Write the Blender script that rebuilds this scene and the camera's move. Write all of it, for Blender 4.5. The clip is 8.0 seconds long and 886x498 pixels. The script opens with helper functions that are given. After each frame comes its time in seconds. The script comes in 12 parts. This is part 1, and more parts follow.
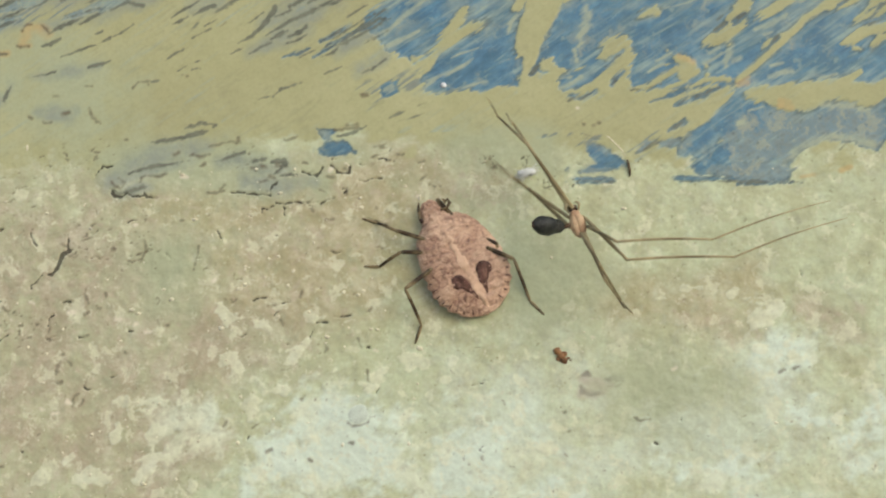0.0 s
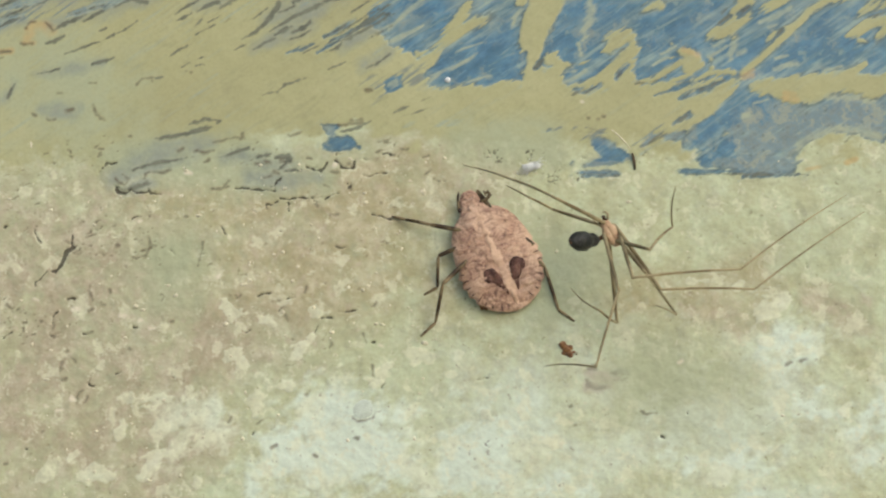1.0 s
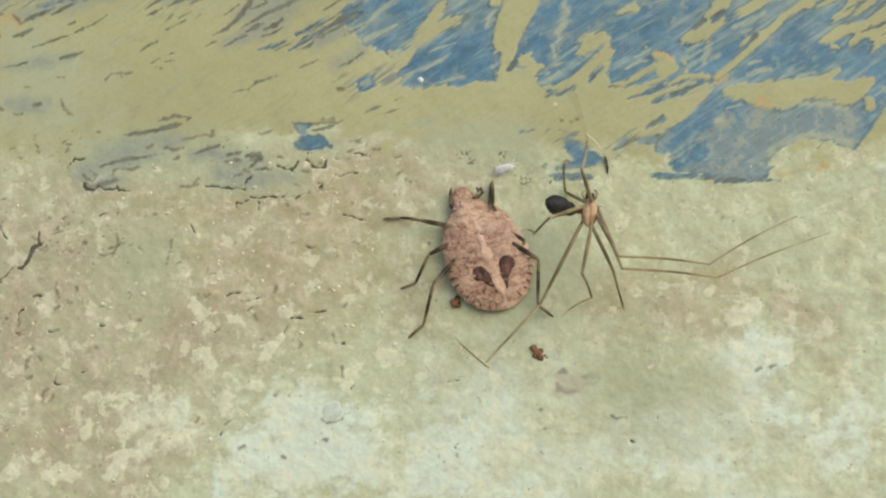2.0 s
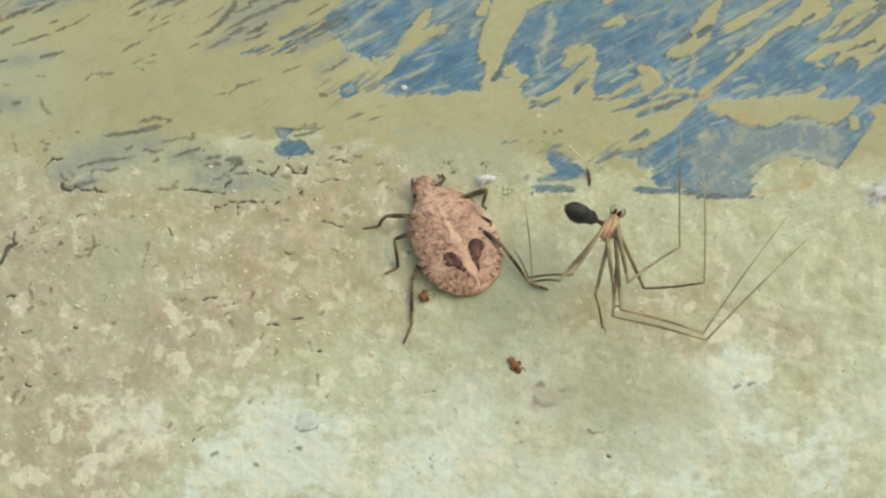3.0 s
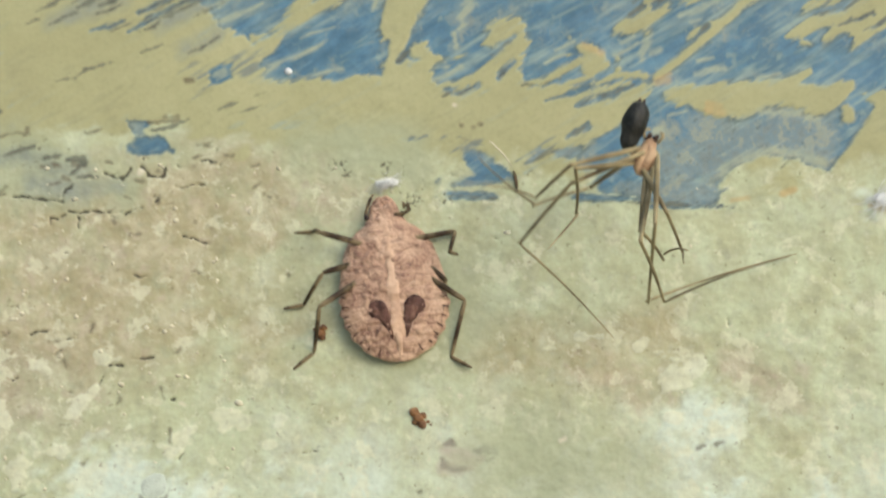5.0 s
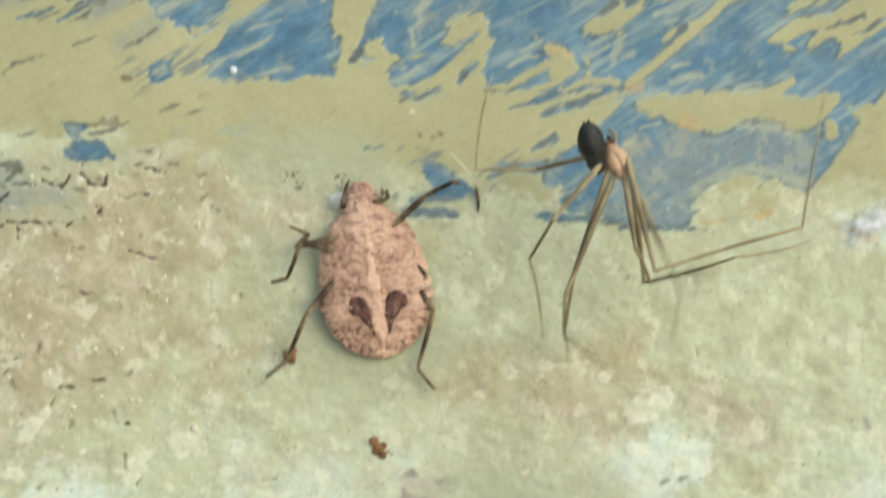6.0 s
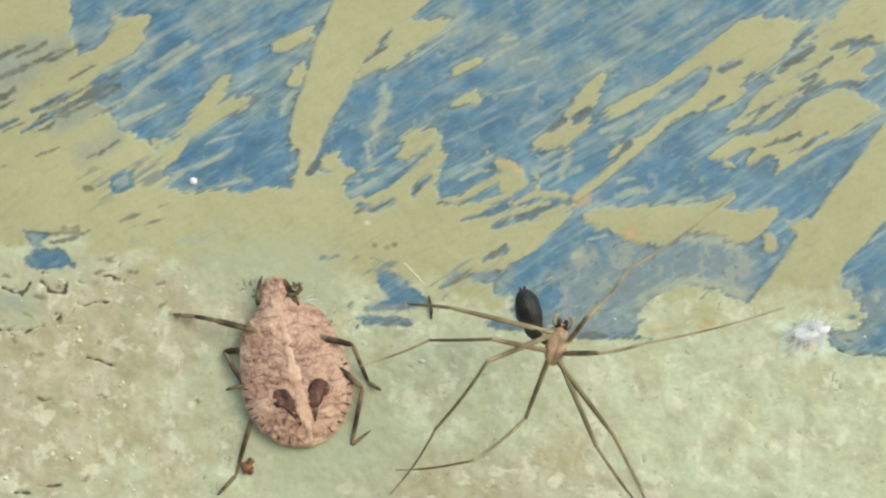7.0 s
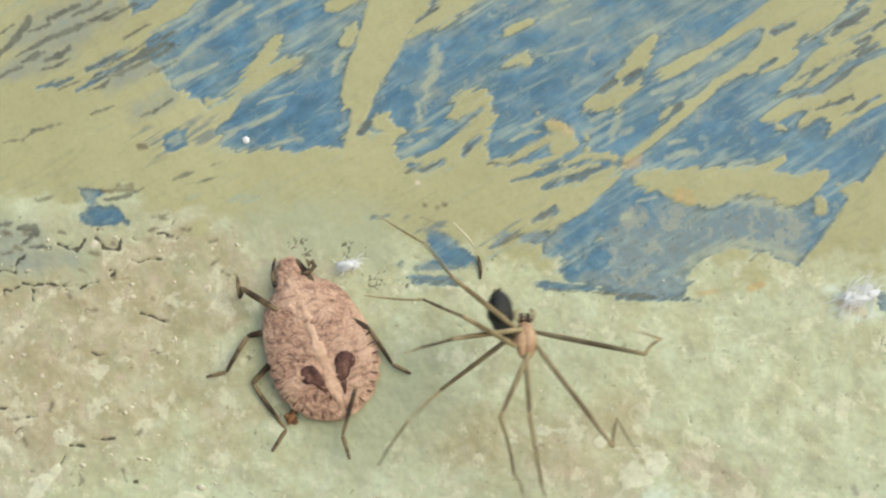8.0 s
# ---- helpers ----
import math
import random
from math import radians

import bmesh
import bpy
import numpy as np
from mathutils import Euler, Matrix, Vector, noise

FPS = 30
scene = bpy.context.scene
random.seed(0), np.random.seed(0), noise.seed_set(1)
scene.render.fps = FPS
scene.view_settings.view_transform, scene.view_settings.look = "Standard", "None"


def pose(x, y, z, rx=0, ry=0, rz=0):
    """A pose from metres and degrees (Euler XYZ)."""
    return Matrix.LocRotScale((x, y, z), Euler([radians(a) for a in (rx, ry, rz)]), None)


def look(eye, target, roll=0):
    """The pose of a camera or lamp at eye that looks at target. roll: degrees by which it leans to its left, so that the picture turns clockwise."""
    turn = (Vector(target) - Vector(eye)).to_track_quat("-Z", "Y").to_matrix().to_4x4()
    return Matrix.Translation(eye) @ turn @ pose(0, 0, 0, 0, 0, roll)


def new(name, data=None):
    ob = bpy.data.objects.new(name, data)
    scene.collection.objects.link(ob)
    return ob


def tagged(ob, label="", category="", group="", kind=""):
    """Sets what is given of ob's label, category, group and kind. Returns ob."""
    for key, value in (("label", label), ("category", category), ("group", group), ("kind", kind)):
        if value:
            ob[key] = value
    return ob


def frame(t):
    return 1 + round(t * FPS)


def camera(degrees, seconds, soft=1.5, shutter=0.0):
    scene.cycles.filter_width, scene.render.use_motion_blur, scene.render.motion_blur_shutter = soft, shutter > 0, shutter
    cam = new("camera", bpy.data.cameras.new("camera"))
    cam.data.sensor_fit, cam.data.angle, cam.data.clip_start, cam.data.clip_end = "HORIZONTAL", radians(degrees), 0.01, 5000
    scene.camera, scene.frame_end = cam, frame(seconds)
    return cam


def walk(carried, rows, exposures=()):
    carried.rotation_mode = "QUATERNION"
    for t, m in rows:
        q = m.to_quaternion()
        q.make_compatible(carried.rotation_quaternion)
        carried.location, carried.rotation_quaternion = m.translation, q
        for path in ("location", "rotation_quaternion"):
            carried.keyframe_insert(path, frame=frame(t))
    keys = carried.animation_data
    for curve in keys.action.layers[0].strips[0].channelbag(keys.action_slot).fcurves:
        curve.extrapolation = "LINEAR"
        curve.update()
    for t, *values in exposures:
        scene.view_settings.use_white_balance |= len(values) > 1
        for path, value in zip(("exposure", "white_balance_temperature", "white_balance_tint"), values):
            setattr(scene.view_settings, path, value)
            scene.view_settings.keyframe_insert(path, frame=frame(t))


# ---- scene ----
cam = camera(35.06, 8.0, soft=2.2, shutter=0.5)
PATH = [
    (0, pose(0.02423, -0.13590, 0.37513, 100.216, -1.141, 9.902)),
    (0.1, pose(0.02416, -0.13593, 0.37522, 100.275, -1.199, 9.790)),
    (0.2, pose(0.02410, -0.13596, 0.37530, 100.285, -1.257, 9.819)),
    (0.3, pose(0.02403, -0.13600, 0.37539, 100.339, -1.314, 9.972)),
    (0.4, pose(0.02397, -0.13603, 0.37547, 100.639, -1.372, 9.753)),
    (0.5, pose(0.02390, -0.13606, 0.37556, 100.438, -1.430, 9.866)),
    (0.6, pose(0.02391, -0.13591, 0.37514, 100.489, -1.336, 10.091)),
    (0.7, pose(0.02392, -0.13576, 0.37472, 99.958, -1.241, 10.302)),
    (0.8, pose(0.02392, -0.13560, 0.37431, 99.851, -1.147, 10.491)),
    (0.9, pose(0.02393, -0.13545, 0.37389, 100.148, -1.052, 10.383)),
    (1, pose(0.02394, -0.13530, 0.37347, 100.705, -0.958, 10.048)),
    (1.1, pose(0.02405, -0.13520, 0.37352, 100.276, -0.999, 9.917)),
    (1.2, pose(0.02415, -0.13510, 0.37357, 100.268, -1.040, 9.881)),
    (1.3, pose(0.02426, -0.13499, 0.37362, 100.669, -1.080, 9.472)),
    (1.4, pose(0.02436, -0.13489, 0.37367, 101.044, -1.121, 9.065)),
    (1.5, pose(0.02447, -0.13479, 0.37372, 101.048, -1.162, 8.890)),
    (1.6, pose(0.02420, -0.13490, 0.37454, 100.508, -1.112, 8.735)),
    (1.7, pose(0.02394, -0.13501, 0.37536, 99.962, -1.063, 8.797)),
    (2.8, pose(0.02171, -0.13418, 0.37318, 101.372, -2.398, 7.204)),
    (2.9, pose(0.02236, -0.13400, 0.37388, 101.009, -2.458, 7.391)),
    (3, pose(0.02301, -0.13383, 0.37457, 100.893, -2.518, 7.434)),
    (3.1, pose(0.02327, -0.13326, 0.37431, 100.834, -2.695, 7.227)),
    (3.2, pose(0.02353, -0.13269, 0.37404, 100.964, -2.873, 7.063)),
    (3.3, pose(0.02379, -0.13212, 0.37378, 101.187, -3.050, 6.433)),
    (3.4, pose(0.02405, -0.13155, 0.37351, 101.232, -3.228, 6.357)),
    (3.5, pose(0.02431, -0.13098, 0.37325, 100.814, -3.405, 6.427)),
    (3.6, pose(0.02382, -0.12955, 0.37391, 100.066, -3.181, 6.562)),
    (3.7, pose(0.02333, -0.12812, 0.37456, 98.864, -2.956, 7.231)),
    (3.8, pose(0.02284, -0.12669, 0.37522, 98.157, -2.732, 7.584)),
    (3.9, pose(0.02235, -0.12526, 0.37587, 97.925, -2.507, 7.466)),
    (4, pose(0.02186, -0.12383, 0.37653, 98.678, -2.283, 7.328)),
    (4.1, pose(0.02132, -0.12193, 0.37731, 100.173, -2.343, 6.831)),
    (4.2, pose(0.02078, -0.12003, 0.37808, 100.311, -2.404, 6.846)),
    (4.3, pose(0.02025, -0.11812, 0.37886, 100.600, -2.464, 7.291)),
    (4.4, pose(0.01971, -0.11622, 0.37963, 100.972, -2.525, 7.267)),
    (4.5, pose(0.01917, -0.11432, 0.38041, 100.952, -2.585, 6.895)),
    (4.6, pose(0.02300, -0.11083, 0.37663, 103.588, -2.830, 7.687)),
    (4.7, pose(0.02683, -0.10734, 0.37284, 106.420, -3.075, 7.177)),
    (5.8, pose(0.02807, -0.10246, 0.39952, 90.927, -1.846, 7.557)),
    (5.9, pose(0.02786, -0.10251, 0.40052, 91.149, -2.013, 6.764)),
    (6, pose(0.02765, -0.10257, 0.40152, 91.441, -2.180, 6.391)),
    (6.1, pose(0.02764, -0.10288, 0.40168, 92.178, -2.212, 6.184)),
    (6.2, pose(0.02762, -0.10319, 0.40184, 92.180, -2.244, 6.134)),
    (6.3, pose(0.02761, -0.10350, 0.40200, 91.968, -2.275, 6.647)),
    (6.4, pose(0.02759, -0.10381, 0.40216, 91.696, -2.307, 6.601)),
    (6.5, pose(0.02758, -0.10412, 0.40232, 91.969, -2.339, 6.353)),
    (6.6, pose(0.02761, -0.10441, 0.40235, 92.710, -2.324, 6.163)),
    (6.7, pose(0.02765, -0.10470, 0.40237, 93.091, -2.309, 5.685)),
    (6.8, pose(0.02768, -0.10499, 0.40240, 93.615, -2.294, 5.135)),
    (6.9, pose(0.02772, -0.10528, 0.40242, 95.128, -2.279, 4.261)),
    (7, pose(0.02775, -0.10557, 0.40245, 95.358, -2.264, 4.389)),
    (7.1, pose(0.02748, -0.10576, 0.40256, 94.998, -2.347, 4.706)),
    (7.2, pose(0.02722, -0.10595, 0.40267, 94.937, -2.431, 4.679)),
    (7.3, pose(0.02695, -0.10615, 0.40279, 94.429, -2.514, 5.006)),
    (7.4, pose(0.02669, -0.10634, 0.40290, 93.953, -2.598, 5.300)),
    (7.5, pose(0.02642, -0.10653, 0.40301, 93.661, -2.681, 5.602)),
    (8, pose(0.02708, -0.10626, 0.40200, 93.850, -2.900, 5.975)),
]
walk(cam, PATH, exposures=[(0.0, -0.06, 5530, 8), (4.0, 0.0, 5550, 8), (6.0, 0.15, 5440, 7), (7.0, 0.18, 5330, 6), (8.0, 0.14, 5420, 8)])

# ---------------------------------------------------------------- light
world = bpy.data.worlds.new("sky")
scene.world = world
world.use_nodes = True
wn = world.node_tree
sky = wn.nodes.new("ShaderNodeTexSky")
sky.sky_type, sky.sun_disc = "NISHITA", False
sky.sun_elevation, sky.sun_rotation = radians(18), radians(140)
sky.dust_density = 4.0
wn.nodes["Background"].inputs[1].default_value = 0.14
wn.links.new(sky.outputs[0], wn.nodes["Background"].inputs[0])
sun = new("sun", bpy.data.lights.new("sun", "SUN"))
sun.data.energy, sun.data.angle, sun.data.color = 1.25, radians(120), (1.0, 0.98, 0.94)
sun.matrix_basis = look((0.643, -0.766, 0.725), (0, 0, 0.4))

# ---------------------------------------------------------------- helpers
MM = 0.001
LEVEL = 0.4          # height of the patch of wall above the ground


def on_wall(u, v, h, turn=0.0):
    """A pose on the wall: u to the right, v up and h off it in millimetres; local z points off the wall."""
    return pose(u * MM, -h * MM, LEVEL + v * MM, 90) @ pose(0, 0, 0, 0, 0, turn)


def aim(x, y, z, dx, dy, dz):
    """The pose of a limb that starts at x, y, z (millimetres) and runs along its own x axis towards d."""
    d = Vector((dx, dy, dz)).normalized()
    up = Vector((0, 0, 1)) if abs(d.z) < 0.97 else Vector((1, 0, 0))
    side = up.cross(d).normalized()
    m = Matrix((d, side, d.cross(side))).transposed().to_4x4()
    m.translation = (x * MM, y * MM, z * MM)
    return m


def part(name, bm, material, parent=None, label="", smooth=True):
    """One mesh object from a bmesh in millimetres."""
    me = bpy.data.meshes.new(name)
    bmesh.ops.scale(bm, vec=(MM, MM, MM), verts=bm.verts)
    bmesh.ops.recalc_face_normals(bm, faces=bm.faces)
    bm.to_mesh(me)
    bm.free()
    if smooth:
        me.polygons.foreach_set("use_smooth", [True] * len(me.polygons))
    me.materials.append(material)
    ob = new(name, me)
    if parent:
        ob.parent = parent
    if label:
        ob["label"] = label
    return ob


def tube(bm, points, radii, sides=8, squash=1.0):
    """A closed tapered tube through points."""
    pts = [Vector(p) for p in points]
    rings = []
    for i, p in enumerate(pts):
        d = (pts[min(i + 1, len(pts) - 1)] - pts[max(i - 1, 0)]).normalized()
        up = Vector((0, 0, 1)) if abs(d.z) < 0.95 else Vector((1, 0, 0))
        s = up.cross(d).normalized()
        w = d.cross(s)
        r = radii[i]
        rings.append([bm.verts.new(p + r * (math.cos(a) * s + squash * math.sin(a) * w))
                      for a in (2 * math.pi * k / sides for k in range(sides))])
    for a, b in zip(rings, rings[1:]):
        for k in range(sides):
            bm.faces.new((a[k], a[(k + 1) % sides], b[(k + 1) % sides], b[k]))
    bm.faces.new(rings[0][::-1])
    bm.faces.new(rings[-1])


def lump(bm, centre, size, seed=0, rough=0.25, detail=2, freq=1.2):
    """An uneven pebble-like body."""
    made = bmesh.ops.create_icosphere(bm, subdivisions=detail, radius=1.0)
    off = Vector((seed * 3.7, seed * 1.9, seed * 5.3))
    for v in made["verts"]:
        n = v.co.normalized()
        k = 1 + rough * noise.noise(n * freq + off) + 0.5 * rough * noise.noise(n * freq * 2.7 + off)
        v.co = Vector((n.x * size[0], n.y * size[1], n.z * size[2])) * k + Vector(centre)


# ---------------------------------------------------------------- materials
def material(name, rough=0.6, spec=0.4):
    m = bpy.data.materials.new(name)
    m.use_nodes = True
    n, l = m.node_tree.nodes, m.node_tree.links
    b = n["Principled BSDF"]
    b.inputs["Roughness"].default_value = rough
    b.inputs["Specular IOR Level"].default_value = spec
    return m, n, l, b


def tex_noise(n, l, scale, detail=4.0, rough=0.55, vec=None, distort=0.0):
    t = n.new("ShaderNodeTexNoise")
    t.inputs["Scale"].default_value = scale
    t.inputs["Detail"].default_value = detail
    t.inputs["Roughness"].default_value = rough
    t.inputs["Distortion"].default_value = distort
    if vec is not None:
        l.new(vec, t.inputs["Vector"])
    return t.outputs["Fac"]


def ramp(n, l, fac, stops):
    r = n.new("ShaderNodeValToRGB")
    el = r.color_ramp.elements
    while len(el) < len(stops):
        el.new(0.5)
    for e, (p, c) in zip(el, stops):
        e.position = p
        e.color = (*c, 1) if len(c) == 3 else c
    l.new(fac, r.inputs[0])
    return r.outputs[0]


def span(n, l, value, lo, hi, to_lo=0.0, to_hi=1.0, smooth=True):
    r = n.new("ShaderNodeMapRange")
    r.interpolation_type = "SMOOTHSTEP" if smooth else "LINEAR"
    r.inputs["From Min"].default_value, r.inputs["From Max"].default_value = lo, hi
    r.inputs["To Min"].default_value, r.inputs["To Max"].default_value = to_lo, to_hi
    l.new(value, r.inputs["Value"])
    return r.outputs[0]


def maths(n, l, op, a, b):
    r = n.new("ShaderNodeMath")
    r.operation = op
    for k, x in enumerate((a, b)):
        if isinstance(x, (int, float)):
            r.inputs[k].default_value = x
        else:
            l.new(x, r.inputs[k])
    return r.outputs[0]


def blend(n, l, fac, a, b, kind="MIX"):
    r = n.new("ShaderNodeMix")
    r.data_type, r.blend_type = "RGBA", kind
    for sock, x in ((r.inputs[0], fac), (r.inputs[6], a), (r.inputs[7], b)):
        if isinstance(x, (int, float)):
            sock.default_value = x
        elif isinstance(x, tuple):
            sock.default_value = (*x, 1)
        else:
            l.new(x, sock)
    return r.outputs[2]


def relief(n, l, b, height, strength=0.5, distance=0.0001):
    r = n.new("ShaderNodeBump")
    r.inputs["Strength"].default_value, r.inputs["Distance"].default_value = strength, distance
    l.new(height, r.inputs["Height"])
    l.new(r.outputs[0], b.inputs["Normal"])


def bristles(n, l, co, degrees, scale, stretch, detail=3.0, distort=0.4):
    """Streaks drawn out along the brush, which rises to the right by that many degrees."""
    turned, drawn = n.new("ShaderNodeMapping"), n.new("ShaderNodeMapping")
    turned.inputs["Rotation"].default_value = (0, radians(degrees), 0)
    drawn.inputs["Scale"].default_value = (1 / stretch, 1, 1)
    l.new(co, turned.inputs["Vector"])
    l.new(turned.outputs["Vector"], drawn.inputs["Vector"])
    return tex_noise(n, l, scale, detail, 0.6, drawn.outputs["Vector"], distort)


def attribute(n, name):
    a = n.new("ShaderNodeAttribute")
    a.attribute_name = name
    return a.outputs["Fac"]


def wall_material():
    m, n, l, b = material("painted_plaster", 0.6, 0.35)
    co = n.new("ShaderNodeTexCoord").outputs["Object"]
    fine = tex_noise(n, l, 2600, 4, 0.6, co)
    mid = tex_noise(n, l, 420, 5, 0.6, co)
    wide = tex_noise(n, l, 95, 5, 0.6, co)
    other = tex_noise(n, l, 210, 5, 0.65, co, 0.6)
    patchy = tex_noise(n, l, 330, 6, 0.7, co, 0.4)
    crumbs = tex_noise(n, l, 1500, 3, 0.6, co)
    # bare, lime-washed plaster
    plaster = ramp(n, l, mid, [(0.28, PL_A), (0.45, PL_B), (0.58, PL_C), (0.74, PL_D)])
    plaster = blend(n, l, span(n, l, wide, 0.42, 0.68, 0, 0.55), plaster, PL_E)
    tan = attribute(n, "tan")
    plaster = blend(n, l, maths(n, l, "MULTIPLY", tan, span(n, l, other, 0.3, 0.62, 0.2, 0.9)), plaster, ramp(n, l, patchy, [(0.32, (0.37, 0.35, 0.225)), (0.48, TAN), (0.62, (0.49, 0.425, 0.31))]))
    plaster = blend(n, l, maths(n, l, "MULTIPLY", attribute(n, "ochre"), span(n, l, other, 0.3, 0.6, 0.3, 0.85)), plaster, ramp(n, l, patchy, [(0.32, (0.355, 0.325, 0.175)), (0.48, (0.43, 0.38, 0.215)), (0.64, (0.52, 0.475, 0.295))]))
    rough_skin = attribute(n, "bare")
    # small change of tint from grain to grain
    grain = tex_noise(n, l, 760, 4, 0.6, co, 0.3)
    warm = maths(n, l, "MULTIPLY", span(n, l, grain, 0.52, 0.66, 0, 0.5), rough_skin)
    plaster = blend(n, l, maths(n, l, "MULTIPLY", warm, span(n, l, tan, 0.0, 0.6, 0.2, 1.0)), plaster, (0.49, 0.41, 0.30))
    plaster = blend(n, l, maths(n, l, "MULTIPLY", span(n, l, grain, 0.45, 0.34, 0, 0.4), rough_skin), plaster, (0.37, 0.38, 0.25))
    lime = maths(n, l, "ADD", attribute(n, "lime"), span(n, l, patchy, 0.3, 0.7, -0.3, 0.3, False))
    lime = span(n, l, maths(n, l, "ADD", lime, span(n, l, crumbs, 0.3, 0.7, -0.07, 0.07, False)), -0.15, 1.05, 0, 0.85)
    skin = blend(n, l, maths(n, l, "MAXIMUM", span(n, l, other, 0.48, 0.62, 0, 0.6), maths(n, l, "MULTIPLY", tan, 0.9)), LIME, CHIP)
    plaster = blend(n, l, lime, plaster, skin)
    # scraps of pale lime skin
    scrap = tex_noise(n, l, 430, 5, 0.65, co, 0.2)
    scrap = maths(n, l, "MULTIPLY", span(n, l, scrap, 0.54, 0.62, 0, 0.6), attribute(n, "bare"))
    plaster = blend(n, l, scrap, plaster, CHIP)
    plaster = blend(n, l, span(n, l, attribute(n, "flake"), 0.2, 0.7, 0, 0.72), plaster, ramp(n, l, mid, [(0.35, (0.58, 0.60, 0.43)), (0.5, CHIP), (0.65, (0.72, 0.74, 0.56))]))
    plaster = blend(n, l, maths(n, l, "MULTIPLY", span(n, l, crumbs, 0.62, 0.7, 0, 0.5), rough_skin), plaster, (0.66, 0.63, 0.45))
    plaster = blend(n, l, maths(n, l, "MULTIPLY", span(n, l, crumbs, 0.36, 0.29, 0, 0.55), rough_skin), plaster, (0.22, 0.19, 0.11))
    plaster = blend(n, l, maths(n, l, "MULTIPLY", attribute(n, "pink"), 0.7), plaster, (0.47, 0.41, 0.34))
    plaster = blend(n, l, maths(n, l, "MULTIPLY", attribute(n, "clot"), 0.75), plaster, (0.235, 0.205, 0.175))
    grey = tex_noise(n, l, 520, 5, 0.7, co, 0.2)
    plaster = blend(n, l, span(n, l, grey, 0.56, 0.72, 0, 0.5), plaster, ASH)
    # cream coat
    cream = ramp(n, l, wide, [(0.3, CR_A), (0.5, CR_B), (0.72, CR_C)])
    cream = blend(n, l, span(n, l, fine, 0.55, 0.8, 0, 0.25), cream, CR_D)
    cream = blend(n, l, span(n, l, attribute(n, "brush"), 0.4, 0.15, 0, 0.3), cream, (0.30, 0.29, 0.17))
    coat = maths(n, l, "ADD", attribute(n, "coat"), span(n, l, other, 0.3, 0.7, -0.4, 0.4, False))
    base = blend(n, l, span(n, l, coat, 0.3, 0.7), plaster, cream)
    base = blend(n, l, span(n, l, attribute(n, "edge"), 0.12, 0.7, 0, 0.65), base, THIN)
    green = attribute(n, "green")
    base = blend(n, l, maths(n, l, "MULTIPLY", green, span(n, l, other, 0.25, 0.6, 0.25, 0.9)), base, GREEN)
    base = blend(n, l, span(n, l, attribute(n, "remnant"), 0.15, 0.75, 0, 0.75), base, REMNANT)
    base = blend(n, l, maths(n, l, "MULTIPLY", attribute(n, "film"), span(n, l, patchy, 0.3, 0.65, 0.32, 0.74)), base, (0.265, 0.30, 0.265))
    # blue coat under it
    blue = ramp(n, l, mid, [(0.25, BL_A), (0.48, BL_B), (0.62, BL_C), (0.8, BL_D)])
    brush = attribute(n, "brush")
    blue = blend(n, l, span(n, l, brush, 0.5, 0.2, 0, 0.5), blue, (0.055, 0.12, 0.18))
    blue = blend(n, l, span(n, l, brush, 0.62, 0.9, 0, 0.3), blue, (0.22, 0.34, 0.37))
    hairs = bristles(n, l, co, 36, 2300, 7.0)
    drawn = bristles(n, l, co, 33, 900, 5.0, 4.0, 0.8)
    blue = blend(n, l, maths(n, l, "MULTIPLY", span(n, l, other, 0.36, 0.6), span(n, l, drawn, 0.38, 0.62, 0.1, 0.7)), blue, (0.10, 0.185, 0.225))
    blue = blend(n, l, span(n, l, hairs, 0.56, 0.72, 0, 0.42), blue, (0.27, 0.38, 0.40))
    blue = blend(n, l, maths(n, l, "MULTIPLY", span(n, l, drawn, 0.55, 0.68, 0, 0.7), span(n, l, wide, 0.4, 0.6, 0.25, 1.0)), blue, (0.31, 0.39, 0.35))
    scuff = tex_noise(n, l, 900, 3, 0.5, co)
    blue = blend(n, l, span(n, l, scuff, 0.6, 0.72, 0, 0.55), blue, VEIL)
    worn = ramp(n, l, grey, [(0.3, (0.15, 0.18, 0.175)), (0.42, (0.235, 0.275, 0.25)), (0.5, (0.20, 0.275, 0.295)), (0.57, (0.345, 0.36, 0.265)), (0.68, (0.28, 0.33, 0.285))])
    veil = maths(n, l, "ADD", attribute(n, "veil"), span(n, l, patchy, 0.3, 0.7, -0.75, 0.75, False))
    worn = blend(n, l, span(n, l, crumbs, 0.4, 0.3, 0, 0.6), worn, (0.10, 0.12, 0.11))
    blue = blend(n, l, span(n, l, veil, 0.08, 0.75, 0, 0.87), blue, worn)
    blue = blend(n, l, span(n, l, attribute(n, "thin"), 0.05, 0.7, 0, 0.85), blue, THIN)
    blue = blend(n, l, maths(n, l, "MULTIPLY", attribute(n, "pale"), span(n, l, patchy, 0.25, 0.55, 0.5, 0.9)), blue, ramp(n, l, mid, [(0.35, (0.34, 0.39, 0.30)), (0.6, (0.43, 0.45, 0.30))]))
    comb = maths(n, l, "ADD", span(n, l, hairs, 0.3, 0.7, -0.11, 0.11, False), span(n, l, drawn, 0.3, 0.7, -0.1, 0.1, False))
    edge = maths(n, l, "ADD", attribute(n, "blue"), maths(n, l, "ADD", comb, span(n, l, fine, 0.3, 0.7, -0.05, 0.05, False)))
    base = blend(n, l, span(n, l, edge, -0.16, 0.2), base, blue)
    # shade painted into the blue beside the raised edge of the cream coat
    rim = maths(n, l, "MULTIPLY", span(n, l, edge, -0.06, 0.08), span(n, l, edge, 0.42, 0.1))
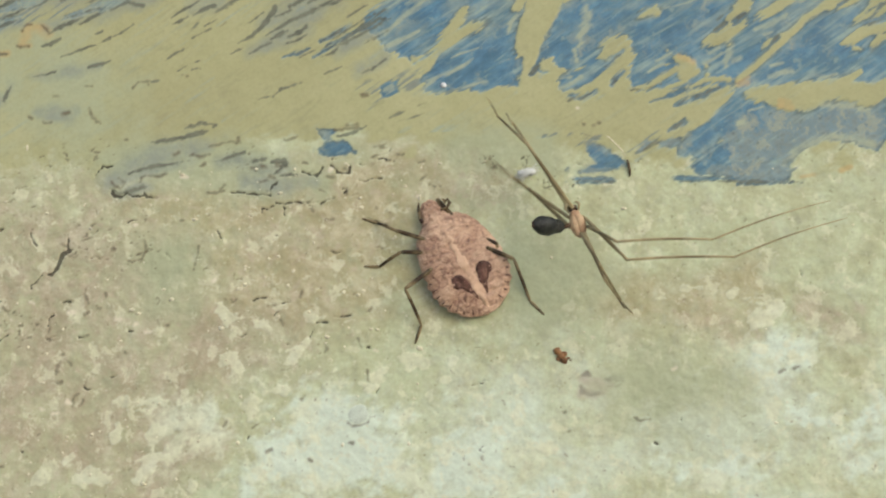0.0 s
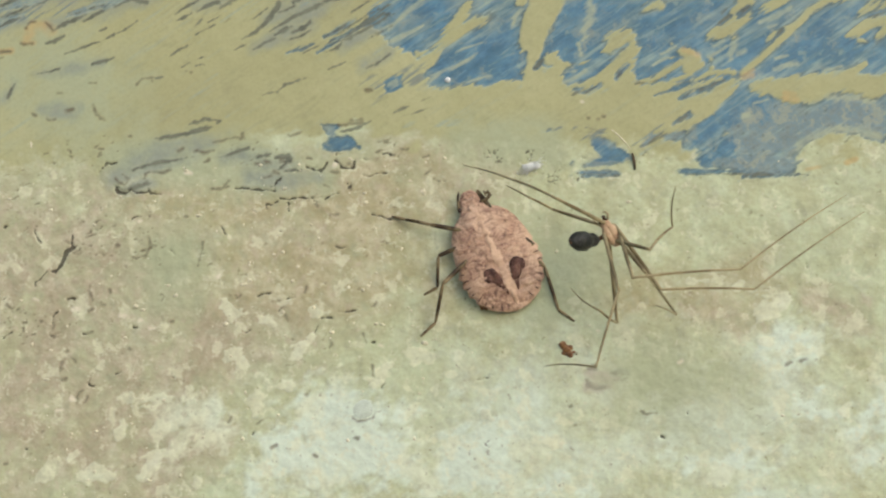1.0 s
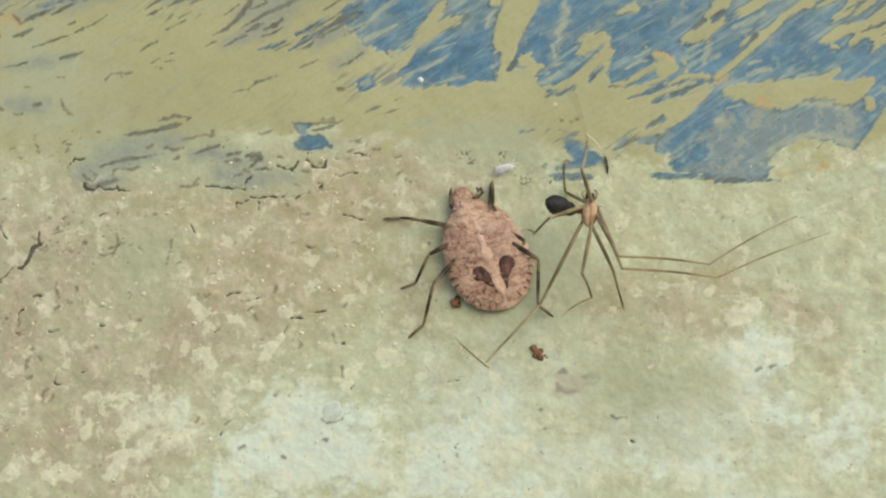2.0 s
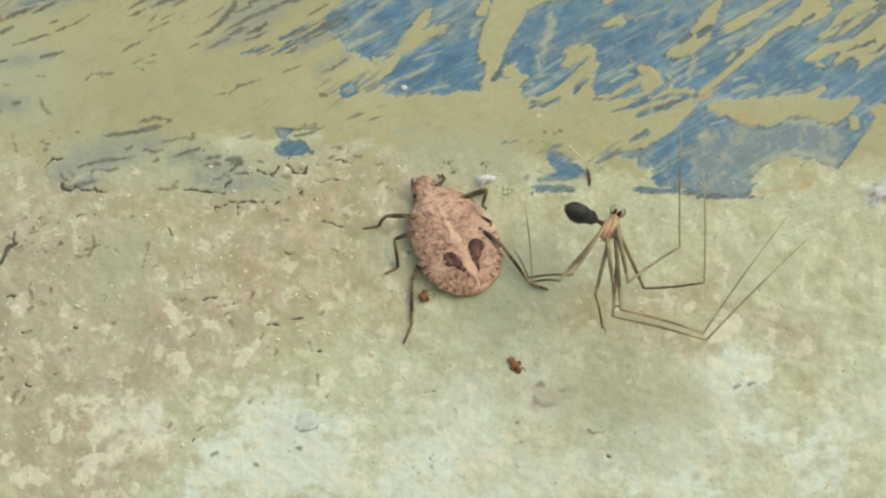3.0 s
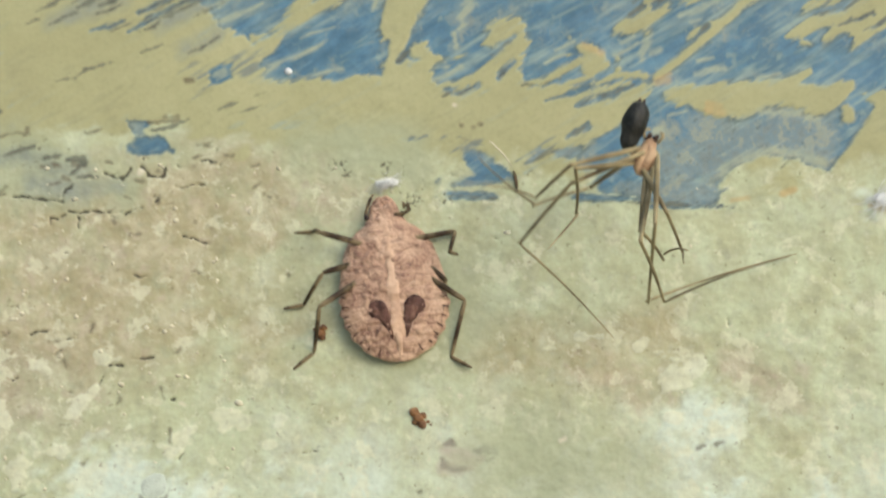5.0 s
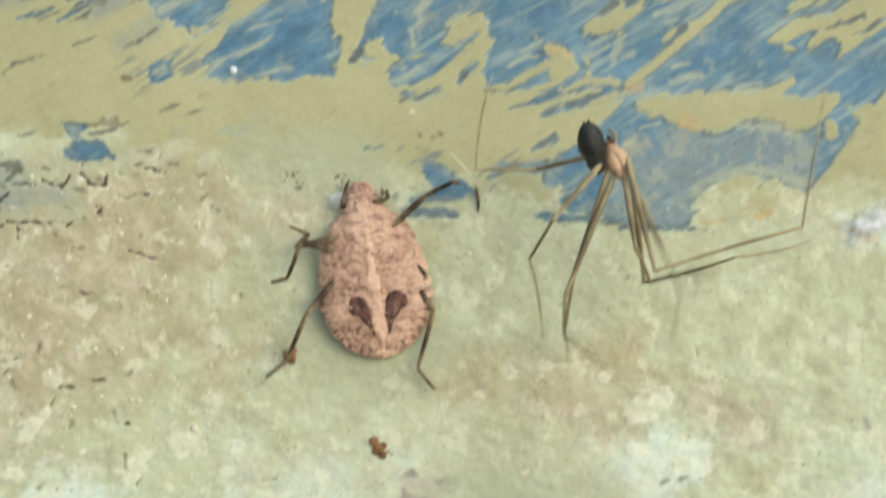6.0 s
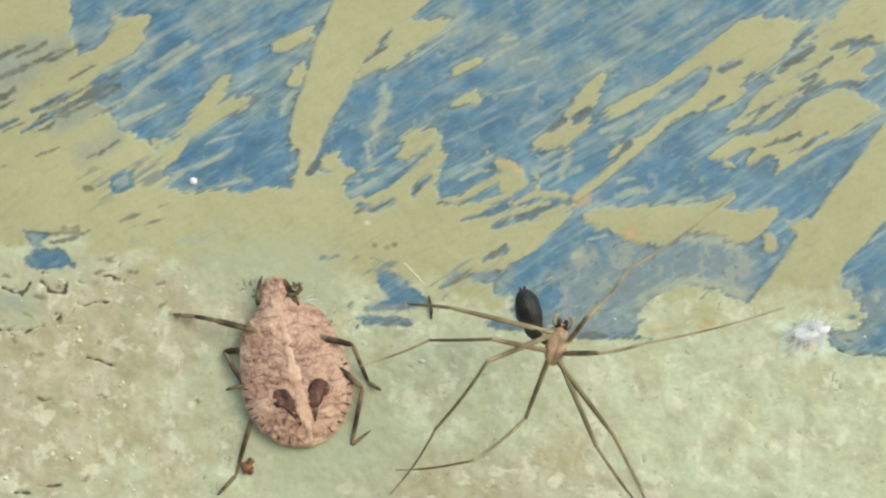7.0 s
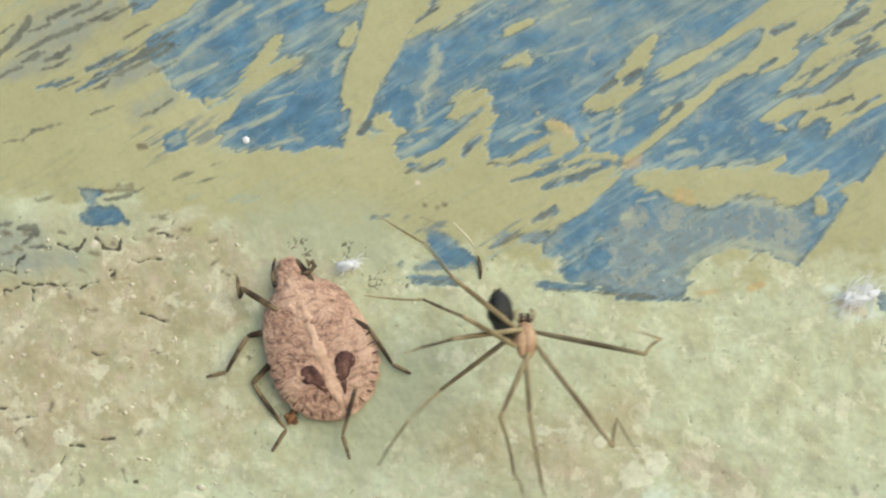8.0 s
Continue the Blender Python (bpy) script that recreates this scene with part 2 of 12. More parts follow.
    base = blend(n, l, maths(n, l, "MULTIPLY", rim, span(n, l, drawn, 0.42, 0.58, 0, 0.6)), base, EDGE_SHADE)
    base = blend(n, l, maths(n, l, "MULTIPLY", attribute(n, "rust"), span(n, l, mid, 0.3, 0.65, 0.3, 0.7)), base, RUST)
    base = blend(n, l, maths(n, l, "MULTIPLY", attribute(n, "stain"), span(n, l, mid, 0.3, 0.6, 0.25, 0.75)), base, STAIN)
    base = blend(n, l, span(n, l, attribute(n, "speck"), 0.0, 1.0, 0, 0.75), base, BROWN)
    base = blend(n, l, maths(n, l, "MULTIPLY", attribute(n, "pearl"), 0.8), base, (0.76, 0.70, 0.56))
    base = blend(n, l, maths(n, l, "MULTIPLY", attribute(n, "mark"), span(n, l, crumbs, 0.35, 0.6, 0.55, 0.75)), base, (0.12, 0.095, 0.058))
    base = blend(n, l, span(n, l, attribute(n, "hair"), 0.25, 0.9, 0, 0.8), base, (0.07, 0.058, 0.036))
    base = blend(n, l, span(n, l, maths(n, l, "ADD", attribute(n, "scratch"), maths(n, l, "MULTIPLY", comb, 0.5)), -0.12, 0.12, 0, 0.85), base, ramp(n, l, patchy, [(0.36, SCRATCH), (0.62, (0.19, 0.20, 0.14))]))
    # cracks and lifted edges: the shadow in them is put into the colour
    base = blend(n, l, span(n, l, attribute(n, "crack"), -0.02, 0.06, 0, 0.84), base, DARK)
    base = blend(n, l, span(n, l, fine, 0.35, 0.75, 0, 0.10), base, (0.12, 0.1, 0.06))
    l.new(base, b.inputs["Base Color"])
    l.new(span(n, l, attribute(n, "blue"), -0.05, 0.1, 0.72, 0.5), b.inputs["Roughness"])
    both = maths(n, l, "ADD", maths(n, l, "MULTIPLY", fine, 0.6), mid)
    relief(n, l, b, both, 0.3, 0.0001)
    return m


def speckled(name, light, dark, deep, scale, rough=0.55, amount=0.5, bump=0.00008):
    """A shell or skin with two scales of mottling and small pits."""
    m, n, l, b = material(name, rough, 0.35)
    co = n.new("ShaderNodeTexCoord").outputs["Object"]
    big = tex_noise(n, l, scale, 5, 0.6, co)
    small = tex_noise(n, l, scale * 5, 3, 0.5, co)
    c = blend(n, l, span(n, l, big, 0.38, 0.66), light, dark)
    v = n.new("ShaderNodeTexVoronoi")
    v.inputs["Scale"].default_value = scale * 4
    l.new(co, v.inputs["Vector"])
    pits = maths(n, l, "MULTIPLY", span(n, l, v.outputs["Distance"], 0.42, 0.12), span(n, l, small, 0.42, 0.6))
    c = blend(n, l, maths(n, l, "MULTIPLY", pits, amount), c, deep)
    l.new(c, b.inputs["Base Color"])
    h = maths(n, l, "SUBTRACT", small, maths(n, l, "MULTIPLY", pits, 0.7))
    relief(n, l, b, h, 0.6, bump)
    return m


def shell_material():
    """Speckled, wrinkled brown skin: pale crumbs, cross furrows, a dark net and small pits."""
    m, n, l, b = material("bug_shell", 0.62, 0.3)
    co = n.new("ShaderNodeTexCoord").outputs["Object"]
    big = tex_noise(n, l, 420, 5, 0.7, co, 0.6)
    small = tex_noise(n, l, 2100, 3, 0.55, co)
    warp = tex_noise(n, l, 1000, 4, 0.65, co, 0.6)
    c = ramp(n, l, big, [(0.3, (0.385, 0.235, 0.16)), (0.44, (0.51, 0.33, 0.222)), (0.56, (0.59, 0.40, 0.272)), (0.72, (0.68, 0.49, 0.345))])
    furrow = maths(n, l, "MULTIPLY", span(n, l, warp, 0.44, 0.49), span(n, l, warp, 0.54, 0.49))
    c = blend(n, l, maths(n, l, "MULTIPLY", furrow, maths(n, l, "MULTIPLY", span(n, l, big, 0.66, 0.44), 0.72)), c, (0.20, 0.10, 0.075))
    # furrows across the body
    flat = n.new("ShaderNodeMapping")
    flat.inputs["Scale"].default_value = (0.16, 1.0, 0.3)
    l.new(co, flat.inputs["Vector"])
    cross = tex_noise(n, l, 2100, 3, 0.6, flat.outputs["Vector"], 0.3)
    patches = tex_noise(n, l, 300, 3, 0.5, co)
    c = blend(n, l, maths(n, l, "MULTIPLY", span(n, l, cross, 0.43, 0.34), span(n, l, patches, 0.42, 0.6, 0, 0.6)), c, (0.21, 0.11, 0.08))
    c = blend(n, l, maths(n, l, "MULTIPLY", span(n, l, cross, 0.58, 0.66), span(n, l, patches, 0.4, 0.6, 0, 0.6)), c, (0.66, 0.46, 0.33))
    c = blend(n, l, span(n, l, warp, 0.6, 0.7, 0, 0.5), c, (0.63, 0.43, 0.30))
    v = n.new("ShaderNodeTexVoronoi")
    v.inputs["Scale"].default_value = 1300
    l.new(co, v.inputs["Vector"])
    pits = maths(n, l, "MULTIPLY", span(n, l, v.outputs["Distance"], 0.34, 0.14), span(n, l, big, 0.54, 0.42))
    c = blend(n, l, maths(n, l, "MULTIPLY", pits, 0.45), c, (0.15, 0.075, 0.058))
    l.new(c, b.inputs["Base Color"])
    h = maths(n, l, "ADD", warp, maths(n, l, "MULTIPLY", small, 0.3))
    h = maths(n, l, "SUBTRACT", maths(n, l, "ADD", h, maths(n, l, "MULTIPLY", cross, 0.4)), maths(n, l, "MULTIPLY", pits, 0.3))
    relief(n, l, b, h, 0.9, 0.0005)
    return m


def banded(name, light, dark, rough=0.6, scale=900):
    """A limb with darker, uneven bands along it."""
    m, n, l, b = material(name, rough, 0.2)
    co = n.new("ShaderNodeTexCoord").outputs["Object"]
    a = tex_noise(n, l, scale, 3, 0.5, co)
    c = blend(n, l, span(n, l, a, 0.4, 0.62), light, dark)
    l.new(c, b.inputs["Base Color"])
    relief(n, l, b, a, 0.4, 0.00005)
    return m


PL_A, PL_B, PL_C, PL_D, PL_E = (0.385, 0.375, 0.23), (0.475, 0.485, 0.285), (0.535, 0.575, 0.355), (0.635, 0.68, 0.46), (0.515, 0.575, 0.37)
TAN, GREEN, LIME, CHIP, ASH = (0.395, 0.33, 0.222), (0.42, 0.45, 0.285), (0.69, 0.775, 0.65), (0.715, 0.72, 0.51), (0.40, 0.395, 0.26)
CR_A, CR_B, CR_C, CR_D = (0.39, 0.375, 0.197), (0.43, 0.42, 0.22), (0.475, 0.465, 0.255), (0.36, 0.355, 0.197)
BL_A, BL_B, BL_C, BL_D = (0.06, 0.135, 0.205), (0.092, 0.197, 0.297), (0.135, 0.262, 0.365), (0.20, 0.35, 0.42)
VEIL, THIN, RUST, STAIN = (0.31, 0.38, 0.31), (0.32, 0.41, 0.36), (0.53, 0.385, 0.17), (0.27, 0.25, 0.20)
DARK, EDGE_SHADE, SCRATCH, BROWN, REMNANT = (0.035, 0.03, 0.02), (0.085, 0.125, 0.14), (0.075, 0.08, 0.07), (0.13, 0.105, 0.065), (0.175, 0.215, 0.215)

WALL = wall_material()
SHELL = shell_material()
RIDGE = speckled("pale_ridge", (0.66, 0.46, 0.31), (0.55, 0.36, 0.24), (0.33, 0.19, 0.125), 700, amount=0.4)
GLAND = speckled("gland_dark", (0.16, 0.08, 0.058), (0.045, 0.022, 0.017), (0.03, 0.016, 0.012), 1100, 0.8, 0.8, 0.0002)
CORE = speckled("gland_core", (0.24, 0.13, 0.09), (0.09, 0.045, 0.032), (0.06, 0.03, 0.02), 1300, 0.8, 0.8)
MARK = speckled("mark_dark", (0.08, 0.045, 0.032), (0.17, 0.095, 0.068), (0.03, 0.018, 0.014), 1400, 0.7)
BUG_LEG = banded("bug_leg", (0.24, 0.185, 0.10), (0.05, 0.034, 0.02), scale=620)
BUG_EYE = material("bug_eye", 0.25, 0.5)[0]
BUG_EYE.node_tree.nodes["Principled BSDF"].inputs["Base Color"].default_value = (0.03, 0.015, 0.012, 1)
CARAPACE = speckled("spider_carapace", (0.56, 0.40, 0.24), (0.40, 0.25, 0.14), (0.16, 0.085, 0.045), 700)
ABDOMEN = speckled("spider_abdomen", (0.035, 0.035, 0.03), (0.012, 0.014, 0.013), (0.09, 0.085, 0.07), 1100)
SPIDER_LEG = banded("spider_leg", (0.36, 0.30, 0.165), (0.19, 0.15, 0.08), scale=260)
JOINT = banded("spider_joint", (0.10, 0.06, 0.035), (0.05, 0.03, 0.02))
SOIL = speckled("soil", (0.30, 0.155, 0.06), (0.13, 0.065, 0.03), (0.03, 0.02, 0.01), 1600)
GRIT = speckled("grit_stone", (0.70, 0.67, 0.49), (0.52, 0.48, 0.33), (0.3, 0.27, 0.17), 1200)
SILK, _n, _l, _b = material("silk", 0.25, 0.6)
_b.inputs["Base Color"].default_value = (0.85, 0.86, 0.84, 1)
_b.inputs["Alpha"].default_value = 0.95
PEBBLE = speckled("lime_covered_pebble", (0.60, 0.66, 0.55), (0.52, 0.57, 0.47), (0.40, 0.43, 0.36), 900, 0.7, 0.5)
BEAD = material("white_paint_bead", 0.35, 0.5)[0]
BEAD.node_tree.nodes["Principled BSDF"].inputs["Base Color"].default_value = (0.75, 0.76, 0.74, 1)
FIBRE = speckled("dry_fibre_straw", (0.74, 0.70, 0.52), (0.62, 0.58, 0.42), (0.45, 0.4, 0.28), 1200)
SPLINTER = banded("dry_splinter", (0.16, 0.11, 0.06), (0.05, 0.035, 0.02))
FLOOR = speckled("concrete", (0.30, 0.29, 0.26), (0.24, 0.23, 0.20), (0.1, 0.1, 0.09), 12, 0.8, 0.4, 0.001)

# ---------------------------------------------------------------- the wall
STEP = 0.1
U0, U1, V0, V1 = -60.0, 62.0, -37.0, 42.0
NU, NV = int((U1 - U0) / STEP) + 1, int((V1 - V0) / STEP) + 1
UU, VV = np.meshgrid(U0 + STEP * np.arange(NU), V0 + STEP * np.arange(NV))
rng = np.random.RandomState(7)


def lattice(x, y):
    """Smooth value noise at the points x, y, about -1 to 1."""
    table = rng.rand(256, 256) * 2 - 1
    xi, yi = np.floor(x).astype(int), np.floor(y).astype(int)
    fx, fy = x - xi, y - yi
    fx, fy = fx * fx * (3 - 2 * fx), fy * fy * (3 - 2 * fy)
    a, b = table[xi & 255, yi & 255], table[(xi + 1) & 255, yi & 255]
    c, d = table[xi & 255, (yi + 1) & 255], table[(xi + 1) & 255, (yi + 1) & 255]
    return a + (b - a) * fx + (c - a) * fy + (a - b - c + d) * fx * fy


def cloud(size, octaves=4, stretch=1.0, turn=0.0):
    """Noise with features of the given size in millimetres, drawn out along a direction."""
    c, s = math.cos(radians(turn)), math.sin(radians(turn))
    x, y = (UU * c + VV * s) / size / stretch, (VV * c - UU * s) / size
    total, amp = 0, 1.0
    for _ in range(octaves):
        total = total + amp * lattice(x + 40, y + 40)
        x, y, amp = x * 2.03, y * 2.03, amp * 0.5
    return total


# brush direction rises to the right
WOBBLE_U, WOBBLE_V = 0.15 * cloud(1.8, 3), 0.15 * cloud(1.8, 3)
STREAK = 0.6 * cloud(0.4, 3, 11.0, 34) + 0.3 * cloud(1.2, 2, 6.0, 34)
FRAY = cloud(0.26, 3, 13.0, 34) + 0.45 * cloud(0.8, 2, 7.0, 30)
COMB = cloud(0.24, 3, 4.5, 38)
SPOT = cloud(0.8, 4)
NICK = cloud(0.32, 3)
SMEAR = cloud(1.5, 4, 1.6, 20)
SCRAP = cloud(0.8, 5, 1.4, 40)
field = {k: np.zeros_like(UU) for k in ("veil", "green", "tan", "lime", "rust", "stain", "remnant", "pink", "flake", "pale", "film", "mark", "pearl", "clot", "ochre")}
field["blue"] = np.full_like(UU, -2.0)
field["crack"], field["scratch"] = np.full_like(UU, -1.0), np.full_like(UU, -1.0)
ragged_edge = np.ones_like(UU)


def window(u0, v0, u1, v1, pad):
    a = max(0, int((min(u0, u1) - pad - U0) / STEP)), min(NU, int((max(u0, u1) + pad - U0) / STEP) + 2)
    b = max(0, int((min(v0, v1) - pad - V0) / STEP)), min(NV, int((max(v0, v1) + pad - V0) / STEP) + 2)
    return slice(b[0], max(b)), slice(a[0], max(a))


def inside(u0, v0, u1, v1, r0, r1, w, wobble=1.0, drawn=1.0):
    """How far points lie inside a tapered stroke, in millimetres."""
    x, y = UU[w] + wobble * WOBBLE_U[w], VV[w] + wobble * WOBBLE_V[w]
    du, dv = u1 - u0, v1 - v0
    long = math.hypot(du, dv) + 1e-6
    du, dv = (du / long, dv / long) if long > 0.01 else (1.0, 0.0)
    along_it, across = (x - u0) * du + (y - v0) * dv, (y - v0) * du - (x - u0) * dv
    a, b = (0.0, long) if drawn == 1.0 else (min(0.7 * r0, 0.45 * long), max(long - 0.7 * r1, 0.55 * long))
    near = np.clip(along_it, a, b)
    over = (along_it - near) * drawn
    return r0 + (r1 - r0) * np.clip(along_it / long, 0, 1) - np.hypot(over, across)


def blue(u0, v0, u1, v1, r0, r1):
    w = window(u0, v0, u1, v1, max(r0, r1) + 2)
    k = min(1.0, max(r0, r1) / 0.9)
    field["blue"][w] = np.maximum(field["blue"][w], inside(u0, v0, u1, v1, r0, r1, w, k, 0.5 if max(r0, r1) < 1.2 else 1.0) + 0.22 * k * STREAK[w])


def cream(u0, v0, u1, v1, r0, r1):
    w = window(u0, v0, u1, v1, max(r0, r1) + 2)
    k = min(1.0, max(r0, r1) / 0.9)
    field["blue"][w] = np.minimum(field["blue"][w], -inside(u0, v0, u1, v1, r0, r1, w, k, 0.42) - 0.2 * k * STREAK[w])


def chip(u0, v0, u1, v1, r0, r1):
    """A scrap of blue with firm edges."""
    w = window(u0, v0, u1, v1, max(r0, r1) + 2)
    d = inside(u0, v0, u1, v1, r0, r1, w, 0.5, 0.6)
    ragged_edge[w] = np.where(d > -0.5, np.minimum(ragged_edge[w], 0.3), ragged_edge[w])
    field["blue"][w] = np.maximum(field["blue"][w], d + 0.06 * SPOT[w])


def clean(u0, v0, u1, v1, r0, r1):
    """A full, wet stroke of cream with sharp sides."""
    w = window(u0, v0, u1, v1, max(r0, r1) + 2)
    d = inside(u0, v0, u1, v1, r0, r1, w, 0.5)
    ragged_edge[w] = np.minimum(ragged_edge[w], np.clip(-d / 0.5, 0.12, 1))
    field["blue"][w] = np.minimum(field["blue"][w], -d)


def soft(name, u0, v0, u1, v1, r0, r1, ragged=0.5):
    w = window(u0, v0, u1, v1, max(r0, r1) * 1.8 + 2)
    d = inside(u0, v0, u1, v1, r0, r1, w, min(4.0, 1.5 * max(r0, r1))) / max(r0, r1) + ragged * 0.5 * SMEAR[w]
    field[name][w] = np.maximum(field[name][w], np.clip(0.5 + d, 0, 1))


def hem(shape, pad=1.5, wobble=0.35):
    """How far points lie inside a closed outline of u, v, in millimetres, and the stretch of the grid around it."""
    us, vs = [p[0] for p in shape], [p[1] for p in shape]
    w = window(min(us), min(vs), max(us), max(vs), pad)
    x, y = UU[w] + wobble * WOBBLE_U[w], VV[w] + wobble * WOBBLE_V[w]
    near, odd = np.full_like(x, 99.0), np.zeros(x.shape, bool)
    for (a, b), (c, d) in zip(shape, shape[1:] + shape[:1]):
        e, f = c - a, d - b
        k = np.clip(((x - a) * e + (y - b) * f) / (e * e + f * f + 1e-9), 0, 1)
        near = np.minimum(near, np.hypot(x - a - k * e, y - b - k * f))
        odd ^= ((b > y) != (d > y)) & (x < a + (y - b) / (f if f else 1e-9) * e)
    return np.where(odd, near, -near), w


def coat(*shape):
    """A field of cream with brushed, slightly feathered sides."""
    d, w = hem(list(shape))
    ragged_edge[w] = np.where(d > -0.6, np.minimum(ragged_edge[w], 0.55), ragged_edge[w])
    field["blue"][w] = np.minimum(field["blue"][w], -d - 0.16 * STREAK[w] - 0.12 * COMB[w])


def bare_blue(*shape):
    """A gap in the cream."""
    d, w = hem(list(shape))
    ragged_edge[w] = np.where(d > -0.4, np.minimum(ragged_edge[w], 0.3), ragged_edge[w])
    field["blue"][w] = np.maximum(field["blue"][w], d + 0.07 * STREAK[w])


def stroke(u0, v0, u1, v1, r0, r1, k):
    w = window(u0, v0, u1, v1, max(r0, r1) + 1.5)
    d = inside(u0, v0, u1, v1, r0, r1, w, 0.4)
    ragged_edge[w] = np.where(d > -0.4, np.minimum(ragged_edge[w], 0.3), ragged_edge[w])
    return d + k * STREAK[w] + 1.2 * k * COMB[w], w


def cream_line(*a):
    d, w = stroke(*a, 0.08)
    field["blue"][w] = np.minimum(field["blue"][w], -d)


def clean_line(*a):
    d, w = stroke(*a, 0.03)
    field["blue"][w] = np.minimum(field["blue"][w], -d)


def dark(*a):
    """A groove of the brush where the blue shows through the cream, and one painted shadow."""
    d, w = stroke(*a, 0.1)
    field["blue"][w] = np.maximum(field["blue"][w], np.minimum(d + 0.05, 0.2))
    field["scratch"][w] = np.maximum(field["scratch"][w], d - 0.11 + 0.12 * COMB[w])


def pale(u0, v0, u1, v1, r0, r1):
    """Cream dragged so thin that the blue shows through."""
    w = window(u0, v0, u1, v1, max(r0, r1) * 1.6 + 1)
    d = inside(u0, v0, u1, v1, r0, r1, w, 0.6) / max(r0, r1)
    field["pale"][w] = np.maximum(field["pale"][w], np.clip(0.45 + 0.9 * d + 0.4 * FRAY[w] + 0.3 * COMB[w], 0, 0.9))


def run(kind, *stations):
    """A stroke through several stations of u, v and half width."""
    for (a, b, r), (c, d, q) in zip(stations, stations[1:]):
        kind(a, b, c, d, r, q)


def drag(*a):
    """A grey-brown mark left by a dry brush."""
    d, w = stroke(*a, 0.05)
    field["scratch"][w] = np.maximum(field["scratch"][w], d - 0.03 + 0.09 * NICK[w])


def wash(u0, v0, u1, v1, r0, r1):
    """A thin blue-grey film."""
    w = window(u0, v0, u1, v1, max(r0, r1) * 1.8 + 1)
    d = inside(u0, v0, u1, v1, r0, r1, w, 1.5) / max(r0, r1) + 0.3 * SMEAR[w] + 0.15 * COMB[w]
    field["film"][w] = np.maximum(field["film"][w], np.clip(0.6 + 0.8 * d, 0, 1))


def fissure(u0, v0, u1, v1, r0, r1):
    """A crack or a lifted edge, with its black shadow painted in."""
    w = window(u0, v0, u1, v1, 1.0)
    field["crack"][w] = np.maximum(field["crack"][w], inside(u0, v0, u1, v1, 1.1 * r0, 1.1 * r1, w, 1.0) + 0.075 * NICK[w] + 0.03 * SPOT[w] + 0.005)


def faint(u0, v0, u1, v1, r0, r1):
    """A soft brown mark: a hairline, a curl or a pit."""
    w = window(u0, v0, u1, v1, 1.0)
    d = inside(u0, v0, u1, v1, 0.8 * r0, 0.8 * r1, w, 0.8) + 0.05 * SPOT[w] + 0.1 * NICK[w]
    field["mark"][w] = np.maximum(field["mark"][w], np.clip(0.5 + d / 0.22, 0, 1))


def pearl(u0, v0, u1, v1, r0, r1):
    """A pale, smooth grain in the plaster."""
    w = window(u0, v0, u1, v1, 1.0)
    field["pearl"][w] = np.maximum(field["pearl"][w], np.clip(0.45 + (inside(u0, v0, u1, v1, 0.7 * r0, 0.7 * r1, w, 0.6) + 0.1 * SPOT[w]) / 0.25, 0, 1))


def clot(u0, v0, u1, v1, r0, r1):
    """Grey grime on a scrap of skin."""
    w = window(u0, v0, u1, v1, 1.0)
    d = inside(u0, v0, u1, v1, r0, r1, w, 0.6) + 0.1 * SPOT[w] + 0.06 * NICK[w]
    field["clot"][w] = np.maximum(field["clot"][w], np.clip(0.5 + d / 0.2, 0, 1))


def mist(u0, v0, u1, v1, r0, r1):
    """Blue rubbed thin and grey."""
    w = window(u0, v0, u1, v1, 1.5)
    field["pale"][w] = np.maximum(field["pale"][w], np.clip(0.35 + 0.5 * inside(u0, v0, u1, v1, r0, r1, w, 0.6) / max(r0, r1) + 0.2 * COMB[w], 0, 0.55))


def skin(*shape):
    """A scrap of lime skin with a broken outline."""
    d, w = hem(list(shape))
    field["flake"][w] = np.maximum(field["flake"][w], np.clip(0.6 + d / 0.5 + 0.85 * SCRAP[w] - 0.2 * np.abs(SPOT[w]), 0, 1))


def limed(*shape):
    """A zone where the limewash lies thick."""
    d, w = hem(list(shape), 7.0, 2.5)
    field["lime"][w] = np.maximum(field["lime"][w], np.clip(0.5 + d / 3.6 + 0.4 * SMEAR[w] + 0.45 * SCRAP[w], 0, 1))


def veil(*a): soft("veil", *a)
def green(*a): soft("green", *a)
def tan(*a): soft("tan", *a)
def ochre(*a): soft("ochre", *a, 0.9)
def lime(*a): soft("lime", *a, 1.2)
def smudge(*a): soft("stain", *a, 0.25)
def pink(*a): soft("pink", *a, 0.9)


def rust(*a): soft("rust", *a, 0.8)
def stain(*a): soft("stain", *a, 0.8)
def remnant(*a): soft("remnant", *a, 1.0)


def scratch(u0, v0, u1, v1, r0, r1):
    """A thin dark drag mark with drawn-out ends."""
    du, dv, m = u1 - u0, v1 - v0, max(r0, r1) * 0.75
    w = window(u0, v0, u1, v1, 2.0)
    a = inside(u0, v0, u0 + 0.6 * du, v0 + 0.6 * dv, 0.02, m, w, 0.5)
    b = inside(u0 + 0.6 * du, v0 + 0.6 * dv, u1, v1, m, 0.02, w, 0.5)
    field["scratch"][w] = np.maximum(field["scratch"][w], np.maximum(a, b) + 0.13 * STREAK[w] + 0.05 * SPOT[w] - 0.03)


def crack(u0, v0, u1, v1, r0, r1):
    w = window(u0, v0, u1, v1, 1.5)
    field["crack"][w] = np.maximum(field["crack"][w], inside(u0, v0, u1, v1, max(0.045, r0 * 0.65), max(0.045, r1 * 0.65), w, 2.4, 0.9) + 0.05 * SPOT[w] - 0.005)


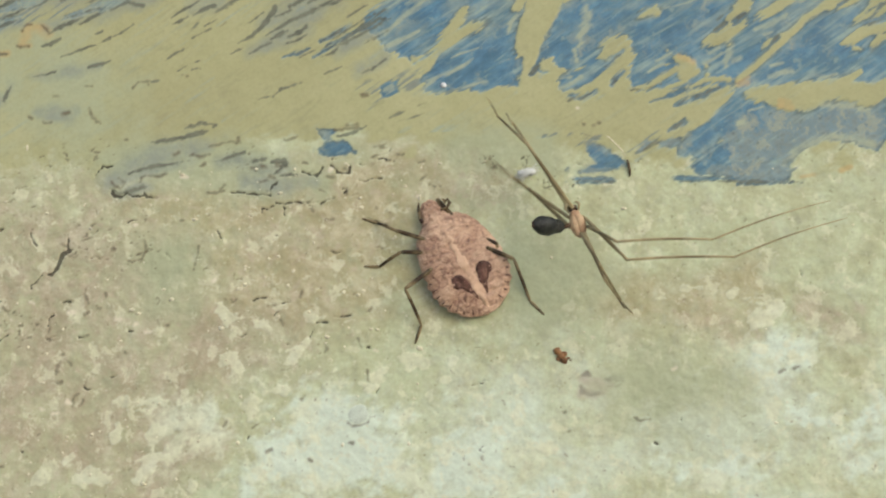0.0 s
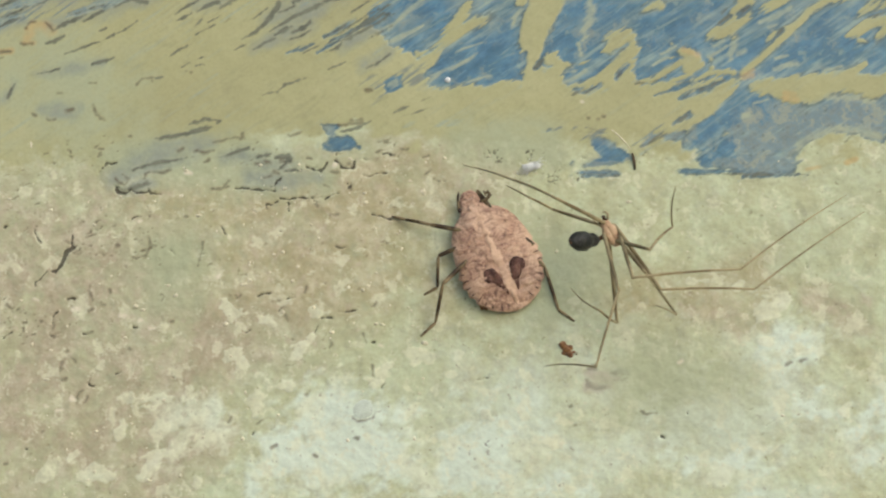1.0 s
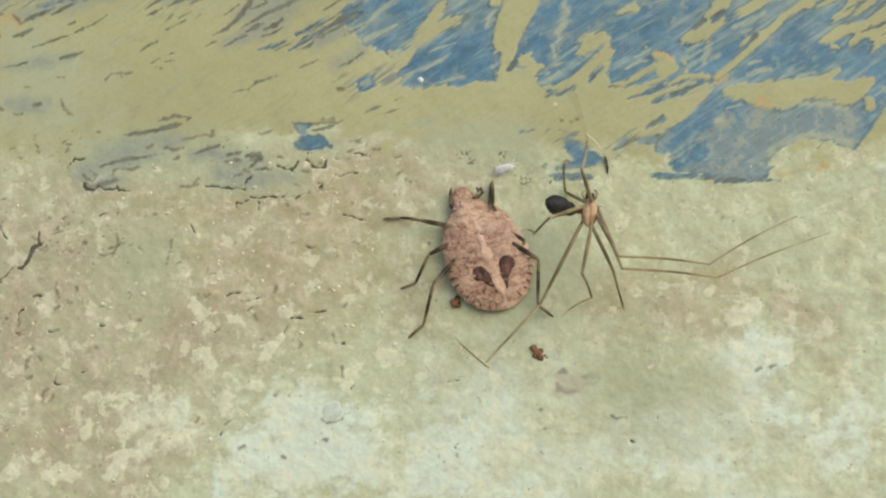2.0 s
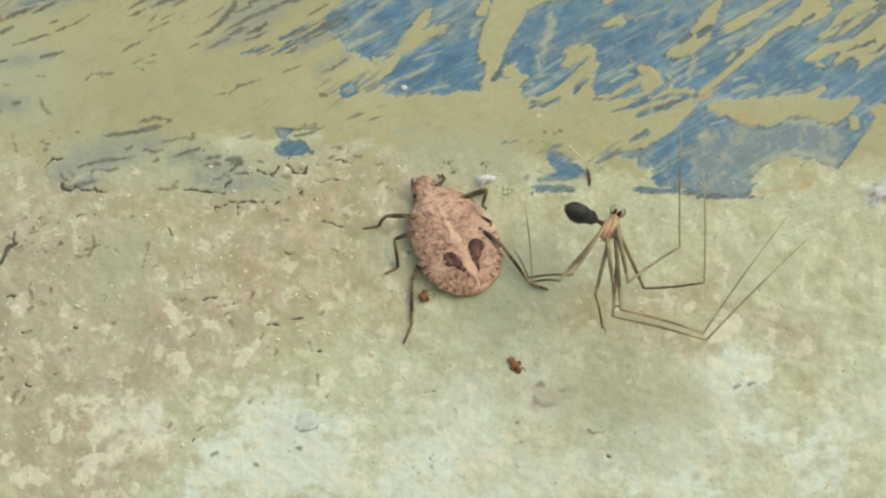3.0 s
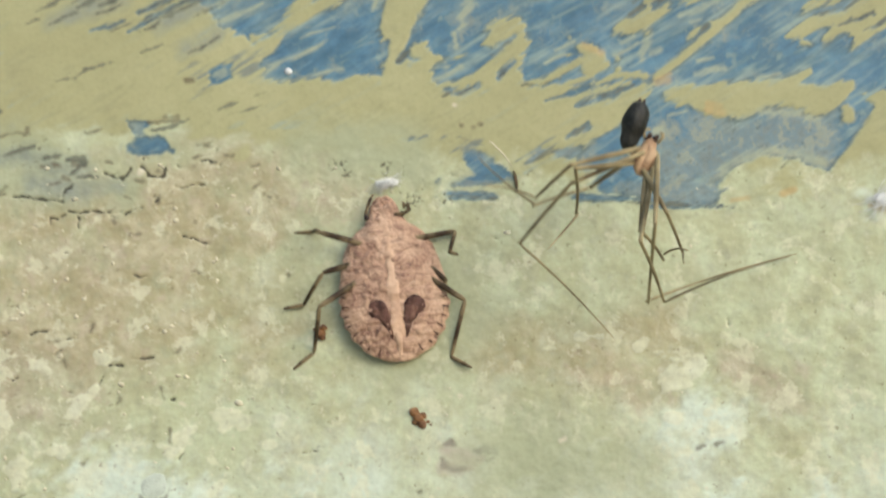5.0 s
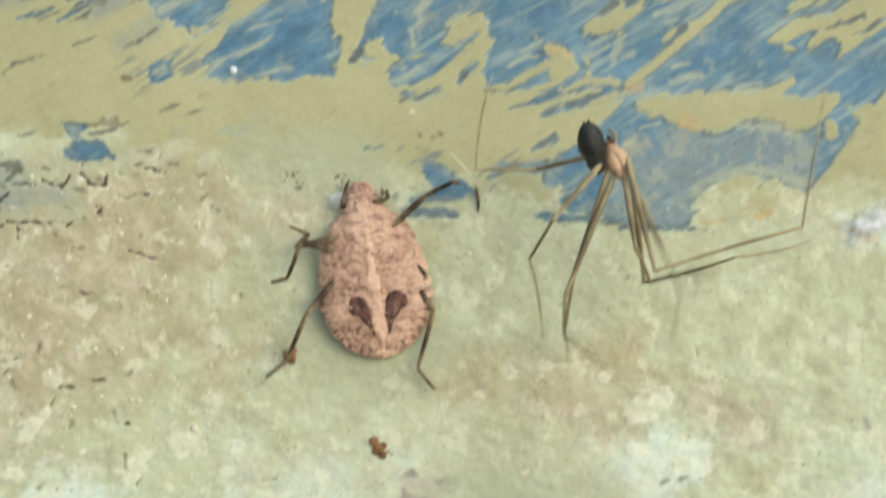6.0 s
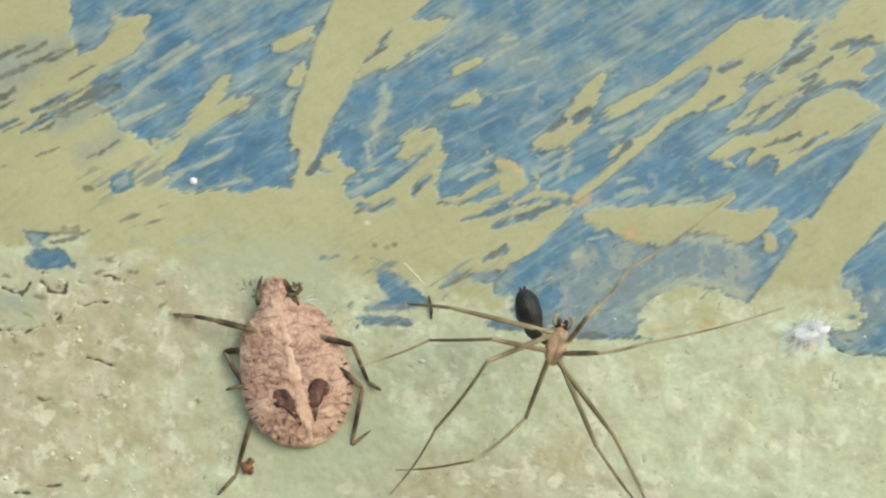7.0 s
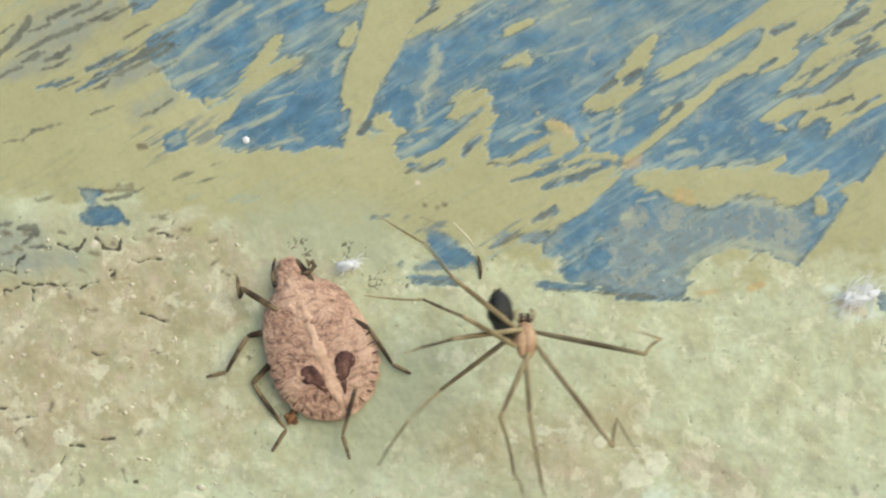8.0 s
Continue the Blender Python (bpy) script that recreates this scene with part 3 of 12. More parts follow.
# strokes of the two coats, stains and cracks, as u, v of both ends and both half widths (millimetres)
blue(2.4, 31.4, 55.4, 32.4, 13.43, 13.43)
blue(-0.9, 17.9, 6.6, 18.1, 1.78, 1.78)
blue(12.8, 17.0, 17.2, 17.1, 1.39, 1.39)
blue(19.8, 17.2, 26.6, 17.4, 1.38, 1.38)
blue(30.0, 18.8, 46.0, 19.2, 3.83, 3.83)
blue(28.9, 12.7, 42.7, 13.2, 2.54, 3.05)
blue(26.9, 9.2, 41.6, 10.0, 1.36, 1.36)
blue(29.9, 6.9, 35.0, 6.7, 0.59, 0.42)
blue(23.9, 9.8, 26.0, 11.1, 0.85, 1.36)
blue(52.6, 12.2, 55.1, 8.6, 3.68, 3.68)
blue(49.4, 7.1, 53.5, 6.8, 1.31, 1.55)
clean(-14.7, 22.9, -21.4, 19.6, 2.73, 3.19)
cream(-21.1, 16.5, -9.9, 19.2, 3.66, 2.20)
cream(-17.5, 29.2, -14.0, 31.5, 0.74, 0.64)
clean(14.3, 33.4, 10.7, 27.5, 3.53, 2.03)
clean(10.6, 27.5, 9.1, 23.0, 1.94, 1.59)
clean(8.9, 23.0, 8.3, 20.8, 1.59, 1.23)
clean(8.8, 20.8, 8.4, 18.6, 0.88, 0.53)
clean(8.4, 18.6, 8.4, 16.6, 0.48, 0.97)
clean(55.0, 22.5, 49.1, 15.3, 2.63, 2.14)
clean(49.1, 15.3, 45.1, 10.5, 2.14, 1.57)
clean(45.1, 10.5, 42.6, 8.0, 1.57, 0.99)
cream(37.4, 7.9, 42.8, 7.7, 0.75, 1.25)
veil(29.0, 8.3, 34.1, 8.0, 0.84, 0.84)
veil(32.4, 10.3, 36.1, 10.2, 1.26, 1.26)
veil(36.6, 9.6, 39.1, 8.8, 1.25, 1.05)
cream(46.1, 8.2, 49.4, 7.9, 0.74, 0.41)
cream(46.5, 9.9, 47.7, 10.4, 0.41, 0.33)
blue(21.3, 10.3, 23.1, 10.4, 0.34, 0.56)
blue(22.2, 11.8, 24.1, 12.6, 0.17, 0.17)
blue(-41.9, 26.1, -35.2, 28.0, 0.39, 0.66)
blue(-51.0, 25.2, -47.6, 26.0, 0.60, 0.47)
blue(-49.2, 27.4, -45.3, 28.5, 0.53, 0.80)
blue(9.9, 11.4, 11.3, 11.6, 0.17, 0.17)
blue(13.0, 11.1, 15.6, 11.0, 0.17, 0.17)
blue(23.3, 6.8, 34.8, 6.4, 0.33, 0.22)
blue(19.4, 9.6, 21.2, 11.2, 0.39, 0.28)
veil(31.1, 10.2, 39.5, 10.5, 2.61, 2.78)
veil(41.1, 11.8, 41.2, 8.9, 1.66, 1.66)
veil(46.5, 9.1, 50.6, 8.4, 1.85, 1.85)
veil(21.3, 10.3, 23.0, 10.4, 1.07, 1.07)
veil(-49.1, 17.7, -41.1, 15.0, 2.64, 2.64)
veil(-35.5, 8.9, -17.0, 8.5, 2.53, 2.53)
veil(-27.0, 13.0, -21.2, 21.5, 1.87, 1.87)
veil(-21.3, 22.1, -14.0, 25.5, 2.49, 2.49)
veil(-45.3, 19.2, -38.8, 20.2, 1.64, 1.64)
veil(13.3, 11.1, 21.1, 10.6, 1.13, 1.41)
veil(34.1, 10.3, 39.4, 11.3, 3.20, 2.67)
green(-45.2, 18.6, -38.5, 15.8, 5.89, 5.24)
green(-35.0, 10.5, -21.9, 8.7, 2.53, 2.85)
green(-21.8, 8.1, -13.3, 7.3, 2.14, 1.83)
green(-28.7, -1.4, -28.6, -3.2, 4.30, 3.69)
green(10.0, -3.4, 12.2, -2.3, 4.46, 3.90)
green(20.4, -14.5, 25.7, -15.5, 4.28, 4.28)
green(1.9, 10.5, 9.9, 9.7, 2.32, 2.32)
tan(-44.7, -4.3, -34.8, -1.9, 12.08, 9.54)
tan(-42.6, -14.9, -35.1, -16.0, 11.87, 9.37)
ochre(-30.0, 3.6, -4.0, 5.6, 3.6, 4.6)
ochre(-8.0, 3.0, -1.0, -2.5, 5.0, 4.2)
ochre(-22.0, -2.5, -8.0, -3.5, 3.6, 4.0)
ochre(18.0, -6.0, 30.0, -4.0, 2.4, 2.0)
tan(-16.7, 1.4, -5.1, 8.3, 5.99, 3.59)
tan(-28.2, -9.0, -12.9, -3.3, 7.30, 5.47)
tan(-30.4, -23.3, -25.3, -19.3, 4.80, 3.60)
tan(-1.5, 7.0, 1.9, 8.1, 3.49, 2.33)
rust(45.3, 6.5, 47.0, 6.0, 0.35, 0.31)
crack(2.8, -13.9, 4.4, -13.2, 0.04, 0.06)
scratch(23.3, 6.5, 35.1, 6.2, 0.11, 0.11)
stain(34.4, 2.6, 34.7, 2.3, 0.21, 0.21)
crack(36.9, 2.1, 37.0, 2.0, 0.07, 0.07)
crack(43.9, 2.3, 44.0, 2.2, 0.07, 0.07)
crack(37.6, 6.7, 37.7, 6.6, 0.16, 0.16)
crack(20.9, -19.1, 20.9, -19.1, 0.11, 0.11)
crack(48.6, 6.2, 50.1, 5.4, 0.08, 0.12)
crack(50.1, 5.4, 52.7, 5.6, 0.12, 0.08)
veil(-49.7, 25.8, -22.6, 24.7, 4.67, 4.67)
crack(49.4, 6.7, 49.8, 6.6, 0.07, 0.06)
remnant(-50.4, 25.8, -41.3, 27.7, 1.67, 1.67)
remnant(-7.7, 16.7, -1.8, 17.7, 1.19, 1.49)
remnant(35.0, 7.0, 29.5, 6.6, 0.67, 0.67)
remnant(18.9, 9.8, 21.4, 10.9, 0.78, 0.67)
remnant(12.7, 11.4, 15.5, 11.0, 0.45, 0.45)
remnant(13.1, 10.9, 15.7, 11.0, 0.61, 0.43)
blue(28.6, 7.6, 35.8, 7.2, 0.93, 1.01)
veil(29.1, 7.6, 35.8, 7.4, 1.05, 1.05)
lime(44.9, 6.9, 47.4, 6.5, 0.91, 0.82)
blue(25.6, 9.8, 27.1, 8.2, 1.44, 1.36)
blue(25.7, 8.1, 29.1, 7.4, 1.10, 1.02)
veil(26.9, 7.5, 29.9, 7.2, 0.76, 0.76)
chip(15.3, 9.7, 15.6, 8.9, 0.73, 0.65)
chip(16.3, 9.2, 18.2, 8.3, 0.73, 0.22)
chip(15.4, 8.5, 18.2, 8.2, 0.34, 0.17)
chip(13.6, 7.6, 17.0, 8.0, 0.35, 0.26)
chip(13.4, 6.5, 17.0, 6.6, 0.17, 0.17)
veil(13.7, 7.3, 17.1, 7.5, 0.52, 0.43)
veil(15.9, 7.2, 16.7, 7.1, 0.34, 0.34)
scratch(13.3, 6.5, 17.1, 6.5, 0.09, 0.09)
remnant(12.4, 6.5, 12.5, 6.4, 0.17, 0.17)
remnant(12.4, 7.8, 12.5, 8.0, 0.22, 0.17)
remnant(13.3, 11.3, 13.6, 11.3, 0.35, 0.30)
scratch(13.7, 11.5, 15.9, 10.8, 0.09, 0.09)
remnant(10.1, 11.3, 11.3, 11.5, 0.26, 0.22)
scratch(11.9, 9.6, 14.5, 8.8, 0.05, 0.05)
chip(15.0, 9.9, 16.2, 8.9, 0.78, 0.95)
chip(14.5, 7.8, 17.5, 8.4, 0.50, 0.56)
chip(13.3, 6.9, 16.9, 6.8, 0.22, 0.22)
chip(16.9, 9.0, 18.0, 8.3, 0.28, 0.17)
veil(15.0, 7.6, 16.6, 7.5, 0.50, 0.50)
scratch(13.2, 6.7, 17.0, 6.6, 0.11, 0.11)
scratch(19.5, 9.4, 21.5, 10.8, 0.22, 0.39)
scratch(20.5, 9.9, 21.8, 10.6, 0.17, 0.28)
scratch(18.4, 9.5, 20.0, 9.6, 0.11, 0.11)
remnant(19.2, 9.7, 21.4, 10.8, 0.89, 0.78)
rust(35.0, 6.7, 36.2, 6.9, 0.17, 0.17)
rust(38.7, 7.3, 39.6, 7.6, 0.21, 0.17)
tan(3.1, 6.4, 6.5, 6.3, 2.30, 1.72)
tan(24.6, -6.2, 28.8, -8.1, 1.41, 1.58)
tan(35.7, -6.1, 39.0, -7.6, 1.38, 1.46)
smudge(34.6, 2.7, 34.8, 2.3, 0.16, 0.16)
stain(46.7, -7.0, 46.9, -7.4, 0.24, 0.20)
tan(-16.9, 4.1, -13.5, -4.5, 2.76, 3.22)
tan(-8.8, 7.1, -5.6, 5.5, 1.81, 1.81)

# a flake of old skin
# the brushed edge of the cream coat over the blue, left of the drip, then right of it
coat((-23.2, 21.4), (-18.1, 21.8), (-15.8, 22.5), (-15.2, 23.2), (-15.2, 24.6), (-14.1, 25.4), (-11.4, 26.1), (-9.1, 26.9), (-7.9, 27.8), (-7.3, 29.8), (-4.7, 29.9), (-5.0, 28.0), (-5.5, 26.8), (-7.3, 25.9), (-8.8, 24.9), (-9.9, 23.9), (-10.5, 22.7), (-9.3, 21.9), (-8.5, 20.7), (-9.5, 19.0), (-7.9, 18.7), (-5.9, 19.4), (-3.6, 19.6), (-2.8, 19.3), (-3.0, 17.8), (-4.0, 16.7), (-4.6, 15.6), (-3.4, 15.2), (-0.7, 15.4), (1.5, 15.8), (4.3, 16.3), (7.5, 16.6), (7.6, 13.7), (-8.3, 13.2), (-9.2, 12.8), (-14.2, 12.9), (-19.8, 12.7), (-22.6, 12.6))
bare_blue((-7.0, 17.2), (-6.3, 17.6), (-5.0, 17.7), (-5.1, 17.0), (-4.9, 16.4), (-5.7, 15.9), (-6.8, 15.8))
run(pale, (-6.3, 16.7, 0.30), (-5.7, 16.9, 0.34))
coat((-3.8, 18.2), (-3.6, 20.0), (-2.3, 20.3), (-1.3, 21.4), (-0.7, 22.3), (0.2, 23.5), (1.0, 24.4), (1.6, 25.1), (2.0, 25.2), (2.1, 24.5), (1.6, 23.5), (1.4, 23.1), (2.4, 23.6), (3.9, 24.1), (4.4, 24.0), (3.3, 22.9), (2.0, 22.1), (0.7, 21.3), (-0.6, 20.3), (-1.3, 19.6), (-1.8, 18.9), (-2.9, 18.0))
run(pale, (-2.1, 17.5, 0.13), (-0.0, 18.3, 0.21), (1.7, 19.1, 0.17), (2.7, 19.7, 0.09))
run(pale, (0.4, 19.9, 0.09), (1.7, 20.4, 0.13), (3.3, 20.9, 0.09))
run(pale, (-1.7, 16.0, 0.13), (0.6, 16.4, 0.21), (4.1, 17.3, 0.17))
run(pale, (-0.8, 15.7, 0.13), (2.8, 16.2, 0.17))
run(pale, (-3.7, 16.2, 0.21), (-2.2, 17.1, 0.26), (-1.3, 17.6, 0.17))
run(pale, (-9.2, 21.0, 0.34), (-8.2, 19.9, 0.43), (-8.7, 19.0, 0.30))
run(pale, (-6.6, 22.7, 0.21), (-4.9, 24.4, 0.30), (-2.3, 26.3, 0.30), (-0.5, 27.6, 0.26))
run(pale, (-4.5, 25.9, 0.17), (-1.4, 27.7, 0.26))
run(pale, (-8.8, 22.0, 0.21), (-6.6, 23.0, 0.30), (-5.2, 24.0, 0.21))
run(pale, (0.1, 26.8, 0.17), (2.2, 27.9, 0.30), (4.1, 28.8, 0.21))
run(pale, (-7.8, 20.5, 0.17), (-5.2, 22.0, 0.26), (-3.0, 22.9, 0.13))
run(dark, (-11.1, 22.2, 0.13), (-8.7, 23.6, 0.21), (-7.2, 24.4, 0.26), (-6.1, 24.3, 0.17))
run(dark, (-13.5, 22.1, 0.09), (-11.7, 23.1, 0.17), (-10.2, 23.9, 0.09))
run(dark, (-12.7, 21.8, 0.09), (-10.8, 22.3, 0.13))
run(dark, (-14.3, 20.5, 0.09), (-12.7, 21.3, 0.21), (-11.7, 21.8, 0.09))
run(dark, (-10.5, 22.8, 0.13), (-8.4, 24.0, 0.17), (-6.8, 25.4, 0.13))
run(dark, (-17.5, 20.6, 0.09), (-15.7, 21.0, 0.17), (-14.7, 21.4, 0.09))
coat((5.4, 27.8), (6.1, 28.5), (8.3, 29.7), (8.6, 28.5), (6.7, 27.7), (5.8, 27.5))
coat((6.8, 24.6), (6.9, 26.1), (7.9, 26.6), (8.0, 25.6), (7.5, 24.6))
run(pale, (7.1, 24.3, 0.26), (6.5, 23.3, 0.21), (6.3, 22.3, 0.13))
run(scratch, (-50.0, 21.9, 0.28), (-48.3, 22.1, 0.28))
run(scratch, (-5.8, 13.7, 0.11), (-3.9, 14.5, 0.22), (-2.0, 15.3, 0.11))
run(scratch, (-5.5, 13.2, 0.11), (-2.3, 14.1, 0.17))
run(scratch, (38.6, 9.3, 0.17), (40.2, 10.9, 0.22))
coat((12.5, 30.0), (12.7, 27.1), (11.8, 25.2), (13.1, 25.6), (14.5, 26.0), (15.6, 26.7), (16.8, 27.6), (17.7, 28.4), (18.4, 28.9), (19.1, 30.2))
run(dark, (12.7, 26.7, 0.13), (13.6, 27.4, 0.21), (15.1, 28.2, 0.09))
run(dark, (13.7, 28.0, 0.09), (14.2, 28.6, 0.13), (14.4, 29.2, 0.09))
run(pale, (14.2, 24.8, 0.34), (14.4, 23.4, 0.47), (13.7, 21.8, 0.47), (13.6, 20.7, 0.26))
run(pale, (13.1, 20.3, 0.21), (13.3, 19.1, 0.17))
coat((15.4, 19.9), (15.8, 20.8), (16.5, 21.4), (17.8, 21.7), (18.5, 21.3), (18.7, 20.7), (19.0, 20.2), (19.0, 19.3), (18.6, 18.4), (18.4, 17.4), (18.4, 16.1), (18.3, 15.4), (14.2, 15.2), (15.0, 16.3), (15.6, 17.3), (16.3, 18.1), (16.5, 18.8), (15.9, 19.1))
run(dark, (16.3, 18.3, 0.13), (17.0, 19.2, 0.21), (17.9, 20.0, 0.13))
run(dark, (16.8, 16.5, 0.13), (17.4, 17.3, 0.26), (18.0, 17.9, 0.13))
coat((9.4, 18.9), (10.0, 19.5), (10.9, 19.3), (11.2, 18.7), (12.3, 18.1), (11.6, 17.6), (10.7, 17.9), (9.8, 18.1))
run(pale, (9.1, 17.4, 0.17), (11.2, 17.8, 0.17), (12.6, 17.8, 0.13))
run(pale, (9.2, 16.8, 0.13), (11.2, 17.3, 0.13), (12.7, 17.5, 0.13))
run(pale, (9.5, 16.0, 0.17), (11.7, 16.3, 0.21), (13.7, 17.5, 0.13))
run(cream_line, (11.3, 15.7, 0.21), (13.4, 16.0, 0.26), (14.9, 16.5, 0.21), (15.7, 17.2, 0.17))
run(dark, (12.3, 15.0, 0.13), (13.7, 15.2, 0.26), (15.3, 16.0, 0.13))
# the shadow right of the drip's foot, drawn as a dark stroke
run(dark, (8.8, 18.0, 0.26), (9.4, 18.9, 0.17))
coat((7.2, 16.6), (9.0, 16.0), (11.7, 15.6), (13.7, 14.8), (15.7, 15.4), (18.3, 15.5), (19.6, 15.1), (20.7, 14.7), (22.0, 14.6), (24.8, 14.7), (26.2, 15.0), (28.8, 16.3), (29.3, 16.1), (28.6, 15.1), (27.4, 13.7), (26.3, 12.6), (24.9, 11.6), (22.8, 11.0), (19.8, 10.8), (15.4, 10.8), (7.5, 11.3))
run(dark, (18.7, 15.8, 0.09), (20.4, 16.0, 0.09), (21.7, 16.5, 0.13))
run(cream_line, (18.6, 15.8, 0.21), (20.4, 16.1, 0.26), (21.9, 17.2, 0.26), (23.2, 17.9, 0.26))
run(cream_line, (19.6, 15.2, 0.17), (21.3, 15.4, 0.17), (22.5, 16.2, 0.21), (24.2, 16.7, 0.17))
bare_blue((21.6, 14.7), (22.2, 15.4), (23.3, 15.9), (24.7, 16.4), (25.0, 16.1), (24.1, 15.5), (23.0, 14.9))
run(dark, (20.5, 14.6, 0.09), (21.5, 14.9, 0.13), (22.6, 15.2, 0.09))
run(dark, (23.1, 14.2, 0.13), (25.0, 14.9, 0.21), (26.2, 15.4, 0.17))
run(cream_line, (24.1, 16.0, 0.17), (26.1, 16.7, 0.26), (28.3, 16.7, 0.26))
run(dark, (26.0, 15.4, 0.13), (27.4, 15.9, 0.13))
coat((22.4, 19.7), (23.1, 19.4), (24.1, 19.3), (24.8, 18.9), (25.3, 18.2), (25.6, 17.4), (25.1, 17.0), (24.0, 16.7), (23.1, 17.0), (23.1, 17.9), (23.5, 18.4), (23.1, 18.9))
run(pale, (21.2, 18.9, 0.13), (22.2, 19.4, 0.17), (22.7, 19.6, 0.13))
run(pale, (20.5, 17.8, 0.13), (22.0, 18.5, 0.13))
run(rust, (23.5, 19.4, 0.21), (24.8, 18.7, 0.21))
coat((19.2, 23.2), (19.6, 24.0), (20.5, 24.4), (21.3, 24.6), (21.8, 24.3), (21.4, 23.7), (20.3, 23.3))
run(pale, (21.8, 24.2, 0.13), (23.5, 24.5, 0.13), (25.9, 25.5, 0.09))
run(cream_line, (19.8, 26.2, 0.26), (20.6, 26.5, 0.34), (21.4, 26.8, 0.21))
run(pale, (21.4, 26.9, 0.21), (22.9, 27.6, 0.21), (24.3, 28.3, 0.17))
run(pale, (24.6, 26.9, 0.26), (26.0, 27.3, 0.26))
run(pale, (23.2, 28.4, 0.26), (24.2, 28.9, 0.21))
coat((25.8, 20.2), (26.2, 21.1), (27.1, 21.6), (28.1, 22.2), (28.3, 23.3), (28.7, 24.2), (29.3, 24.9), (30.1, 25.6), (30.6, 26.3), (31.0, 26.3), (31.0, 25.4), (30.6, 24.3), (30.2, 23.4), (30.1, 22.3), (29.5, 21.4), (28.8, 20.9), (28.4, 20.3), (27.1, 20.2))
run(dark, (27.0, 21.9, 0.13), (28.0, 22.5, 0.17))
run(dark, (27.3, 22.8, 0.13), (28.5, 23.9, 0.17))
run(dark, (28.9, 22.5, 0.13), (29.9, 23.4, 0.17))
run(pale, (28.6, 20.3, 0.34), (28.3, 19.1, 0.30), (28.0, 18.1, 0.21))
run(pale, (26.4, 19.5, 0.17), (27.3, 20.0, 0.21))
run(pale, (25.9, 18.3, 0.17), (27.7, 19.4, 0.13))
coat((25.8, 17.4), (26.1, 18.2), (26.4, 18.0), (26.4, 17.0), (26.0, 16.8))
run(pale, (28.9, 18.6, 0.30), (29.4, 18.8, 0.26))
run(clean_line, (29.2, 16.5, 0.30), (30.2, 17.3, 0.30), (31.5, 18.5, 0.34), (32.9, 19.8, 0.38), (34.4, 21.4, 0.43), (35.8, 22.8, 0.38), (37.2, 23.6, 0.43), (38.5, 24.7, 0.51), (39.7, 25.6, 0.51))
coat((30.8, 22.7), (31.5, 23.6), (32.9, 24.4), (34.6, 25.1), (36.6, 26.6), (38.3, 27.8), (39.5, 28.9), (40.9, 30.6), (46.6, 30.8), (45.3, 29.0), (44.2, 27.9), (43.4, 26.8), (42.1, 26.4), (41.0, 25.8), (40.1, 25.0), (38.8, 24.6), (38.0, 25.0), (39.0, 26.2), (38.8, 26.9), (37.5, 26.4), (35.8, 25.2), (34.2, 24.1), (32.9, 23.2), (31.9, 23.0))
run(pale, (30.9, 21.8, 0.21), (32.6, 22.3, 0.26), (33.9, 23.1, 0.17))
run(pale, (32.8, 22.6, 0.21), (33.7, 22.8, 0.21))
run(pale, (35.4, 24.5, 0.21), (35.9, 24.7, 0.17))
coat((31.6, 19.7), (32.2, 20.7), (33.2, 21.3), (34.1, 21.5), (34.4, 21.1), (33.3, 20.4), (32.4, 19.8))
run(dark, (32.1, 19.9, 0.09), (33.0, 20.8, 0.13))
run(pale, (31.8, 21.1, 0.17), (32.6, 21.4, 0.17))
coat((37.2, 23.4), (38.4, 24.6), (39.7, 25.5), (41.0, 26.0), (41.8, 25.8), (41.3, 24.8), (40.8, 23.9), (39.4, 23.6), (38.4, 23.4))
run(dark, (38.9, 24.0, 0.13), (39.8, 24.6, 0.17))
run(dark, (39.8, 26.6, 0.09), (41.2, 27.3, 0.17))
run(dark, (42.1, 25.7, 0.13), (42.9, 26.4, 0.17))
coat((39.3, 19.9), (40.0, 20.9), (41.4, 21.6), (43.1, 22.0), (44.3, 22.9), (45.5, 23.8), (47.1, 24.9), (49.2, 26.0), (49.3, 22.0), (46.8, 21.1), (45.3, 19.7), (44.0, 18.8), (44.4, 19.5), (44.3, 20.0), (43.5, 20.2), (42.5, 19.6), (41.9, 19.2), (42.1, 19.9), (42.6, 20.6), (41.5, 20.5), (40.2, 19.9))
coat((40.0, 21.5), (40.7, 22.6), (41.5, 23.7), (42.3, 24.8), (43.2, 25.5), (44.2, 25.8), (45.4, 26.2), (49.1, 28.2), (49.2, 26.3), (47.1, 25.4), (45.5, 24.7), (44.3, 23.8), (43.1, 22.9), (41.7, 22.2), (41.1, 22.1))
run(dark, (41.4, 21.8, 0.09), (43.4, 22.3, 0.17), (44.8, 23.4, 0.17), (46.3, 25.1, 0.17), (47.4, 25.8, 0.13))
run(dark, (41.9, 22.4, 0.09), (43.0, 23.8, 0.13), (45.1, 25.0, 0.13), (46.9, 26.0, 0.09))
run(dark, (42.9, 20.7, 0.09), (44.3, 21.4, 0.13), (45.6, 21.9, 0.09))
run(dark, (44.8, 20.3, 0.09), (46.1, 21.0, 0.13), (47.6, 22.0, 0.13))
coat((43.3, 25.9), (44.2, 27.2), (45.4, 28.5), (46.6, 29.4), (47.2, 30.8), (49.1, 30.8), (49.1, 28.2), (46.7, 27.1), (45.4, 26.3), (44.3, 25.7))
run(dark, (44.2, 26.5, 0.21), (45.1, 27.5, 0.43), (46.4, 28.3, 0.34))
run(dark, (45.3, 29.1, 0.26), (46.3, 29.9, 0.26))
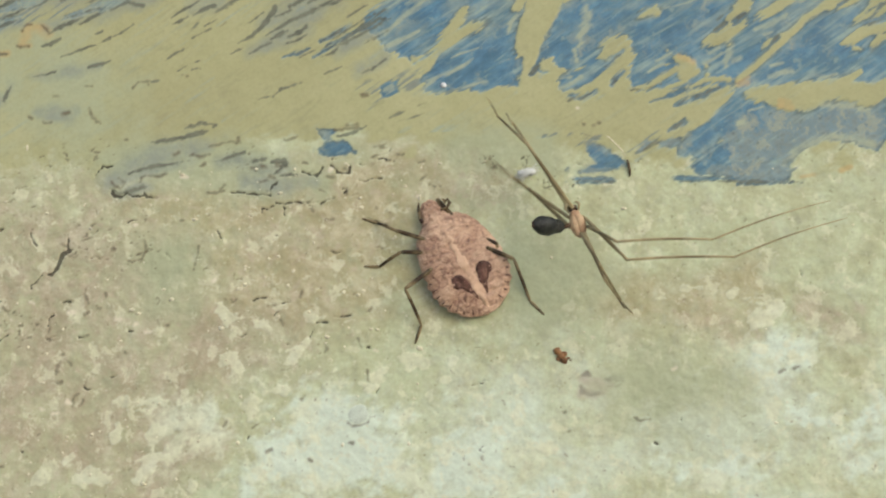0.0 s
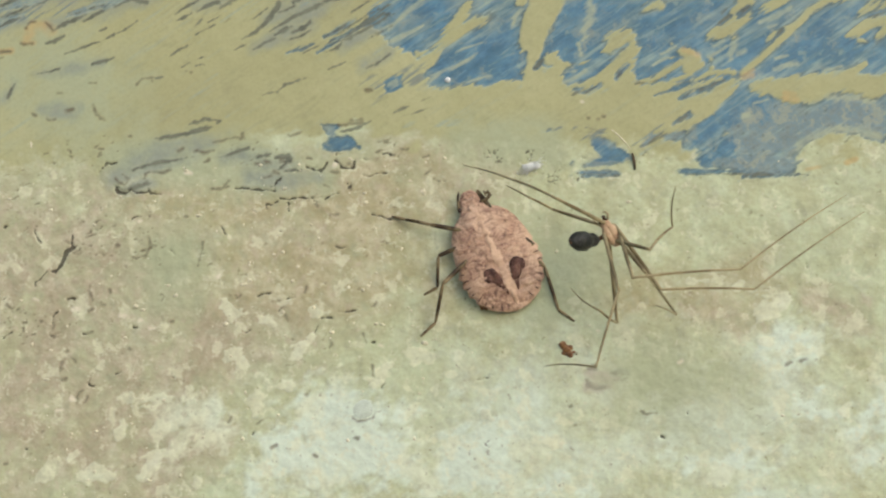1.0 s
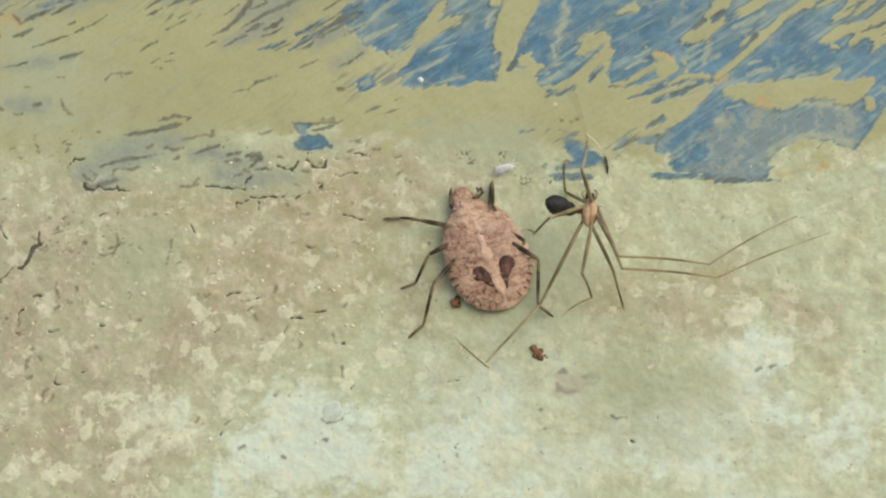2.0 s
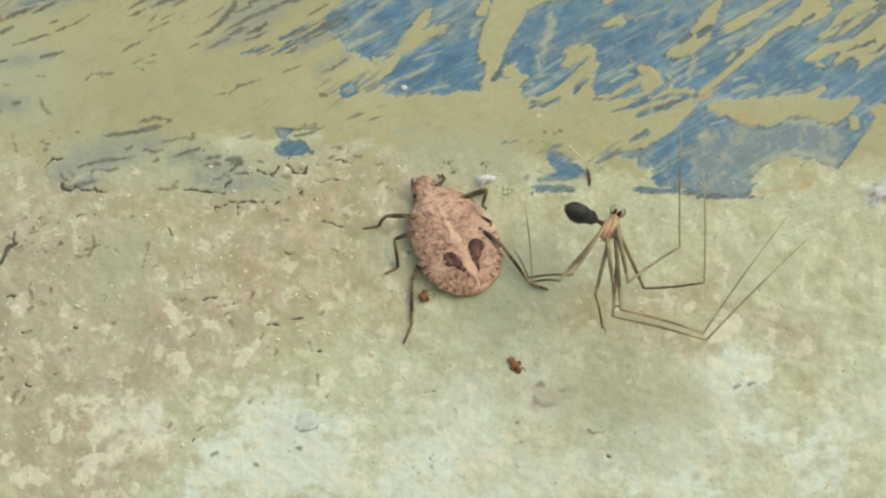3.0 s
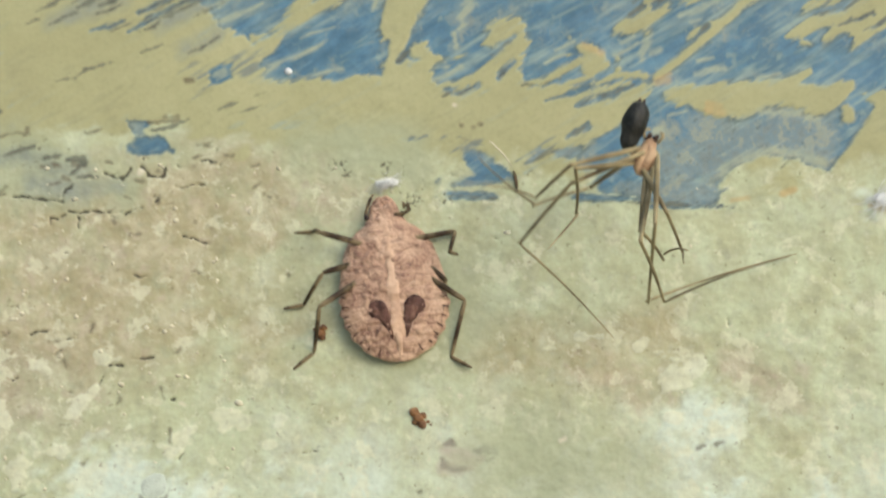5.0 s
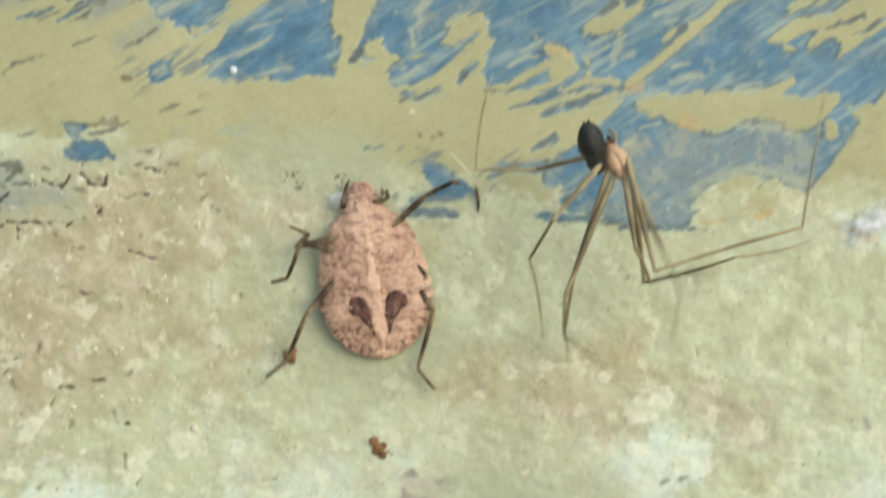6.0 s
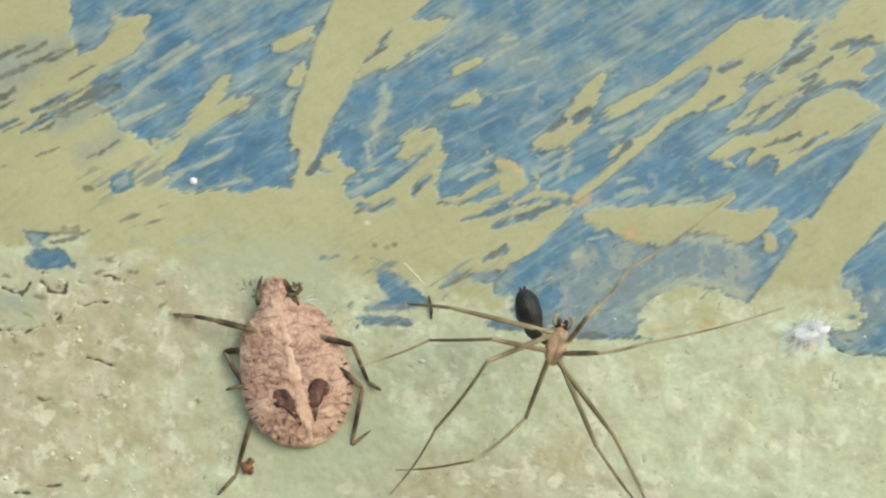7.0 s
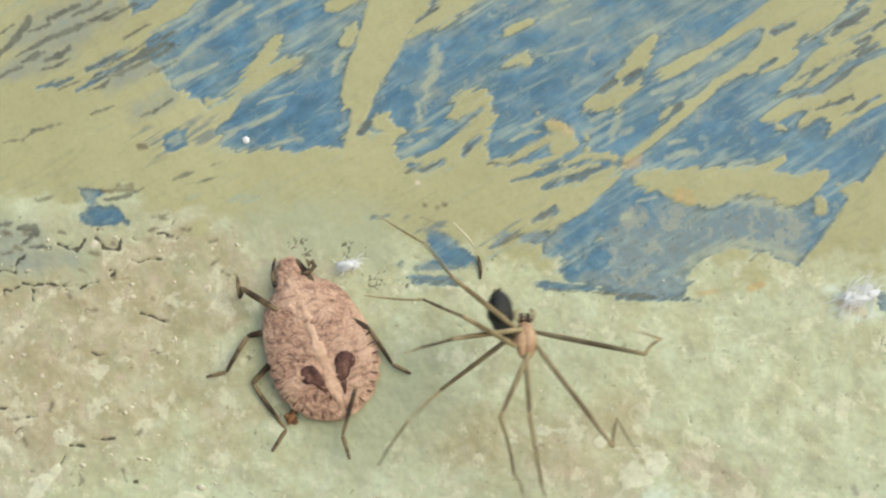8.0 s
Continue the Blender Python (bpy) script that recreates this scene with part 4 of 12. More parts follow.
run(dark, (46.9, 26.9, 0.13), (47.9, 27.7, 0.13))
run(dark, (45.9, 26.0, 0.13), (46.7, 26.5, 0.17))
run(cream_line, (40.3, 19.5, 0.13), (40.9, 19.3, 0.17))
coat((29.6, 15.4), (30.3, 15.9), (31.5, 16.0), (33.6, 16.1), (35.7, 16.3), (37.4, 16.5), (39.1, 16.8), (40.7, 17.4), (41.0, 16.9), (40.0, 16.2), (41.6, 15.9), (43.7, 16.2), (44.2, 15.9), (43.5, 15.0), (43.0, 14.3), (42.0, 13.5), (41.2, 13.6), (39.6, 14.3), (37.5, 14.1), (36.5, 13.5), (35.5, 13.1), (34.2, 13.2), (32.4, 13.9), (31.2, 14.3), (29.6, 14.7))
run(pale, (37.5, 13.7, 0.34), (39.6, 13.7, 0.43), (41.5, 13.4, 0.30))
run(pale, (32.3, 17.9, 0.17), (33.6, 18.2, 0.13))
run(pale, (32.1, 16.9, 0.17), (34.4, 17.4, 0.21))
run(pale, (36.8, 16.5, 0.13), (38.6, 16.9, 0.13))
run(rust, (29.3, 16.3, 0.34), (30.1, 16.4, 0.30))
run(rust, (33.1, 13.9, 0.21), (34.2, 13.6, 0.26))
run(clean_line, (43.6, 13.9, 0.43), (43.7, 13.4, 0.47))
run(dark, (22.3, 11.5, 0.21), (23.1, 12.0, 0.26), (24.1, 12.6, 0.13))
run(pale, (30.1, 13.4, 0.13), (31.6, 13.8, 0.13))
run(pale, (29.1, 12.2, 0.26), (29.6, 12.3, 0.21))

coat((33.7, 6.0), (34.1, 7.9), (35.1, 9.3), (37.2, 10.0), (39.1, 10.1), (41.2, 9.3), (42.8, 8.8), (43.9, 9.3), (45.6, 6.7), (41.9, 5.7), (33.6, 5.4))
run(pale, (34.5, 9.0, 0.51), (36.8, 10.3, 0.51), (38.8, 10.6, 0.43))
run(pale, (39.3, 10.2, 0.34), (41.8, 9.7, 0.43))
run(dark, (28.9, 6.2, 0.17), (31.5, 6.2, 0.21), (34.1, 6.2, 0.13))
coat((47.9, 24.0), (48.4, 25.7), (50.0, 25.1), (51.1, 24.5), (51.8, 23.8), (50.5, 23.0), (49.2, 22.0), (48.2, 21.8))
coat((47.9, 27.1), (49.6, 28.1), (50.7, 28.6), (51.1, 28.1), (50.0, 27.1), (50.7, 26.6), (51.8, 27.1), (50.5, 25.8), (48.7, 25.6))
coat((48.0, 31.2), (49.1, 32.2), (49.9, 33.1), (53.7, 33.2), (53.7, 29.8), (51.7, 29.0), (50.4, 29.2), (49.2, 28.9), (48.1, 29.1))
run(dark, (48.4, 25.7, 0.13), (50.0, 25.7, 0.17), (51.3, 26.3, 0.13))
run(dark, (47.9, 28.3, 0.13), (49.4, 28.9, 0.17), (50.8, 29.3, 0.13))

# drag marks, cracks, curls and scraps of skin in the rough plaster below the paint
run(drag, (-31.47, 11.77, 0.06), (-30.41, 11.88, 0.25), (-28.67, 12.09, 0.25), (-27.14, 12.48, 0.31), (-25.48, 12.82, 0.19), (-25.00, 12.93, 0.06))
run(drag, (-27.62, 13.17, 0.12), (-26.76, 13.46, 0.25), (-26.03, 13.75, 0.19), (-25.40, 13.55, 0.19), (-25.04, 13.66, 0.12), (-24.41, 13.47, 0.25), (-24.71, 13.29, 0.12))
run(wash, (-35.57, 7.38, 0.88), (-33.49, 9.18, 1.13), (-30.46, 10.65, 1.25), (-27.36, 10.90, 0.99), (-25.21, 11.35, 0.62))
run(wash, (-34.54, 7.97, 0.63), (-31.59, 8.84, 0.75), (-28.20, 9.39, 0.50))
run(drag, (-33.76, 8.45, 0.06), (-32.10, 8.97, 0.25), (-30.36, 9.19, 0.25), (-28.64, 9.46, 0.12), (-26.98, 9.80, 0.06))
run(wash, (-34.87, 6.39, 0.50), (-33.00, 6.61, 0.56), (-31.59, 6.95, 0.31))
run(drag, (-34.43, 6.39, 0.13), (-33.31, 6.55, 0.31), (-31.96, 6.90, 0.25), (-31.59, 6.95, 0.06))
run(fissure, (-35.39, 6.58, 0.09), (-35.23, 6.09, 0.16), (-34.48, 6.14, 0.13), (-33.93, 6.38, 0.08), (-33.28, 6.07, 0.10), (-32.65, 6.06, 0.13), (-31.97, 6.05, 0.07))
run(fissure, (-31.93, 6.41, 0.07), (-31.64, 5.86, 0.10), (-31.21, 5.86, 0.06), (-30.63, 5.67, 0.06))
run(faint, (-35.58, 7.50, 0.13), (-35.11, 7.13, 0.13), (-34.47, 6.99, 0.13), (-34.13, 7.48, 0.13), (-34.53, 7.85, 0.09), (-34.80, 8.04, 0.09))
run(faint, (-32.38, 7.51, 0.13), (-32.22, 8.00, 0.13), (-31.79, 8.17, 0.13), (-31.04, 8.10, 0.10), (-30.17, 8.09, 0.12), (-29.50, 8.32, 0.10))
run(fissure, (-36.88, 8.86, 0.10), (-36.66, 9.29, 0.13), (-36.27, 9.16, 0.09), (-35.77, 9.27, 0.09))
run(fissure, (-37.46, 8.20, 0.09), (-37.11, 8.62, 0.09))
run(faint, (-34.45, 12.14, 0.19), (-34.07, 12.13, 0.22))
run(faint, (-26.95, 10.34, 0.12), (-26.58, 10.40, 0.25), (-26.08, 10.21, 0.19), (-25.34, 10.25, 0.25), (-24.97, 10.31, 0.12))
run(faint, (-25.89, 9.11, 0.12), (-25.46, 9.23, 0.22), (-25.29, 9.47, 0.12))
run(drag, (-24.62, 9.58, 0.06), (-23.70, 9.68, 0.12), (-22.86, 9.91, 0.15), (-22.07, 10.20, 0.18), (-21.17, 10.42, 0.15))
run(faint, (-22.14, 11.41, 0.18), (-21.90, 11.53, 0.25), (-21.86, 12.01, 0.12))
run(faint, (-24.90, 11.22, 0.09), (-23.37, 11.43, 0.12), (-22.33, 11.60, 0.12))
run(wash, (-23.87, 9.32, 0.61), (-21.74, 9.59, 0.73), (-19.26, 8.82, 0.85), (-16.83, 8.60, 0.72))
run(wash, (-21.01, 7.47, 0.85), (-18.57, 7.13, 0.85), (-16.14, 6.80, 0.72), (-13.76, 7.36, 0.48))
run(drag, (-20.50, 9.38, 0.09), (-20.03, 9.56, 0.18), (-19.30, 9.66, 0.18), (-18.82, 9.78, 0.06))
run(drag, (-18.19, 9.41, 0.12), (-17.47, 9.51, 0.30), (-16.99, 9.50, 0.30), (-16.73, 9.14, 0.30), (-16.60, 8.90, 0.12))
run(drag, (-16.97, 9.02, 0.18), (-17.42, 8.43, 0.24), (-17.77, 8.14, 0.18))
run(drag, (-17.21, 7.89, 0.12), (-16.31, 7.94, 0.24), (-15.47, 7.92, 0.12))
run(faint, (-20.35, 8.84, 0.15), (-19.74, 8.77, 0.15))
run(faint, (-19.40, 9.12, 0.12), (-18.78, 8.87, 0.18))
run(faint, (-19.31, 7.32, 0.12), (-18.58, 7.43, 0.18))
run(faint, (-16.54, 8.90, 0.12), (-17.68, 8.80, 0.12))
run(fissure, (-17.55, 7.30, 0.06), (-17.72, 7.00, 0.08), (-18.01, 6.83, 0.10), (-18.17, 6.41, 0.11), (-18.14, 5.87, 0.12))
run(faint, (-24.86, 6.20, 0.15), (-24.37, 6.25, 0.15), (-23.76, 6.37, 0.15), (-23.22, 6.48, 0.09))
run(faint, (-23.71, 6.43, 0.09), (-23.49, 6.90, 0.09), (-23.26, 7.20, 0.07))
run(fissure, (-22.54, 6.29, 0.06), (-21.93, 6.28, 0.09), (-21.44, 6.22, 0.07), (-20.95, 6.21, 0.06))
run(fissure, (-20.76, 6.09, 0.06), (-20.21, 6.08, 0.10), (-19.60, 6.01, 0.10), (-19.12, 6.07, 0.06), (-18.21, 5.88, 0.07))
run(fissure, (-19.01, 3.80, 0.08), (-19.04, 4.40, 0.08), (-18.68, 4.45, 0.07))
run(fissure, (-18.56, 4.39, 0.06), (-18.20, 4.57, 0.08), (-17.73, 4.80, 0.07))
run(fissure, (-16.83, 4.79, 0.06), (-16.69, 4.43, 0.08), (-16.73, 3.90, 0.08), (-16.59, 3.54, 0.08))
run(faint, (-15.28, 5.01, 0.18), (-14.97, 4.83, 0.18))
run(faint, (-14.48, 4.64, 0.12), (-14.26, 5.06, 0.12), (-13.85, 5.17, 0.12), (-13.68, 5.40, 0.09))
run(faint, (-13.75, 4.34, 0.12), (-13.50, 4.04, 0.12), (-13.58, 4.46, 0.12))
run(fissure, (-13.18, 4.92, 0.06), (-12.77, 4.92, 0.08), (-12.36, 5.21, 0.08), (-11.89, 5.38, 0.06), (-11.42, 5.43, 0.06))
run(fissure, (-14.94, 8.21, 0.08), (-14.51, 8.03, 0.08), (-13.92, 8.14, 0.07), (-13.30, 7.77, 0.12), (-12.90, 8.24, 0.07), (-12.62, 8.59, 0.08))
run(fissure, (-11.73, 8.70, 0.10), (-11.42, 8.46, 0.06), (-11.11, 8.09, 0.10), (-10.45, 7.97, 0.08), (-9.86, 8.08, 0.08), (-9.71, 8.73, 0.08))
run(fissure, (-11.70, 9.41, 0.10), (-11.34, 9.47, 0.11), (-11.11, 9.58, 0.06))
run(fissure, (-10.31, 6.01, 0.11), (-10.09, 6.36, 0.11), (-10.51, 6.43, 0.07))
run(faint, (-10.20, 6.19, 0.15), (-10.13, 5.71, 0.09))
run(fissure, (-6.94, 9.27, 0.08), (-6.47, 9.38, 0.07), (-6.11, 9.20, 0.11))
run(faint, (-7.64, 8.81, 0.12), (-7.46, 8.81, 0.12))
run(faint, (-16.85, 11.73, 0.09), (-16.12, 11.78, 0.18), (-15.59, 12.01, 0.06))
run(faint, (-7.35, 10.83, 0.06), (-6.64, 10.87, 0.09), (-6.17, 11.04, 0.06))
run(fissure, (-7.91, 3.22, 0.08), (-7.44, 3.10, 0.08), (-6.97, 2.98, 0.09), (-6.37, 2.74, 0.09), (-5.66, 2.50, 0.10))
run(fissure, (-33.59, 3.23, 0.06), (-33.23, 3.47, 0.09), (-32.80, 3.58, 0.07), (-32.48, 3.52, 0.06))
run(faint, (-27.64, 3.29, 0.15), (-27.39, 3.29, 0.18))
run(faint, (-28.28, 10.73, 0.12), (-28.88, 10.32, 0.19))
bare_blue((-13.3, 10.0), (-13.2, 10.6), (-12.7, 10.9), (-12.5, 11.3), (-11.9, 11.5), (-11.3, 11.3), (-10.7, 11.5), (-10.2, 11.3), (-9.8, 10.9), (-9.6, 10.5), (-9.2, 10.4), (-9.3, 10.1), (-9.9, 10.2), (-10.3, 9.9), (-11.2, 9.8), (-11.9, 9.7), (-12.7, 9.9))
bare_blue((-13.5, 12.7), (-12.2, 12.7), (-11.1, 12.6), (-11.3, 12.3), (-11.8, 11.9), (-11.8, 11.4), (-12.7, 11.3), (-13.1, 12.0))
run(mist, (-13.25, 12.32, 0.48), (-12.46, 12.12, 0.48), (-12.03, 11.69, 0.36))
run(drag, (-11.38, 11.92, 0.12), (-10.48, 12.02, 0.18), (-9.66, 12.24, 0.18), (-8.90, 12.65, 0.18), (-8.19, 12.93, 0.06))
run(faint, (-11.59, 12.65, 0.18), (-10.69, 12.63, 0.18), (-9.68, 12.85, 0.18), (-9.21, 12.95, 0.18))
run(fissure, (-39.99, 1.47, 0.09), (-39.99, 0.63, 0.15), (-39.84, 0.32, 0.26), (-40.38, -0.03, 0.24), (-40.65, -0.70, 0.22), (-40.85, -1.36, 0.24), (-41.24, -1.96, 0.22), (-41.53, -2.31, 0.17), (-42.04, -2.31, 0.10))
run(fissure, (-39.41, 0.44, 0.05), (-39.84, 0.26, 0.09))
run(fissure, (-42.73, -2.31, 0.06), (-43.08, -2.67, 0.09), (-43.43, -3.09, 0.08), (-43.97, -3.45, 0.11), (-43.88, -3.81, 0.06))
run(fissure, (-44.32, 2.29, 0.06), (-44.02, 1.68, 0.09), (-43.86, 1.38, 0.09), (-43.50, 0.83, 0.06))
run(fissure, (-40.94, -6.49, 0.08), (-41.36, -6.73, 0.09), (-41.58, -7.21, 0.09), (-41.67, -7.62, 0.08))
run(faint, (-41.41, -7.74, 0.13), (-41.43, -8.21, 0.13))
run(fissure, (-46.79, -9.07, 0.09), (-46.50, -8.77, 0.10), (-46.01, -8.59, 0.09))
run(fissure, (-39.97, -5.24, 0.09), (-39.60, -5.18, 0.10), (-39.22, -5.24, 0.08))
run(fissure, (-47.63, 2.63, 0.15), (-47.38, 2.75, 0.10))
run(faint, (-37.59, -3.70, 0.12), (-37.73, -4.23, 0.16), (-37.44, -4.83, 0.19), (-37.28, -5.24, 0.12))
run(faint, (-35.36, -4.35, 0.16), (-35.40, -4.65, 0.16))
run(faint, (-45.57, -6.26, 0.19), (-45.33, -6.20, 0.19))
run(faint, (-46.90, -5.67, 0.19), (-46.63, -5.85, 0.19))
run(faint, (-37.50, -6.54, 0.19), (-37.08, -6.25, 0.19))
run(faint, (-36.18, -5.83, 0.16), (-35.93, -5.83, 0.16))
run(faint, (-32.81, -6.30, 0.15), (-32.43, -6.36, 0.15))
run(fissure, (-32.68, -8.12, 0.09), (-32.37, -8.17, 0.10), (-32.13, -8.11, 0.06))
run(faint, (-32.05, -6.59, 0.12), (-31.68, -6.53, 0.12))
run(faint, (-29.67, -5.35, 0.12), (-29.45, -5.00, 0.09), (-29.71, -4.82, 0.09))
run(faint, (-29.65, -7.58, 0.12), (-29.40, -7.69, 0.12), (-29.62, -7.11, 0.09))
run(faint, (-28.79, -7.75, 0.15), (-28.49, -7.69, 0.15))
run(faint, (-32.89, -10.39, 0.15), (-32.70, -10.57, 0.15))
run(fissure, (-38.06, -9.02, 0.07), (-37.69, -9.02, 0.07))
run(faint, (-37.52, -8.78, 0.12), (-36.97, -8.66, 0.12))
run(faint, (-41.57, -8.92, 0.13), (-41.29, -9.21, 0.19), (-40.92, -9.15, 0.13))
run(faint, (-40.04, -10.79, 0.12), (-39.67, -10.67, 0.16))
run(faint, (-35.07, 0.30, 0.19), (-34.57, 0.29, 0.19))
run(faint, (-31.53, 1.41, 0.09), (-31.37, 0.87, 0.12), (-31.28, 0.39, 0.12), (-31.49, -0.20, 0.09), (-31.87, -0.97, 0.12))
run(faint, (-25.52, 0.65, 0.09), (-25.63, -0.53, 0.09), (-25.89, -1.36, 0.09), (-26.10, -1.94, 0.09))
run(faint, (-25.06, -2.01, 0.15), (-24.65, -1.77, 0.15))
run(fissure, (-23.77, 2.13, 0.06), (-23.50, 1.65, 0.07), (-23.12, 1.41, 0.07))
run(faint, (-40.58, 0.93, 0.13), (-40.19, 0.75, 0.13))
run(faint, (-44.82, -7.63, 0.13), (-44.45, -7.57, 0.16))
run(faint, (-43.79, -4.83, 0.09), (-43.42, -4.71, 0.09))
run(faint, (-36.84, -12.87, 0.09), (-36.98, -13.45, 0.12), (-37.07, -13.86, 0.12))
run(fissure, (-37.13, -13.92, 0.07), (-36.80, -14.14, 0.12), (-36.44, -14.08, 0.10))
run(faint, (-36.62, -12.52, 0.09), (-36.17, -12.75, 0.09))
run(faint, (-40.27, -11.85, 0.16), (-40.33, -12.61, 0.16), (-39.99, -11.44, 0.16))
run(faint, (-39.12, -11.43, 0.12), (-38.72, -11.78, 0.12))
run(faint, (-38.21, -15.95, 0.15), (-38.26, -15.32, 0.19), (-38.04, -14.91, 0.15), (-37.63, -14.67, 0.09))
run(faint, (-37.41, -15.94, 0.12), (-37.12, -15.71, 0.12), (-37.21, -15.31, 0.09))
run(fissure, (-34.55, -13.02, 0.06), (-34.19, -12.84, 0.07), (-33.90, -12.67, 0.06))
run(faint, (-40.07, -13.60, 0.25), (-39.70, -13.48, 0.25))
run(fissure, (-43.47, -20.59, 0.15), (-43.35, -20.65, 0.15))
run(faint, (-45.77, -22.19, 0.12), (-45.38, -22.29, 0.16))
run(faint, (-41.87, -19.01, 0.09), (-41.69, -18.83, 0.09))
run(fissure, (-19.65, -5.00, 0.06), (-19.29, -4.94, 0.09), (-19.00, -4.82, 0.06), (-18.17, -4.76, 0.06))
run(fissure, (-16.77, -5.40, 0.05), (-16.06, -5.28, 0.06), (-15.53, -5.28, 0.05))
run(faint, (-17.94, -5.63, 0.09), (-16.76, -5.46, 0.09))
run(fissure, (-17.24, -6.67, 0.09), (-17.02, -6.32, 0.08), (-16.73, -6.21, 0.05))
run(fissure, (-12.72, -7.46, 0.05), (-12.08, -7.46, 0.08), (-11.49, -7.40, 0.11))
run(fissure, (-10.82, -6.77, 0.07), (-10.47, -6.77, 0.09), (-9.89, -6.71, 0.08), (-9.25, -6.65, 0.06))
run(faint, (-7.64, -6.25, 0.12), (-7.23, -6.19, 0.14), (-7.13, -5.79, 0.12))
run(faint, (-16.39, -7.13, 0.12), (-16.19, -7.64, 0.15))
run(fissure, (-20.58, -8.81, 0.07), (-20.30, -8.58, 0.08))
run(fissure, (-15.85, -9.76, 0.09), (-15.62, -9.76, 0.09))
run(fissure, (-13.43, -8.83, 0.09), (-13.21, -8.49, 0.08), (-13.04, -8.26, 0.05))
run(faint, (-11.84, -10.36, 0.12), (-11.56, -10.08, 0.12), (-11.70, -9.51, 0.09))
run(fissure, (-7.45, -9.82, 0.08), (-7.16, -9.82, 0.12))
run(faint, (-8.41, -8.92, 0.12), (-8.33, -9.49, 0.12), (-8.03, -9.83, 0.09))
run(faint, (-5.66, -8.46, 0.12), (-5.31, -8.34, 0.14))
run(faint, (-16.16, -12.10, 0.07), (-15.74, -12.15, 0.09), (-15.40, -11.98, 0.07))
run(faint, (-14.54, -4.82, 0.15), (-14.33, -4.18, 0.09))
run(fissure, (-12.64, -3.90, 0.09), (-12.40, -3.96, 0.09))
run(faint, (-13.97, -15.18, 0.12), (-13.69, -14.90, 0.12), (-13.59, -14.56, 0.09))
run(fissure, (-6.38, -14.30, 0.09), (-6.16, -14.02, 0.07), (-5.94, -13.68, 0.05))
run(faint, (-7.34, -13.14, 0.09), (-7.37, -12.13, 0.09))
run(fissure, (-17.66, -18.54, 0.09), (-17.49, -18.54, 0.09))
run(fissure, (-19.46, -19.02, 0.09), (-19.35, -18.91, 0.09))
run(faint, (-18.98, -18.06, 0.09), (-18.64, -17.77, 0.12), (-18.36, -17.60, 0.09))
run(faint, (-17.35, -20.27, 0.23), (-16.89, -20.04, 0.23))
run(faint, (-13.02, -21.01, 0.17), (-12.66, -21.17, 0.17))
run(faint, (-8.95, -19.28, 0.23), (-8.66, -19.33, 0.23))
run(faint, (-9.2, -17.3, 0.05), (-8.6, -17.65, 0.08), (-7.8, -17.65, 0.09), (-7.2, -17.4, 0.08), (-6.95, -16.9, 0.05))
run(faint, (-22.07, -17.72, 0.09), (-21.79, -17.37, 0.09))
skin((-23.2, -5.3), (-22.7, -5.9), (-21.5, -6.5), (-20.0, -6.5), (-20.1, -7.1), (-21.4, -7.5), (-22.1, -8.0), (-22.5, -7.3), (-23.2, -6.7))
skin((-19.4, -7.0), (-18.5, -7.2), (-17.5, -7.5), (-17.5, -8.1), (-18.4, -8.2), (-19.3, -7.5))
skin((-13.9, -6.5), (-12.1, -6.5), (-12.7, -7.4), (-13.1, -7.8), (-13.8, -7.4))
skin((-15.4, -10.4), (-14.5, -9.8), (-14.0, -8.8), (-13.3, -8.7), (-13.5, -9.6), (-14.2, -10.7), (-14.7, -11.2), (-16.2, -11.6))
skin((-22.8, -10.7), (-21.9, -10.4), (-20.9, -11.0), (-20.3, -11.6), (-20.0, -12.2), (-20.6, -12.6), (-21.7, -11.8), (-22.5, -11.6))
skin((-19.4, -12.5), (-18.7, -12.5), (-18.0, -13.3), (-17.5, -14.2), (-18.4, -14.0), (-19.0, -13.4))
skin((-12.4, -11.6), (-11.8, -12.2), (-10.8, -12.3), (-11.2, -12.6), (-12.2, -12.4))
skin((-7.2, -12.5), (-6.4, -12.6), (-6.3, -12.0), (-5.4, -12.1), (-5.6, -12.9), (-6.5, -13.2), (-7.2, -13.0))
skin((-3.9, -10.6), (-3.3, -10.2), (-2.5, -10.3), (-1.9, -10.9), (-1.2, -11.4), (-1.2, -12.1), (-2.3, -11.7), (-3.1, -12.1), (-4.0, -11.5))
skin((-8.2, -13.4), (-7.4, -13.4), (-6.4, -13.8), (-6.8, -14.1), (-7.9, -13.8))
skin((-18.6, -14.1), (-16.4, -13.9), (-14.6, -14.1), (-15.7, -14.7), (-18.1, -14.7))
skin((-19.8, -15.0), (-19.0, -14.5), (-18.2, -15.0), (-18.6, -15.8), (-18.0, -16.6), (-19.5, -16.8), (-20.3, -15.8))
skin((-33.5, -15.0), (-31.8, -15.2), (-29.7, -15.3), (-28.2, -15.4), (-28.2, -15.8), (-30.4, -15.9), (-32.1, -15.8), (-33.9, -15.6))
skin((-32.2, -16.3), (-30.4, -16.0), (-29.0, -16.0), (-30.4, -16.5), (-32.1, -16.5))
skin((-27.5, -15.4), (-26.7, -15.2), (-26.1, -15.6), (-27.1, -15.7))
skin((-30.3, -18.8), (-29.8, -18.0), (-29.0, -17.8), (-28.4, -18.4), (-28.7, -19.2), (-27.9, -19.8), (-28.8, -19.7), (-29.4, -20.3), (-30.0, -19.7))
skin((-39.2, -21.5), (-39.0, -20.8), (-38.1, -20.8), (-38.3, -21.4), (-38.8, -21.9))
